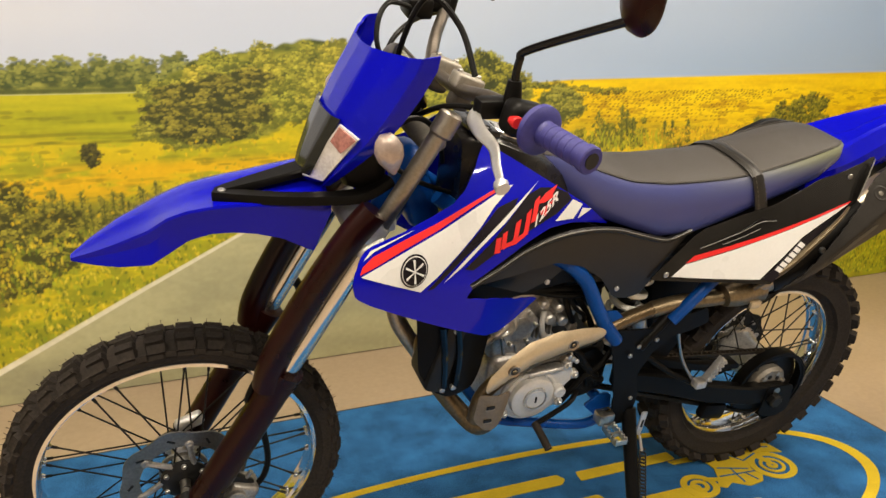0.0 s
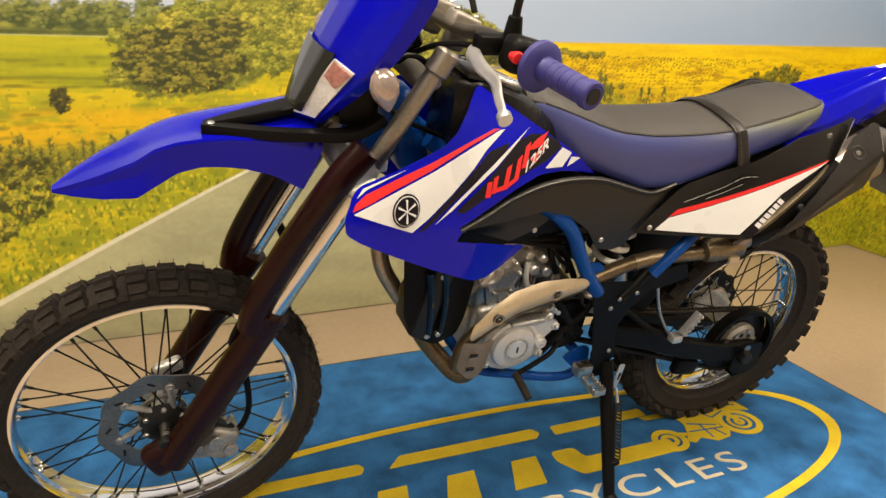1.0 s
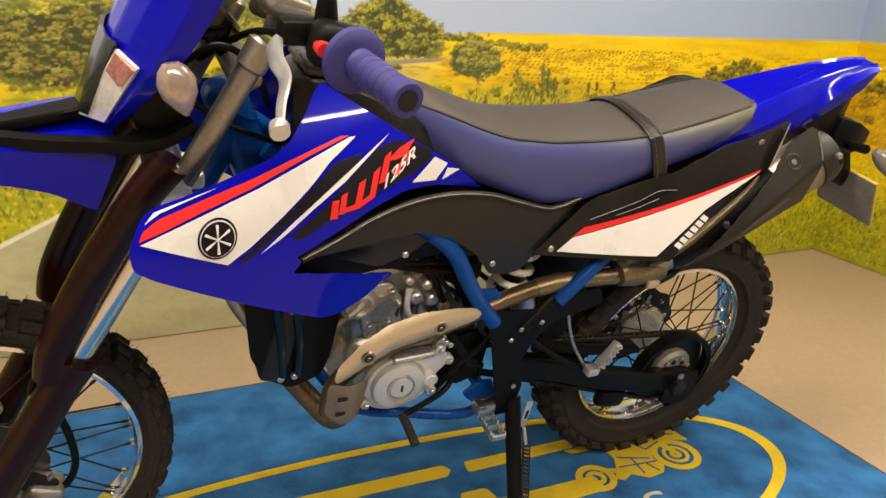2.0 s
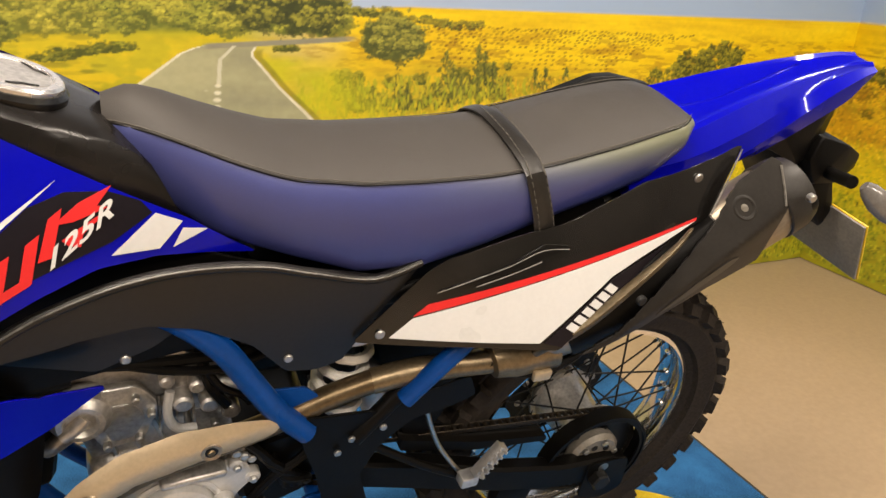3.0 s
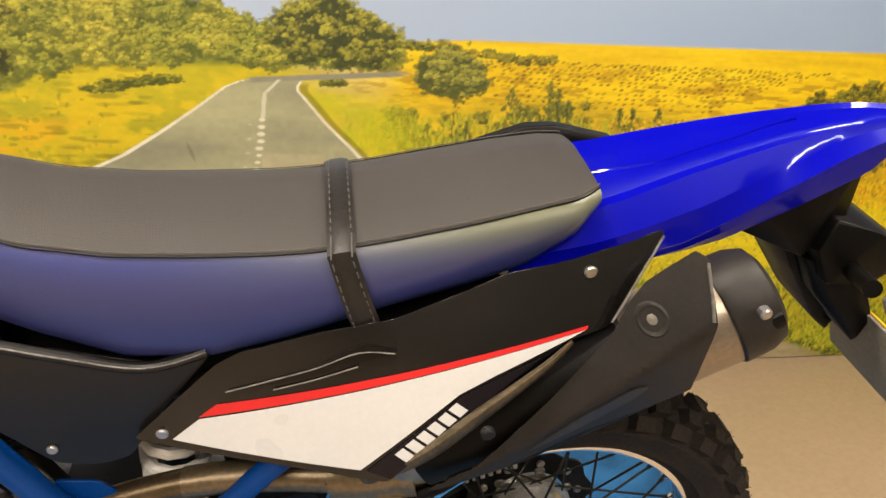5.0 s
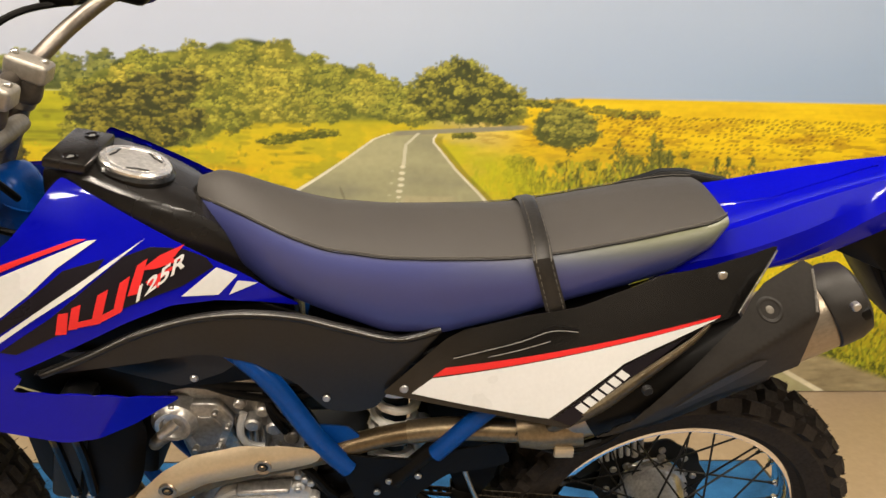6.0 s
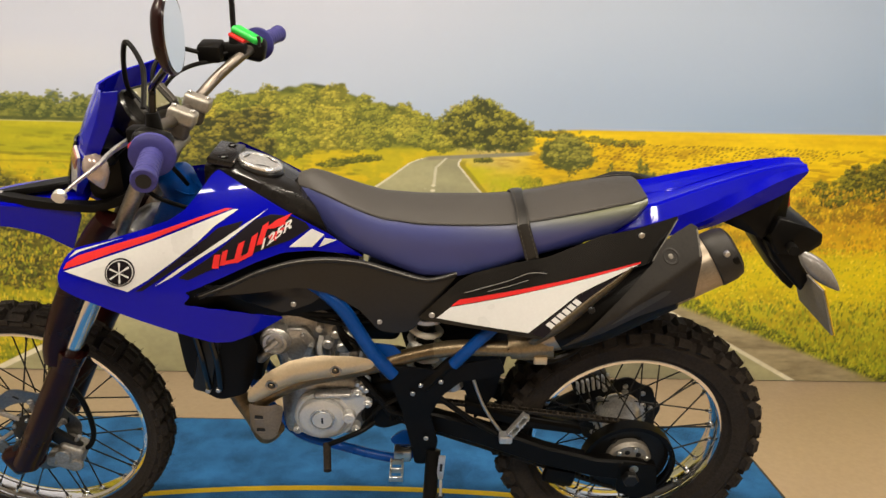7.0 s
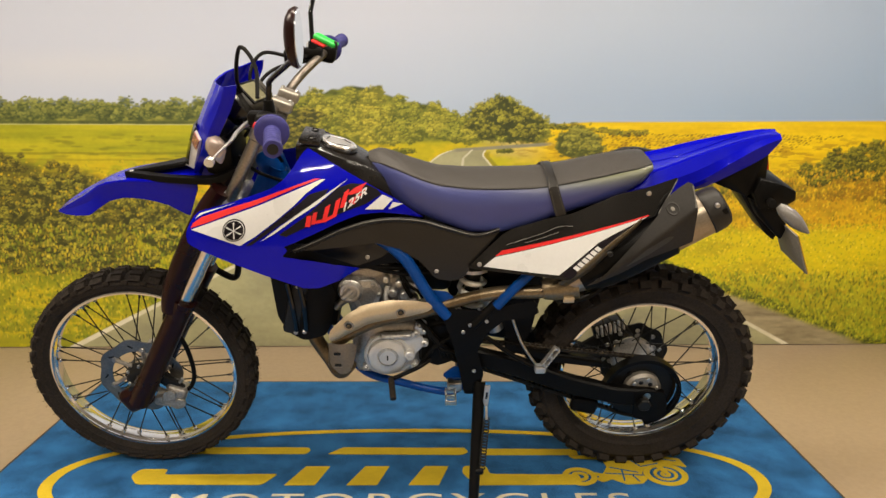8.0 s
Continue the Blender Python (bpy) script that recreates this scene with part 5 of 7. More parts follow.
tag = part("lever_tag", rbox(B(), (0.884, 0.094, 1.268), (0.066, 0.026, 0.015), 0.006, tag_turn, 3), M_GREEN, bike, "bright green plastic tag")
part("tag_hole", disc(B(), (0.911, 0.078, 1.258), 0.004, 0.022, 12, "z"), M_DARK, tag)
part("tag_rim", rbox(B(), (0.868, 0.094, 1.262), (0.040, 0.026, 0.007), 0.003, tag_turn, 2), M_RED, bike, "thin red strip")
part("brake_reservoir", rbox(B(), (0.792, 0.150, 1.222), (0.050, 0.055, 0.038), 0.007, Matrix.Rotation(radians(8), 3, "X"), 2), M_BLACK, bike, "black brake fluid reservoir")


def mirror_set(base, bend, head, tilt):
    base, bend, head = Vector(base), Vector(bend), Vector(head)
    part("mirror_boot", tube(B(), [base - Vector((0, 0, 0.035)), base - Vector((0, 0, 0.01)), base + Vector((0, 0, 0.01))], (0.016, 0.010), 16), M_BLACK, bike)
    stem = part("mirror_stem", tube(B(), [base, base.lerp(bend, 0.75), bend.lerp(head, 0.10), head], 0.0062, 12), M_BLACK_GLOSS, bike, "thin black mirror stem")
    m = Matrix.Translation(head + Vector((0.0, 0, 0.035))) @ Matrix.Rotation(radians(tilt), 4, "Z")
    bm = B()
    rings = []
    for x, k in ((0.006, 1.0), (0.002, 1.03), (-0.007, 0.95), (-0.014, 0.76), (-0.019, 0.42), (-0.021, 0.08)):
        rings.append([bm.verts.new(m @ Vector((x, 0.041 * k * math.copysign(abs(math.cos(a)) ** 0.85, math.cos(a)), 0.056 * k * math.copysign(abs(math.sin(a)) ** 0.85, math.sin(a))))) for a in np.linspace(0, 2 * math.pi, 32, endpoint=False)])
    join_rings(bm, rings)
    shell = part("mirror_shell", bm, M_MAROON, bike, "dark glossy oval mirror shell")
    gl = B()
    rings = [[gl.verts.new(m @ Vector((x, 0.038 * math.cos(a), 0.053 * math.sin(a)))) for a in np.linspace(0, 2 * math.pi, 32, endpoint=False)] for x in (0.0055, 0.0075)]
    join_rings(gl, rings)
    part("mirror_glass", gl, M_MIRROR, shell, "round mirror glass")


mirror_set((0.801, -0.258, 1.190), (0.806, -0.256, 1.240), (0.892, -0.390, 1.316), -2)
mirror_set((0.838, 0.170, 1.245), (0.836, 0.185, 1.33), (0.870, 0.290, 1.47), 14)
for n, pts in enumerate(([(0.70, -0.02, 1.10), (0.69, -0.07, 1.20), (0.715, -0.11, 1.285), (0.755, -0.15, 1.25), (0.765, -0.20, 1.19)],
                         [(0.72, 0.04, 1.10), (0.69, 0.06, 1.18), (0.72, 0.10, 1.235), (0.80, 0.14, 1.215), (0.84, 0.17, 1.225)],
                         [(0.70, 0.02, 1.08), (0.71, 0.06, 1.16), (0.76, 0.10, 1.20), (0.85, 0.20, 1.20)],
                         [(0.69, -0.05, 1.06), (0.74, -0.13, 1.12), (0.78, -0.20, 1.14), (0.79, -0.25, 1.15)],
                         [(0.66, -0.06, 1.02), (0.72, -0.09, 0.98), (0.80, -0.07, 0.94)],
                         [(0.64, -0.10, 1.05), (0.70, -0.12, 1.10), (0.75, -0.11, 1.07), (0.78, -0.07, 1.0)])):
    part("control_cable", tube(B(), pts, 0.0048, 8), M_BLACK, bike)

# ---- tank, shrouds and graphics ----
def shroud_fold(x):
    """Height of the crease along the shroud's flank."""
    return float(np.interp(x, (0.56, 0.70, 0.80, 1.0), (0.888, 0.842, 0.824, 0.806)))


def shroud_y(x, z):
    u, v = x - 0.858, z - 0.864
    tuck = float(np.interp(x, (0.83, 0.97), (0.12, 0.28)))
    return -0.1829 + 0.2731 * u + 0.2167 * v + 0.0614 * u * u - 0.421 * u * v + 1.7686 * max(0, v) ** 2 + tuck * max(0, shroud_fold(x) - z)


SHROUD = [(0.577, 0.880), (0.583, 0.898), (0.594, 0.917), (0.607, 0.927), (0.668, 0.938), (0.711, 0.948), (0.768, 0.963), (0.795, 0.979), (0.818, 1.005), (0.836, 1.030), (0.849, 1.042), (0.926, 0.998), (0.994, 0.958), (1.063, 0.917), (1.133, 0.862), (1.084, 0.876),
          (1.029, 0.887), (0.975, 0.888), (0.922, 0.873), (0.867, 0.852), (0.812, 0.833), (0.792, 0.828), (0.803, 0.819), (0.788, 0.804), (0.865, 0.780), (0.970, 0.742), (0.957, 0.736), (0.914, 0.716), (0.870, 0.707), (0.837, 0.714), (0.753, 0.758), (0.669, 0.804), (0.605, 0.840), (0.580, 0.858)]
for s in (-1, 1):
    shroud = part("tank_shroud", panel(B(), SHROUD, shroud_y, 0.005, 0.004, 0.0125, 0.006, mirror=s > 0), M_BLUE, bike, "glossy blue tank shroud with racing graphics" if s < 0 else "glossy blue tank shroud", 30)
    if s > 0:
        continue

    def decal(name, pts, material, lift=0.0018, label="", corner=0.0):
        part(name, panel(B(), pts, lambda x, z: shroud_y(x, z) - lift, 0.0006, 0, 0.0125, corner), material, shroud, label)

    decal("white_field", [(0.590, 0.890), (0.742, 0.930), (0.883, 0.975), (0.893, 0.975), (0.849, 0.948), (0.819, 0.922), (0.776, 0.891), (0.729, 0.860), (0.695, 0.8425)], M_WHITE, label="white graphic field")
    decal("red_stripe", [(0.5885, 0.8935), (0.594, 0.904), (0.613, 0.915), (0.668, 0.928), (0.735, 0.9425), (0.819, 0.965), (0.869, 0.978), (0.882, 0.977), (0.818, 0.959), (0.735, 0.932), (0.667, 0.9145), (0.617, 0.900)], M_RED, 0.0022, label="red graphic stripe")
    decal("white_edge", [(0.597, 0.912), (0.609, 0.9235), (0.664, 0.9345), (0.690, 0.9395), (0.616, 0.9215)], M_WHITE)
    decal("black_stripe", [(0.708, 0.8415), (0.730, 0.856), (0.781, 0.892), (0.835, 0.929), (0.856, 0.945), (0.902, 0.954), (0.892, 0.939), (0.835, 0.906), (0.781, 0.878), (0.735, 0.850), (0.721, 0.8415)], M_DECAL_BLACK)
    decal("white_stripe", [(0.741, 0.847), (0.789, 0.879), (0.842, 0.911), (0.900, 0.945), (0.949, 0.973), (0.927, 0.958), (0.870, 0.919), (0.821, 0.892), (0.774, 0.863)], M_WHITE, 0.0027)
    decal("black_field", [(0.784, 0.859), (0.843, 0.894), (0.923, 0.954), (0.954, 0.962), (0.990, 0.957), (1.018, 0.944), (1.028, 0.931), (0.990, 0.912), (0.941, 0.899), (0.894, 0.886), (0.843, 0.869), (0.801, 0.853)], M_DECAL_BLACK)
    # the red model mark: plain slanted strokes joined at their feet
    for stroke in ([(0.845, 0.872), (0.857, 0.871), (0.861, 0.897), (0.850, 0.897)], [(0.859, 0.876), (0.869, 0.876), (0.875, 0.905), (0.865, 0.902)], [(0.866, 0.877), (0.895, 0.879), (0.896, 0.887), (0.867, 0.884)],
                   [(0.884, 0.878), (0.895, 0.879), (0.906, 0.919), (0.894, 0.914)], [(0.893, 0.879), (0.919, 0.890), (0.921, 0.899), (0.895, 0.888)], [(0.909, 0.888), (0.920, 0.891), (0.931, 0.932), (0.919, 0.925)],
                   [(0.927, 0.908), (0.939, 0.910), (0.951, 0.950), (0.939, 0.943)], [(0.942, 0.937), (0.965, 0.952), (0.994, 0.962), (0.980, 0.947), (0.990, 0.944), (0.959, 0.937)], [(0.948, 0.923), (0.977, 0.937), (0.991, 0.942), (0.966, 0.925), (0.963, 0.914), (0.953, 0.917)]):
        decal("model_mark", stroke, M_RED, 0.0032)
    # the pale engine size along the foot of the mark
    size_font = bpy.data.curves.new("size_letters", "FONT")
    size_font.body, size_font.size, size_font.shear, size_font.space_character, size_font.offset = "125R", 0.026, 0.35, 1.05, 0.0006
    size_ob = bpy.data.objects.new("size_tmp", size_font)
    me_size = bpy.data.meshes.new_from_object(size_ob)
    bpy.data.objects.remove(size_ob)
    wide = max(v.co.x for v in me_size.vertices)
    for v in me_size.vertices:
        a, b = v.co.x / wide, v.co.y / 0.0185
        x, z = 0.931 + 0.064 * a - 0.002 * b, 0.8965 + 0.041 * a + 0.0150 * b
        v.co = (x, shroud_y(x, z) - 0.0034, z)
    me_size.materials.append(M_WHITE)
    size_mark = new("size_lettering", me_size)
    size_mark.parent = shroud
    tagged(size_mark, "white slanted numerals")
    decal("white_dash", [(0.988, 0.899), (1.031, 0.930), (1.056, 0.917), (1.032, 0.895)], M_WHITE)
    decal("white_dash", [(1.045, 0.893), (1.056, 0.910), (1.081, 0.904)], M_WHITE)
    em = Vector((0.684, 0.880))
    circle = lambda r, n=36: [(em.x + r * math.cos(a), em.y + r * math.sin(a)) for a in np.linspace(0, 2 * math.pi, n, endpoint=False)]
    decal("emblem_disc", circle(0.0258), M_DECAL_BLACK, 0.0030, "round black emblem with a spoked star")
    decal("emblem_ring", circle(0.0232), M_WHITE, 0.0040)
    decal("emblem_core", circle(0.0218), M_DECAL_BLACK, 0.0050)
    for k in range(3):
        a = radians(30 + 60 * k)
        u, v = Vector((math.cos(a), math.sin(a))), Vector((-math.sin(a), math.cos(a)))
        decal("emblem_spoke", [em + u * 0.0185 + v * 0.0019, em + u * 0.0185 - v * 0.0019, em + u * 0.004 - v * 0.0008, em - u * 0.004 - v * 0.0008, em - u * 0.0185 - v * 0.0019, em - u * 0.0185 + v * 0.0019, em - u * 0.004 + v * 0.0008, em + u * 0.004 + v * 0.0008], M_WHITE, 0.0058 + 0.0004 * k)

# tank top: black cover falling to the seat, with the filler cap
bm = B()
rings = []
TX = np.array((0.815, 0.845, 0.87, 0.92, 0.97, 1.01, 1.06, 1.12))
TZ = np.array((1.040, 1.052, 1.048, 1.029, 1.006, 0.982, 0.930, 0.880))
TH = np.array((0.055, 0.075, 0.085, 0.092, 0.085, 0.062, 0.055, 0.055))
for x in np.linspace(0.815, 1.12, 16):
    z, h = float(np.interp(x, TX, TZ)), float(np.interp(x, TX, TH))
    half = [(-h - 0.012, z - 0.20), (-h - 0.008, z - 0.05), (-h, z - 0.016), (-h + 0.004, z - 0.008), (-h * 0.86, z - 0.003), (-h * 0.4, z + 0.001)]
    full = half + [(-u, q) for u, q in half[::-1]]
    rings.append([bm.verts.new((x, 0.85 * u - 0.022, q)) for u, q in full])
join_rings(bm, rings)
tank = part("fuel_tank", bm, M_TANK, bike, "black plastic tank cover", 28)
capm = Matrix.Translation((0.917, -0.028, 1.031)) @ Matrix.Rotation(radians(-3), 4, "X") @ Matrix.Rotation(radians(17), 4, "Y")


def on_cap(bm):
    bmesh.ops.transform(bm, matrix=capm, verts=bm.verts)
    return bm


part("cap_flange", on_cap(lathe(B(), [(0.040, -0.012), (0.0515, -0.012), (0.0515, -0.001), (0.048, 0.003), (0.040, 0.003)], (0, 0, 0), 44, "z")), M_BLACK_SATIN, tank, "black collar under the cap")
filler = part("filler_cap", on_cap(lathe(B(), [(0.030, 0.0), (0.045, 0.0), (0.0465, 0.003), (0.0460, 0.007), (0.0435, 0.0095), (0.0370, 0.0095), (0.0355, 0.0075), (0.030, 0.007)], (0, 0, 0), 44, "z")), M_CAP, tank, "polished filler cap ring")
part("cap_lock", on_cap(disc(B(), (0, 0, 0.0045), 0.0350, 0.008, 40, "z")), M_CASE, filler, "brushed cap centre")
for k in range(3):
    a0 = radians(25 + 120 * k)
    notch = [(0.0325 * math.cos(a0 + q) - 0.005 * math.cos(a0 + 0.45) * (1 - abs(q - 0.45) / 0.45), 0.0325 * math.sin(a0 + q) - 0.005 * math.sin(a0 + 0.45) * (1 - abs(q - 0.45) / 0.45), 0.0088) for q in np.linspace(0, 0.9, 9)]
    part("cap_notch", on_cap(tube(B(), notch, 0.0014, 6, 2)), M_DARK, filler, "dark curved finger notch")
lug = part("tank_bracket", rbox(B(), (0.853, -0.033, 1.054), (0.052, 0.112, 0.014), 0.004, Matrix.Rotation(radians(10), 3, "Y"), 2), M_TANK, tank, "black mounting lug with two holes")
for y in (-0.072, 0.002):
    part("lug_ring", lathe(B(), [(0.0045, 1.0605), (0.0085, 1.0625), (0.0100, 1.0610), (0.0100, 1.056), (0.0045, 1.056)], (0.856, y, 0), 24, "z"), M_BLACK_GLOSS, lug)
    part("lug_hole", disc(B(), (0.856, y, 1.0595), 0.0050, 0.003, 16, "z", 0), M_SCREW, lug, "zinc screw head in the lug")

# black side covers below the shrouds
COVER = [(0.796, 0.800), (0.864, 0.820), (0.921, 0.846), (0.993, 0.867), (1.063, 0.874), (1.133, 0.866), (1.190, 0.848), (1.270, 0.826), (1.335, 0.842), (1.280, 0.770), (1.236, 0.700), (1.205, 0.692), (1.165, 0.700), (1.125, 0.752), (1.070, 0.790), (1.010, 0.808), (0.930, 0.800)]
def cover_y(x, z):
    return -0.140 + 0.06 * (x - 1.05) - 0.16 * max(0, 0.95 - x) + 0.35 * (z - 0.78) ** 2


for s in (-1, 1):
    cover = part("side_cover", panel(B(), COVER, cover_y, 0.005, 0.010, 0.025, 0.008, mirror=s > 0), M_SIDE_BLACK, bike, "satin black plastic side cover")
    for x, z in ((1.166, 0.724), (0.990, 0.770)):
        part("cover_screw", disc(B(), (x, s * (abs(cover_y(x, z)) + 0.002), z), 0.0058, 0.005, 12), M_SCREW, cover)
    lip = [(x, s * (abs(cover_y(x, z)) + 0.002), z) for x, z in ((0.81, 0.803), (0.870, 0.824), (0.924, 0.846), (0.993, 0.865), (1.063, 0.871), (1.133, 0.863), (1.190, 0.845), (1.265, 0.824), (1.325, 0.838))]
    part("cover_lip", tube(B(), lip, 0.006, 10, 5), M_SIDE_BLACK, cover)
    # the lip's silver reflection, laid on as a pale tube
    part("lip_glint", tube(B(), [(x, y + s * 0.0052, z + 0.003) for x, y, z in lip], 0.0010, 6, 5), M_PALE_EDGE, cover, "thin pale line standing in for the lip's reflection")
    lower = [(0.80, 0.795), (0.93, 0.795), (1.01, 0.803), (1.06, 0.782), (1.02, 0.752), (0.96, 0.730), (0.88, 0.76)]
    part("inner_cover", panel(B(), lower, lambda x, z: -0.118 + 0.05 * (x - 0.9), 0.004, 0.004, 0.03, 0.006, mirror=s > 0), M_SIDE_BLACK, bike)

# ---- seat ----
SX = np.array((0.992, 1.02, 1.05, 1.09, 1.13, 1.17, 1.25, 1.33, 1.40, 1.446, 1.50, 1.57, 1.63, 1.68, 1.705))
SEAM = np.array((0.988, 0.990, 0.984, 0.972, 0.960, 0.950, 0.943, 0.944, 0.947, 0.952, 0.962, 0.977, 0.990, 0.999, 1.002))
SEATW = np.array((0.030, 0.052, 0.066, 0.084, 0.097, 0.106, 0.114, 0.118, 0.120, 0.121, 0.121, 0.120, 0.116, 0.108, 0.090))
SEATB = np.array((0.968, 0.935, 0.908, 0.882, 0.868, 0.855, 0.828, 0.830, 0.851, 0.868, 0.888, 0.910, 0.930, 0.962, 0.985))
CROWN = np.array((0.018, 0.026, 0.024, 0.020, 0.018, 0.016, 0.018, 0.018, 0.016, 0.014, 0.012, 0.012, 0.010, 0.008, 0.004))
xs_seat = np.linspace(0.992, 1.705, 60)


def seat_rings(bm, halfs):
    rings = []
    for x in xs_seat:
        sm, w, b, c = (float(np.interp(x, SX, a)) for a in (SEAM, SEATW, SEATB, CROWN))
        rings.append([bm.verts.new((x, u if u < 0 else 0.55 * u, z - 0.06 * max(0, u))) for u, z in halfs(sm, w, b, c)])
    return rings


bm = B()
rg = seat_rings(bm, lambda sm, w, b, c: [(w * u, sm + c * (1 - abs(u) ** 2.2)) for u in np.linspace(-1, 1, 17)] + [(w * 0.9, sm - 0.02), (-w * 0.9, sm - 0.02)])
join_rings(bm, rg)
seat = part("seat", bm, M_SEAT_TOP, bike, "long dark grey vinyl seat with blue sides")
for s in (-1, 1):
    bm = B()
    prof = lambda sm, w, b, c: [(s * w * k, sm + (b - sm) * t) for t, k in ((0.0, 1.0), (0.05, 1.035), (0.2, 1.09), (0.4, 1.12), (0.6, 1.12), (0.8, 1.10), (0.95, 1.06), (1.0, 1.02))] + [(s * w * 0.8, b), (s * w * 0.8, sm - 0.004)]
    join_rings(bm, seat_rings(bm, prof))
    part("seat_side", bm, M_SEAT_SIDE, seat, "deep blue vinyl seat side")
    bm = B()
    pts = []
    for x in list(xs_seat[::3]) + [xs_seat[-1]]:
        sm, w = float(np.interp(x, SX, SEAM)), float(np.interp(x, SX, SEATW))
        pts.append((x, s * w * (1.012 if s < 0 else 0.56), sm - 0.06 * max(0, s * w)))
    part("seat_piping", tube(bm, pts, 0.0008, 8, 3), M_BLACK, seat)
    part("seat_seam", tube(B(), [(x, y * 0.975, z + 0.0030) for x, y, z in pts], 0.0007, 6, 3), M_STITCH, seat, "pale seam bead")
# strap over the seat
bm = B()
rings = []
for dx in np.linspace(0, 1, 5):
    ring = []
    for u in np.linspace(-1, 1, 41):
        x = 1.440 + 0.026 * dx + 0.028 * max(0, abs(u) - 0.55) / 0.45
        sm, w, b, c = (float(np.interp(x, SX, a)) for a in (SEAM, SEATW, SEATB, CROWN))
        if abs(u) < 0.55:
            k = u / 0.55
            y, z = w * k * 1.02, sm + c * (1 - abs(k) ** 2.2) + 0.005
        else:
            t = (abs(u) - 0.55) / 0.45
            y, z = math.copysign(w * (1.05 + 0.10 * math.sin(t * 2.2)) + 0.005, u), sm + (b - 0.012 - sm) * t
        lift = 0.0025 if 0.1 < dx < 0.9 else 0.0
        ring.append(bm.verts.new((x, (y if y < 0 else 0.55 * y) + math.copysign(lift, u) * (abs(u) > 0.55), z + lift * (abs(u) <= 0.55) - 0.06 * max(0, y))))
    rings.append(ring)
join_rings(bm, rings, caps=False, closed=False)
bmesh.ops.recalc_face_normals(bm, faces=bm.faces)
bmesh.ops.solidify(bm, geom=bm.faces[:], thickness=0.003)
strap = part("seat_strap", bm, M_STRAP, bike, "black leather passenger strap")
for dx in (0.14, 0.86):
    for k in range(2, 23):
        ends = []
        for u in (-1 + k / 20, -1 + (k + 0.55) / 20):
            x = 1.440 + 0.026 * dx + 0.028 * max(0, abs(u) - 0.55) / 0.45
            sm, w, b, c = (float(np.interp(x, SX, a)) for a in (SEAM, SEATW, SEATB, CROWN))
            if abs(u) < 0.55:
                q = u / 0.55
                y, z = w * q * 1.02, sm + c * (1 - abs(q) ** 2.2) + 0.0115
            else:
                t = (abs(u) - 0.55) / 0.45
                y, z = math.copysign(w * (1.05 + 0.10 * math.sin(t * 2.2)) + 0.0112, u), sm + (b - 0.012 - sm) * t
            ends.append((x, y if y < 0 else 0.55 * y, z - 0.06 * max(0, y)))
        part("stitch", rod(B(), ends[0], ends[1], 0.0008, 5), M_STITCH, strap)

part("seat_base", panel(B(), [(1.19, 0.79), (1.24, 0.835), (1.33, 0.845), (1.45, 0.885), (1.575, 0.915), (1.60, 0.87), (1.58, 0.84), (1.40, 0.76), (1.25, 0.74)], lambda x, z: -0.108, 0.17, 0.004, 0.1, 0.01), M_BLACK, bike, "black seat base")

# ---- number panels ----
def plate_y(x, z):
    u, v = x - 1.536, z - 0.847
    return -0.1789 - 0.1902 * u + 0.39 * v + 0.3021 * u * u + 0.17 * u * v + 0.1073 * v * v


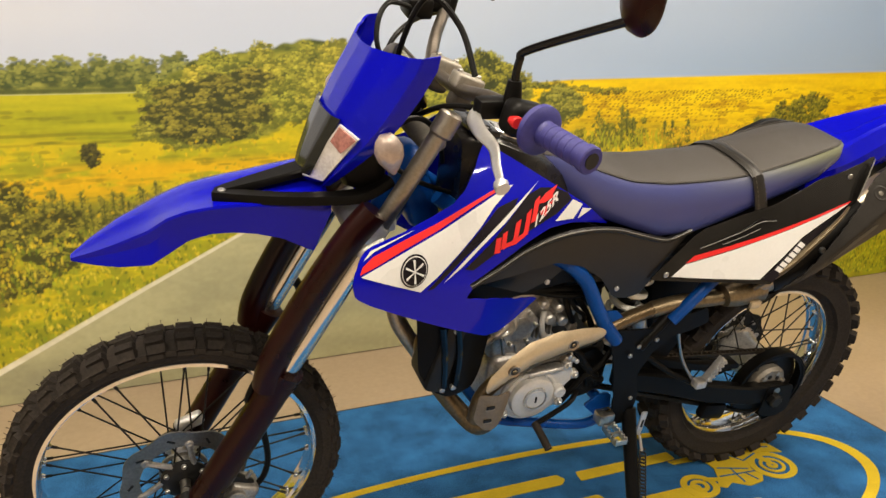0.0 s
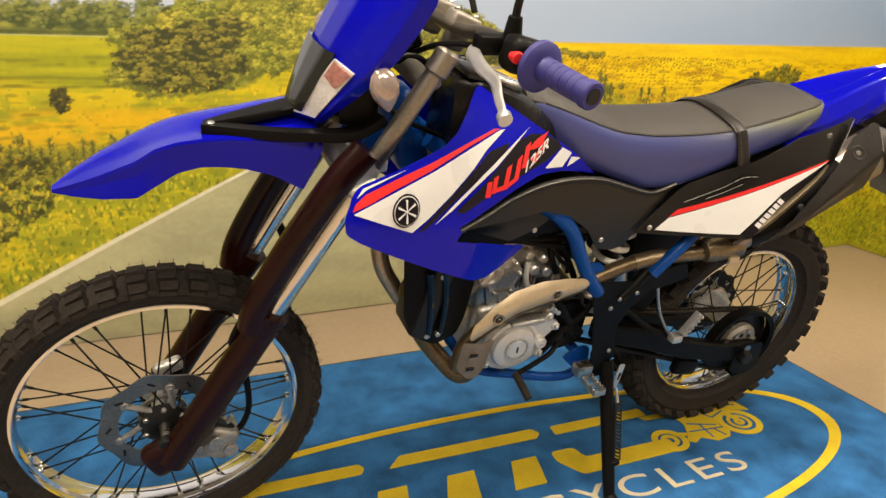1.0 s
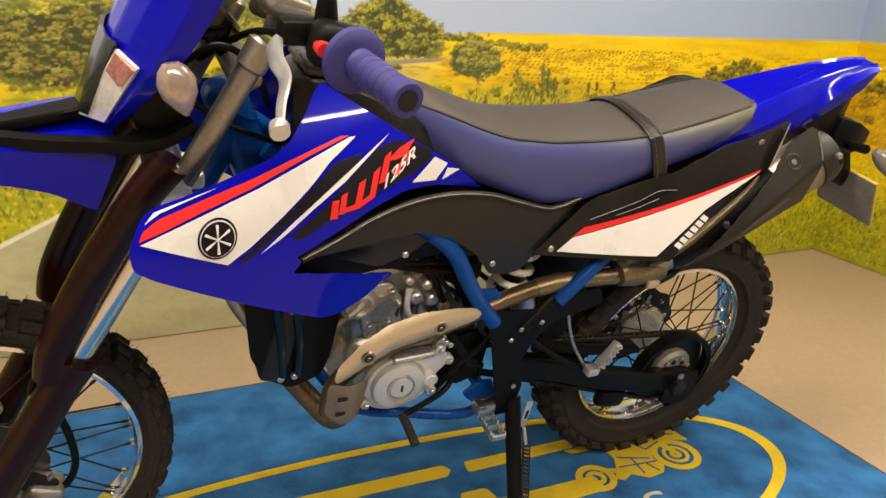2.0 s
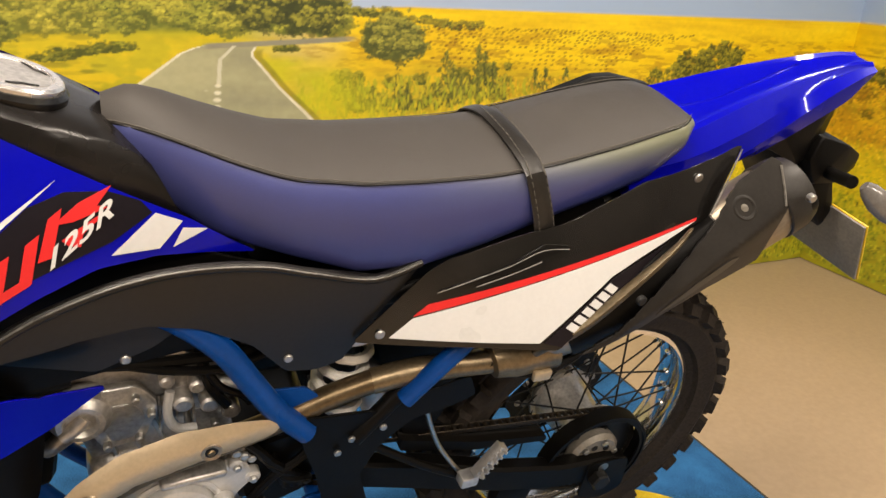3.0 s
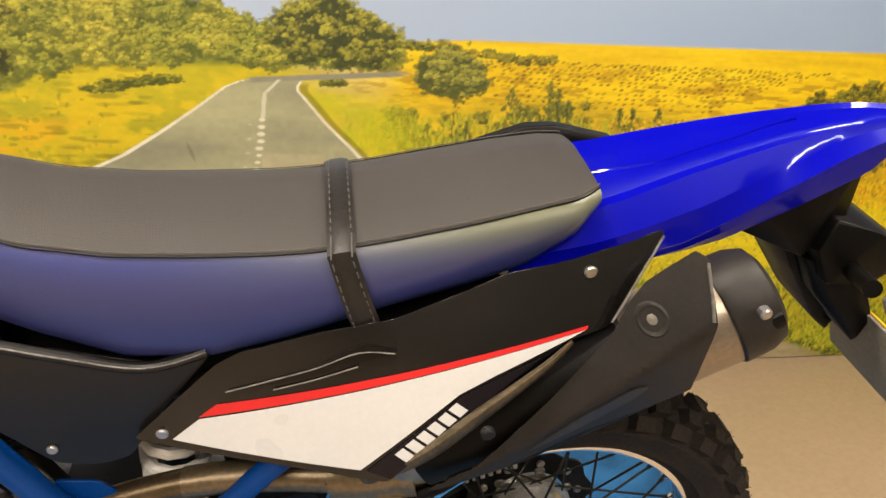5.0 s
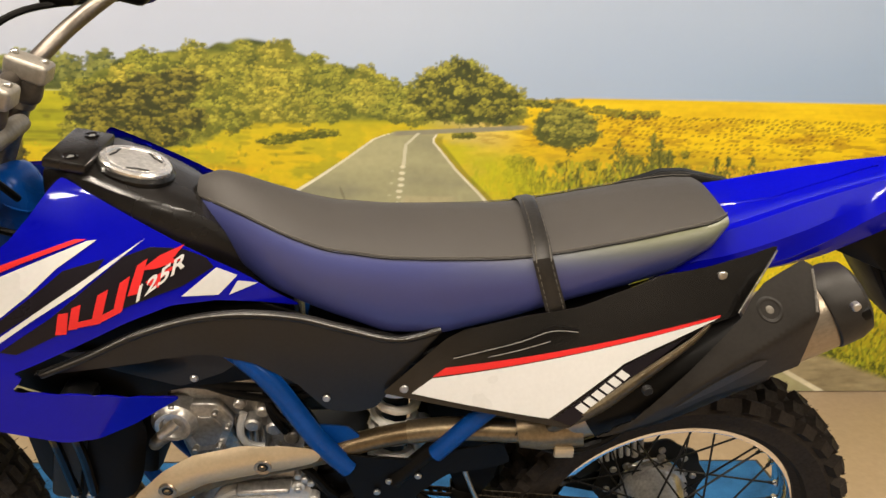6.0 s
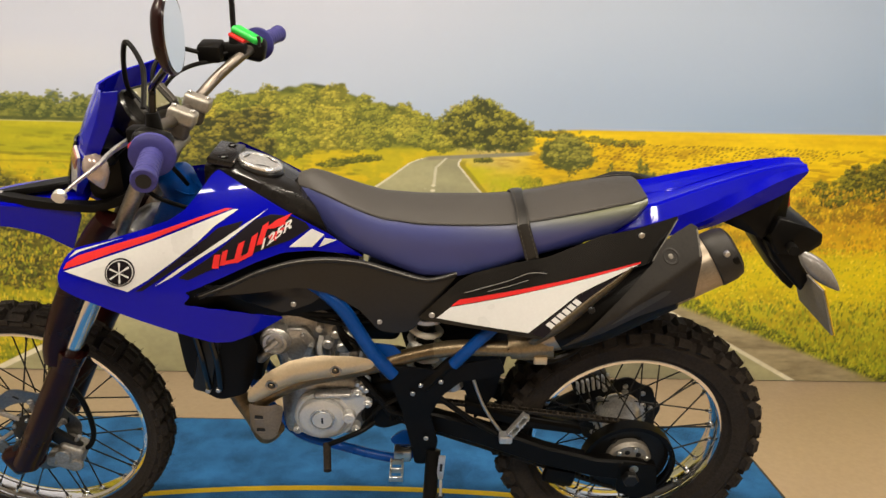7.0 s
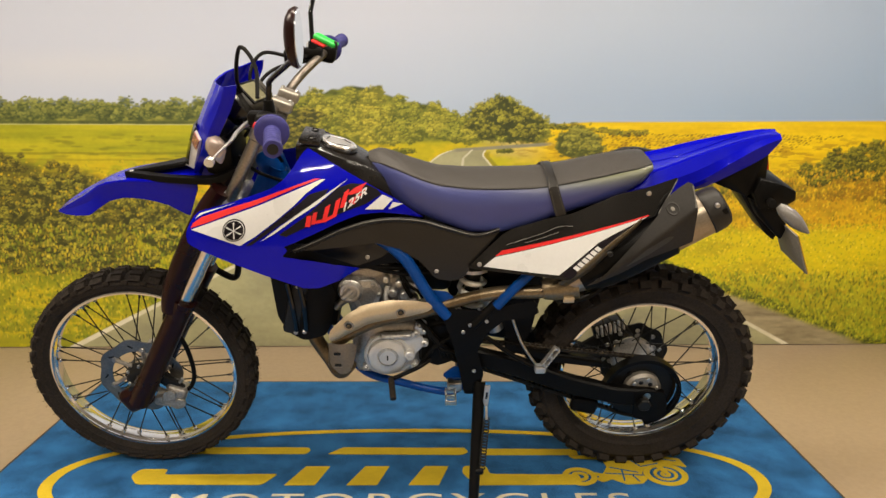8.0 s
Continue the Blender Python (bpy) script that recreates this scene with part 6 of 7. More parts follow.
PLATE = [(1.245, 0.734), (1.293, 0.787), (1.332, 0.828), (1.357, 0.845), (1.442, 0.877), (1.501, 0.893), (1.606, 0.942), (1.677, 0.960), (1.756, 0.986), (1.704, 0.899), (1.663, 0.884), (1.568, 0.808), (1.498, 0.736), (1.395, 0.738)]
CREASES = (((1.342, 0.806), (1.387, 0.825), (1.430, 0.843), (1.469, 0.862), (1.503, 0.865)), ((1.388, 0.816), (1.429, 0.832), (1.468, 0.849)))
for s in (-1, 1):
    outline = PLATE if s < 0 else [(x, z if z < 0.85 else 0.85 + 0.45 * (z - 0.85)) for x, z in PLATE]
    plate = part("number_panel", panel(B(), outline, plate_y, 0.006, 0.005, 0.025, 0.006, mirror=s > 0), M_PANEL, bike, "glossy black side panel with a white graphic" if s < 0 else "glossy black side panel")
    for x, z in ((1.276, 0.748), (1.684, 0.948))[:2 if s < 0 else 1]:
        part("panel_screw", disc(B(), (x, s * (abs(plate_y(x, z)) + 0.0012), z), 0.0066, 0.004, 14), M_SCREW, plate)
    if s > 0:
        continue

    def plate_decal(name, pts, material, lift=0.0018, label=""):
        part(name, panel(B(), pts, lambda x, z: plate_y(x, z) - lift, 0.0006, 0, 0.025, 0), material, plate, label)

    plate_decal("white_field", [(1.286, 0.745), (1.314, 0.772), (1.681, 0.8965), (1.599, 0.852), (1.564, 0.831), (1.471, 0.747)], M_WHITE, 0.0018, "white graphic field")
    plate_decal("red_stripe", [(1.314, 0.774), (1.332, 0.7905), (1.684, 0.901), (1.683, 0.8975)], M_RED, 0.0018, "red graphic stripe")
    plate_decal("violet_corner", [(1.477, 0.747), (1.566, 0.829), (1.604, 0.851), (1.640, 0.870), (1.600, 0.835), (1.500, 0.742)], M_DECAL_BLACK)
    # the maker's word, drawn as six plain slanted bars
    d, n = Vector((0.060, 0.0585)), Vector((-0.0112, 0.0062))
    for k in range(6):
        p = Vector((1.515, 0.7615)) + d * (k / 6)
        q = p + d * 0.125
        plate_decal("word_bar", [p, q, q + n, p + n], M_WHITE, 0.0030)
    crease = panel(B(), [(1.344, 0.808), (1.418, 0.838), (1.472, 0.870), (1.506, 0.868), (1.420, 0.832)], lambda x, z: plate_y(x, z) - 0.004, 0.004, 0.003, 0.025, 0.003)
    part("panel_crease", crease, M_BLACK_GLOSS, plate)
    part("pale_edge", tube(B(), [(x + 0.001, plate_y(x, z) - 0.0015, z) for x, z in ((1.752, 0.981), (1.730, 0.944), (1.706, 0.904))], 0.0012, 6, 3), M_PALE_EDGE, plate, "pale rear edge")
    # highlights along the creases, drawn as thin pale tubes
    for line in CREASES:
        part("crease_edge", tube(B(), [(x, plate_y(x, z) - 0.0035, z) for x, z in line], 0.0007, 6, 4), M_PALE_EDGE, plate, "pale line standing in for the crease highlight")

part("right_panel_top", panel(B(), [(1.53, 0.87), (1.575, 0.930), (1.620, 0.956), (1.683, 0.980), (1.72, 0.982), (1.80, 0.966), (1.79, 0.87)], lambda x, z: -0.122, 0.02, 0.004, 0.04, 0.006, mirror=True), M_BLACK, bike, "black shoulder of the far side panel")

# ---- tail ----
TLX = np.array((1.62, 1.70, 1.735, 1.80, 1.85, 1.90, 1.95, 1.985, 2.012))
TLF = np.array((0.955, 0.985, 0.993, 1.018, 1.036, 1.053, 1.069, 1.078, 1.081))
TLY = np.array((0.050, 0.045, 0.038, 0.018, 0.003, -0.014, -0.032, -0.046, -0.056))
TLU = np.array((0.945, 0.978, 0.988, 1.012, 1.030, 1.048, 1.065, 1.076, 1.079))
TUY = np.array((-0.088, -0.092, -0.088, -0.081, -0.078, -0.077, -0.079, -0.085, -0.092))
TLC = np.array((0.905, 0.922, 0.930, 0.950, 0.977, 1.011, 1.043, 1.061, 1.071))
TLB = np.array((0.896, 0.908, 0.915, 0.930, 0.947, 0.974, 1.003, 1.025, 1.062))


def tail_at(x, u):
    """A place on the top of the tail: u from 0 (far ridge) to 1 (near shoulder)."""
    f, y, e, w = (float(np.interp(x, TLX, a)) for a in (TLF, TLY, TLU, TUY))
    rim = 0.004 * (1 - min(1, abs(u - 0.02) / 0.10)) + 0.003 * max(0, 1 - abs(u - 0.93) / 0.12)
    return Vector((x, y + (w - y) * u, f + (e - f) * u + max(0, rim) - 0.002))


bm = B()
rings = []
for x in np.linspace(1.62, 2.012, 34):
    e, w, c, b, f, y = (float(np.interp(x, TLX, a)) for a in (TLU, TUY, TLC, TLB, TLF, TLY))
    out = float(np.interp(x, (1.62, 1.72, 1.85, 2.012), (-0.112, -0.115, -0.107, -0.103)))
    rise = min(0.030, 0.5 * (e - c))
    my, mz = w - 0.75 * rise, e - rise
    near = [(-0.082, b - 0.002), (-0.100, b), (out + 0.001, b + (c - b) * 0.5), (out, c - 0.002), (out - 0.001, c), (out + (my - out) * 0.92, c + (mz - c) * 0.92), (my, mz), (w - 0.375 * rise, e - 0.5 * rise), (w - 0.001, e - 0.001)]
    top = [tuple(tail_at(x, u).yz) for u in (1.0, 0.93, 0.85, 0.72, 0.5, 0.3, 0.16, 0.08, 0.0)]
    far = [(y + 0.006, f - 0.012), (y + 0.010, b + (f - b) * 0.4), (y - 0.004, b)]
    rings.append([bm.verts.new((x, p, q)) for p, q in near + top + far])
join_rings(bm, rings)
tail = part("tail_cowl", bm, M_BLUE, bike, "glossy blue pointed tail fairing", 18)
bm = B()
rings = []
for x in np.linspace(1.722, 1.925, 26):
    lo = float(np.interp(x, (1.722, 1.79, 1.86, 1.925), (0.52, 0.66, 0.58, 0.38)))
    hi = float(np.interp(x, (1.722, 1.80, 1.86, 1.925), (0.50, 0.30, 0.27, 0.36)))
    rings.append([bm.verts.new(tail_at(x, u) + Vector((0, 0, dz))) for u, dz in ((hi, -0.001), (hi + 0.02, 0.0022), (lo - 0.02, 0.0022), (lo, -0.001))])
join_rings(bm, rings)
part("tail_island", bm, M_BLUE, tail, "raised moulding on the tail")
# rear fender, lamp, plate holder
def hull(bm, half, bevel=0.004, far=1.0):
    """Adds the block spanned by points of one half and their mirror images, drawn in by far; each half point is x, y, z."""
    own = B()
    vs = [own.verts.new((x, k * y, z)) for x, y, z in half for k in ((-1, far) if y else (1,))]
    out = bmesh.ops.convex_hull(own, input=vs)
    loose = {g for g in out["geom_interior"] + out["geom_unused"] if isinstance(g, bmesh.types.BMVert)}
    if loose:
        bmesh.ops.delete(own, geom=list(loose), context="VERTS")
    bmesh.ops.dissolve_limit(own, angle_limit=0.03, verts=own.verts[:], edges=own.edges[:])
    bmesh.ops.bevel(own, geom=own.edges[:], offset=bevel, segments=2, affect="EDGES", profile=0.5, clamp_overlap=True)
    tmp = bpy.data.meshes.new("hull")
    own.to_mesh(tmp)
    own.free()
    bm.from_mesh(tmp)
    bpy.data.meshes.remove(tmp)
    return bm


bm = hull(B(), [(1.86, 0.080, 0.952), (1.905, 0.088, 0.962), (1.97, 0.086, 1.020), (1.998, 0.078, 1.040), (1.985, 0.080, 0.975), (2.010, 0.070, 0.945), (1.962, 0.084, 0.912), (1.925, 0.070, 0.930)], far=0.3)
hull(bm, [(1.945, 0.056, 0.925), (2.025, 0.052, 0.920), (2.050, 0.048, 0.850), (2.086, 0.040, 0.790), (2.078, 0.040, 0.768), (2.050, 0.046, 0.790), (1.985, 0.054, 0.870)])
hull(bm, [(1.972, 0.082, 0.905), (2.040, 0.092, 0.905), (2.078, 0.098, 0.832), (2.066, 0.100, 0.796), (2.004, 0.078, 0.855)], far=0.3)
rear_fender = part("rear_fender", bm, M_BLACK, bike, "matt black rear fender and plate hanger")
part("tail_lamp", rbox(B(), (2.002, 0.0, 0.990), (0.03, 0.115, 0.045), 0.008, Matrix.Rotation(radians(-15), 3, "Y")), M_RED_LENS, bike, "red tail lamp lens")
part("fender_wing", hull(B(), [(1.985, 0.090, 0.962), (2.040, 0.100, 0.950), (2.082, 0.096, 0.930), (2.086, 0.094, 0.905), (2.050, 0.100, 0.882), (1.990, 0.104, 0.886), (1.972, 0.094, 0.925)]), M_BLACK, rear_fender, "faceted black lamp shroud")
pm = Matrix.Rotation(radians(-24), 3, "Y")
number_plate = part("number_plate", rbox(B(), (2.094, -0.092, 0.784), (0.004, 0.150, 0.118), 0.001, pm), M_PLATE_BACK, bike, "grey-backed registration plate")
part("plate_face", rbox(B(), (2.0975, -0.092, 0.7855), (0.003, 0.153, 0.120), 0.0005, pm), M_YELLOW_PLATE, number_plate, "yellow plate face")
for k in range(6):
    part("plate_bar", rbox(B(), (2.0995, -0.152 + 0.024 * k, 0.786), (0.002, 0.014, 0.06), 0, pm), M_DECAL_BLACK, number_plate)
part("plate_light", rbox(B(), (2.065, -0.02, 0.835), (0.03, 0.07, 0.03), 0.006), M_BLACK, bike)
indicator((2.003, -0.172, 0.922), (2.066, -0.222, 0.869), "smoked dark grey turn signal", M_SMOKE, 0.8)
indicator((1.993, 0.172, 0.928), (2.056, 0.222, 0.877), "smoked dark grey turn signal", M_SMOKE, 0.8)
for s in (-1, 1):
    part("indicator_stalk", rod(B(), (2.03, s * 0.06, 0.895), (1.995, s * 0.158, 0.920), 0.010), M_BLACK, bike)

# ---- exhaust ----
part("header_pipe", tube(B(), [(0.93, -0.055, 0.63), (0.86, -0.055, 0.66), (0.785, -0.052, 0.60), (0.815, -0.055, 0.50), (0.868, -0.082, 0.424), (0.90, -0.12, 0.405), (0.93, -0.13, 0.44)], 0.020, 18), M_BRONZE_DARK, bike, "heat-tinted header pipe")
part("header_run", tube(B(), [(0.885, -0.125, 0.43), (0.900, -0.128, 0.505), (0.985, -0.125, 0.560), (1.07, -0.122, 0.583), (1.150, -0.118, 0.600), (1.23, -0.116, 0.628), (1.29, -0.118, 0.645)], 0.0165, 18), M_BRONZE_DARK, bike, "dark bronze exhaust pipe")
part("mid_pipe", tube(B(), [(1.285, -0.118, 0.644), (1.34, -0.124, 0.656), (1.40, -0.132, 0.662), (1.455, -0.145, 0.672), (1.50, -0.152, 0.692)], 0.0180, 18), M_PIPE, bike, "tan bronze mid pipe")
UPPER = [(0.880, 0.540), (0.884, 0.563), (0.933, 0.612), (0.977, 0.636), (1.040, 0.646), (1.102, 0.645), (1.144, 0.640), (1.158, 0.626), (1.144, 0.612), (1.087, 0.595), (1.035, 0.588), (0.990, 0.579), (0.944, 0.554), (0.909, 0.534), (0.888, 0.530)]


def shield_y(x, z):
    mid = float(np.interp(x, (0.885, 0.935, 0.985, 1.07, 1.16), (0.545, 0.583, 0.607, 0.619, 0.626)))
    return -0.172 + 15.0 * (z - mid) ** 2 + float(np.interp(x, (0.88, 0.94, 1.16), (0.004, 0.0, 0.022)))


shield = part("heat_shield", panel(B(), UPPER, shield_y, 0.004, 0.005, 0.0125, 0.010), M_BRONZE, bike, "bronze exhaust heat shield")
for x, z in ((1.072, 0.615), (0.936, 0.583)):
    y = shield_y(x, z)
    part("bolt_well", lathe(B(), [(0.0085, y - 0.0005), (0.0125, y - 0.0015), (0.0135, y + 0.003), (0.0085, y + 0.004)], (x, 0, z), 24), M_TITAN, shield, "pressed rim round the bolt")
    part("shield_bolt", disc(B(), (x, y + 0.001, z), 0.0088, 0.003, 18), M_DARK, shield, "dark recessed bolt")
    part("bolt_head", disc(B(), (x, y - 0.0012, z), 0.0052, 0.004, 6), M_BRONZE_DARK, shield)
LOWER = [(0.876, 0.520), (0.938, 0.521), (0.952, 0.508), (0.944, 0.460), (0.930, 0.420), (0.902, 0.416), (0.876, 0.440)]
# faces down a little; most of its shade is in the darker bronze
low_shield = part("lower_shield", panel(B(), LOWER, lambda x, z: -0.166 + 12 * (x - 0.912) ** 2 + 0.15 * max(0, 0.512 - z), 0.004, 0.004, 0.012, 0.010), M_BRONZE_SHADED, bike, "lower heat shield in bronze darkened for shade")
for z in (0.490, 0.450):
    part("shield_slot", rbox(B(), (0.900, -0.1655 + 0.15 * (0.512 - z), z), (0.019, 0.004, 0.009), 0.002), M_DARK, low_shield)
    part("slot_lip", rbox(B(), (0.900, -0.1640 + 0.15 * (0.512 - z), z - 0.0062), (0.021, 0.004, 0.003), 0.001), M_TITAN, low_shield)
# silencer: can, black shield, end cap
S0, S1 = Vector((1.500, -0.150, 0.697)), Vector((1.885, -0.160, 0.931))
sd = (S1 - S0).normalized()
sq = sd.cross(Vector((0, 1, 0))).normalized()


def oval(bm, stations, start, d, up, side=Vector((0, 1, 0)), segs=28):
    rings = []
    for along, ru, rs in stations:
        p = start + d * along
        rings.append([bm.verts.new(p + ru * math.cos(a) * up + rs * math.sin(a) * side) for a in np.linspace(0, 2 * math.pi, segs, endpoint=False)])
    join_rings(bm, rings)
    return bm


ln = (S1 - S0).length
can = part("silencer", oval(B(), [(-0.02, 0.024, 0.024), (0.02, 0.036, 0.036), (0.07, 0.050, 0.044), (0.14, 0.058, 0.050), (ln - 0.06, 0.0565, 0.0515), (ln - 0.05, 0.050, 0.045)], S0, sd, -sq), M_CAN, bike, "tan-tinted steel silencer can")
capo = oval(B(), [(ln - 0.066, 0.0570, 0.053), (ln - 0.064, 0.0580, 0.0545), (ln - 0.036, 0.0565, 0.0535), (ln - 0.020, 0.051, 0.047), (ln - 0.014, 0.040, 0.036)], S0, sd, -sq)
part("silencer_sleeve", oval(B(), [(0.04, 0.046, 0.042), (0.10, 0.060, 0.052), (0.14, 0.0635, 0.055), (ln - 0.165, 0.0635, 0.055), (ln - 0.160, 0.058, 0.050)], S0, sd, -sq), M_BLACK, can, "black under-sleeve")
part("silencer_cap", capo, M_SHIELD, can, "black plastic silencer end cap")
part("cap_recess", rbox(B(), (1.852, -0.205, 0.918), (0.030, 0.012, 0.020), 0.005, Matrix.Rotation(radians(-32), 3, "Y"), 2), M_BLACK, can)
part("cap_screw", disc(B(), (1.833, -0.216, 0.940), 0.006, 0.010, 10), M_SCREW, can)
SIL = [(1.700, 0.908), (1.712, 0.935), (1.725, 0.955), (1.742, 0.970), (1.765, 0.989), (1.776, 0.985), (1.784, 0.934), (1.790, 0.843), (1.766, 0.832), (1.682, 0.799), (1.620, 0.759), (1.538, 0.720), (1.581, 0.754), (1.645, 0.834)]


def sil_y(x, z):
    u, v = x - 1.688, z - 0.851
    side = (1.782 - x) * 0.669 + (z - 0.934) * 0.743
    soft = 0.5 * (abs(side) + math.hypot(side, 0.006)) - 0.003
    fold = 0.22 * min(soft, 0.07) if side > 0 else 0.75 * min(soft, 0.07)
    return -0.2252 - 0.3662 * u + 0.3757 * v + 0.0873 * u * u + 0.1089 * u * v + 0.1174 * v * v + fold


part("silencer_shield", panel(B(), SIL, sil_y, 0.010, 0.005, 0.006, 0.002), M_SHIELD, can, "faceted matt black silencer shield")


part("pale_edge", tube(B(), [(x, sil_y(x, z) - 0.001, z) for x, z in ((1.7745, 0.982), (1.778, 0.958), (1.780, 0.937))], 0.0016, 6, 3), M_PALE_EDGE, can, "pale shield edge")


def on_shield(bm):
    """Leans a part at the shield's bolt with the slope of the shield."""
    for v in bm.verts:
        v.co.y += -0.50 * (v.co.x - 1.731) + 0.56 * (v.co.z - 0.927)
    return bm


part("shield_boss", on_shield(lathe(B(), [(0.0100, -0.2060), (0.0125, -0.2068), (0.0150, -0.2052), (0.0150, -0.195), (0.0100, -0.195)], (1.731, 0, 0.927), 26)), M_SHIELD, can, "round recessed boss")
part("shield_boss_bolt", on_shield(disc(B(), (1.731, -0.2010, 0.927), 0.0102, 0.008, 16)), M_BLACK, can)
part("boss_bolt_head", on_shield(disc(B(), (1.731, -0.2045, 0.927), 0.0052, 0.003, 12)), M_CLAMP, can)
part("shield_vent", panel(B(), [(1.630, 0.780), (1.680, 0.812), (1.728, 0.848), (1.738, 0.862), (1.722, 0.862), (1.676, 0.828)], lambda x, z: sil_y(x, z) - 0.002, 0.004, 0.002, 0.02, 0.004), M_GREY_PLASTIC, can, "worn grey scoop in the shield")
# tapered flat band that imitates the shield's tan reflection; no real tube
part("silencer_sheen", tube(B(), [(1.490, -0.176, 0.712), (1.538, -0.198, 0.762), (1.595, -0.208, 0.832), (1.640, -0.204, 0.874), (1.664, -0.196, 0.896)], (0.027, 0.005), 14, 6, 0.4), M_SHEEN_BAND, can, "flat tan band standing in for a sheen on the shield")
part("silencer_joint", oval(B(), [(-0.06, 0.026, 0.026), (-0.03, 0.034, 0.034), (0.03, 0.040, 0.038)], Vector((1.500, -0.150, 0.690)), Vector((1, 0, 0.20)).normalized(), Vector((-0.20, 0, 1)).normalized()), M_PIPE, can)
part("can_bolt", disc(B(), (1.585, -0.232, 0.820), 0.007, 0.008, 12), M_DARK, can)
part("joint_tag", rbox(B(), (1.505, -0.186, 0.668), (0.028, 0.008, 0.016), 0.002), M_BRONZE, can, "pale tan bracket")
part("silencer_under_bracket", tube(B(), [(1.44, -0.15, 0.675), (1.50, -0.165, 0.655), (1.56, -0.165, 0.668), (1.60, -0.16, 0.70)], 0.009, 10), M_BLACK, bike)

# ---- frame ----
for s, y in ((-1, -0.130), (1, 0.115)):
    part("main_frame_tube", tube(B(), [(0.78, y * 0.45, 0.93), (0.90, y * 0.62, 0.845), (0.985, y * 0.74, 0.815), (1.045, y * 0.90, 0.790), (1.090, y, 0.750), (1.125, y * 1.02, 0.690), (1.155, y * 1.04, 0.640), (1.195, y * 1.04, 0.590)], 0.0152, 18), M_FRAME, bike, "blue painted main frame tube")
    part("cradle_tube", tube(B(), [(0.80, y * 0.35, 0.72), (0.86, y * 0.4, 0.52), (0.925, y * 0.45, 0.41), (0.975, y * 0.5, 0.360), (1.06, y * 0.55, 0.335), (1.20, y * 0.7, 0.315), (1.26, y * 0.75, 0.36)], 0.0115, 14), M_FRAME, bike, "blue painted cradle tube")
    part("subframe_tube", tube(B(), [(1.325, y * 1.1, 0.625), (1.392, y * 1.12, 0.706), (1.50, y, 0.80), (1.72, y * 0.75, 0.93)], 0.0135, 14), M_FRAME, bike, "blue painted subframe tube")
    part("seat_rail", tube(B(), [(1.12, y * 0.8, 0.79), (1.30, y * 0.8, 0.78), (1.55, y * 0.7, 0.86), (1.72, y * 0.5, 0.90)], 0.014, 12), M_BLACK, bike)
    FP = [(1.180, 0.618), (1.215, 0.612), (1.300, 0.604), (1.360, 0.626), (1.425, 0.640), (1.441, 0.600), (1.400, 0.585), (1.345, 0.575), (1.302, 0.534), (1.278, 0.480), (1.298, 0.405), (1.285, 0.335), (1.245, 0.335), (1.232, 0.407), (1.212, 0.500), (1.192, 0.560)]
    fp = part("frame_cover", panel(B(), FP, lambda x, z: -0.138 + 0.05 * (0.6 - z) * 0.4, 0.006, 0.006, 0.03, 0.008, mirror=s > 0), M_BLACK, bike, "black plastic frame and pivot cover")
    for x, z in ((1.256, 0.567), (1.300, 0.578), (1.238, 0.545), (1.270, 0.420)):
        part("cover_bolt", disc(B(), (x, s * 0.143, z), 0.0055, 0.005, 10), M_SCREW, fp)
    part("hanger_tube", tube(B(), [(1.262, s * 0.135, 0.560), (1.345, s * 0.125, 0.645)], 0.013, 12), M_BLACK, bike)
    part("peg_hanger", tube(B(), [(1.30, s * 0.125, 0.520), (1.38, s * 0.13, 0.46), (1.455, s * 0.14, 0.420)], 0.0065, 12), M_BLACK, bike, "black peg hanger tube")
    part("peg_hanger", tube(B(), [(1.365, s * 0.125, 0.595), (1.40, s * 0.13, 0.50), (1.450, s * 0.14, 0.425)], 0.0038, 12), M_STEEL, bike, "thin bare steel peg hanger rod")
    bm = B()
    lie = Matrix.Rotation(radians(32), 3, "Y")
    for u in (-1, 1):
        rbox(bm, Vector((1.474, s * 0.164, 0.480)) + lie @ Vector((0.0065 * u, 0, 0)), (0.0035, 0.016, 0.066), 0.001, lie)
        for k in range(6):
            rbox(bm, Vector((1.474, s * 0.164, 0.480)) + lie @ Vector((0.0065 * u, s * 0.009, -0.0275 + 0.011 * k)), (0.0035, 0.005, 0.005), 0.001, lie)
    for k in range(3):
        rbox(bm, Vector((1.474, s * 0.164, 0.480)) + lie @ Vector((0, 0, -0.030 + 0.030 * k)), (0.015, 0.014, 0.005), 0.001, lie)
    rbox(bm, (1.450, s * 0.155, 0.436), (0.030, 0.024, 0.022), 0.005)
    part("passenger_peg", bm, M_ALLOY, bike, "folded bare alloy passenger peg")
    bm = B()
    c = Vector((1.205, s * 0.195, 0.372))
    for u in (-1, 1):
        rbox(bm, c + Vector((0.013 * u, 0, 0)), (0.0045, 0.058, 0.014), 0.001)
        for k in range(6):
            rbox(bm, c + Vector((0.013 * u, -0.025 + 0.010 * k, 0.0085)), (0.004, 0.0045, 0.006), 0.0006)
    for k in range(3):
        rbox(bm, c + Vector((0, -0.0265 + 0.0265 * k, 0)), (0.024, 0.005, 0.013), 0.001)
    rbox(bm, c + Vector((0.012, -s * 0.062, -0.004)), (0.04, 0.03, 0.03), 0.004)
    part("footpeg", bm, M_STEEL, bike, "toothed bare metal footpeg")
part("battery_box", rbox(B(), (1.38, 0.0, 0.745), (0.17, 0.18, 0.10), 0.02), M_BLACK, bike)
part("airbox", rbox(B(), (1.24, 0.0, 0.765), (0.22, 0.19, 0.10), 0.03), M_BLACK, bike)
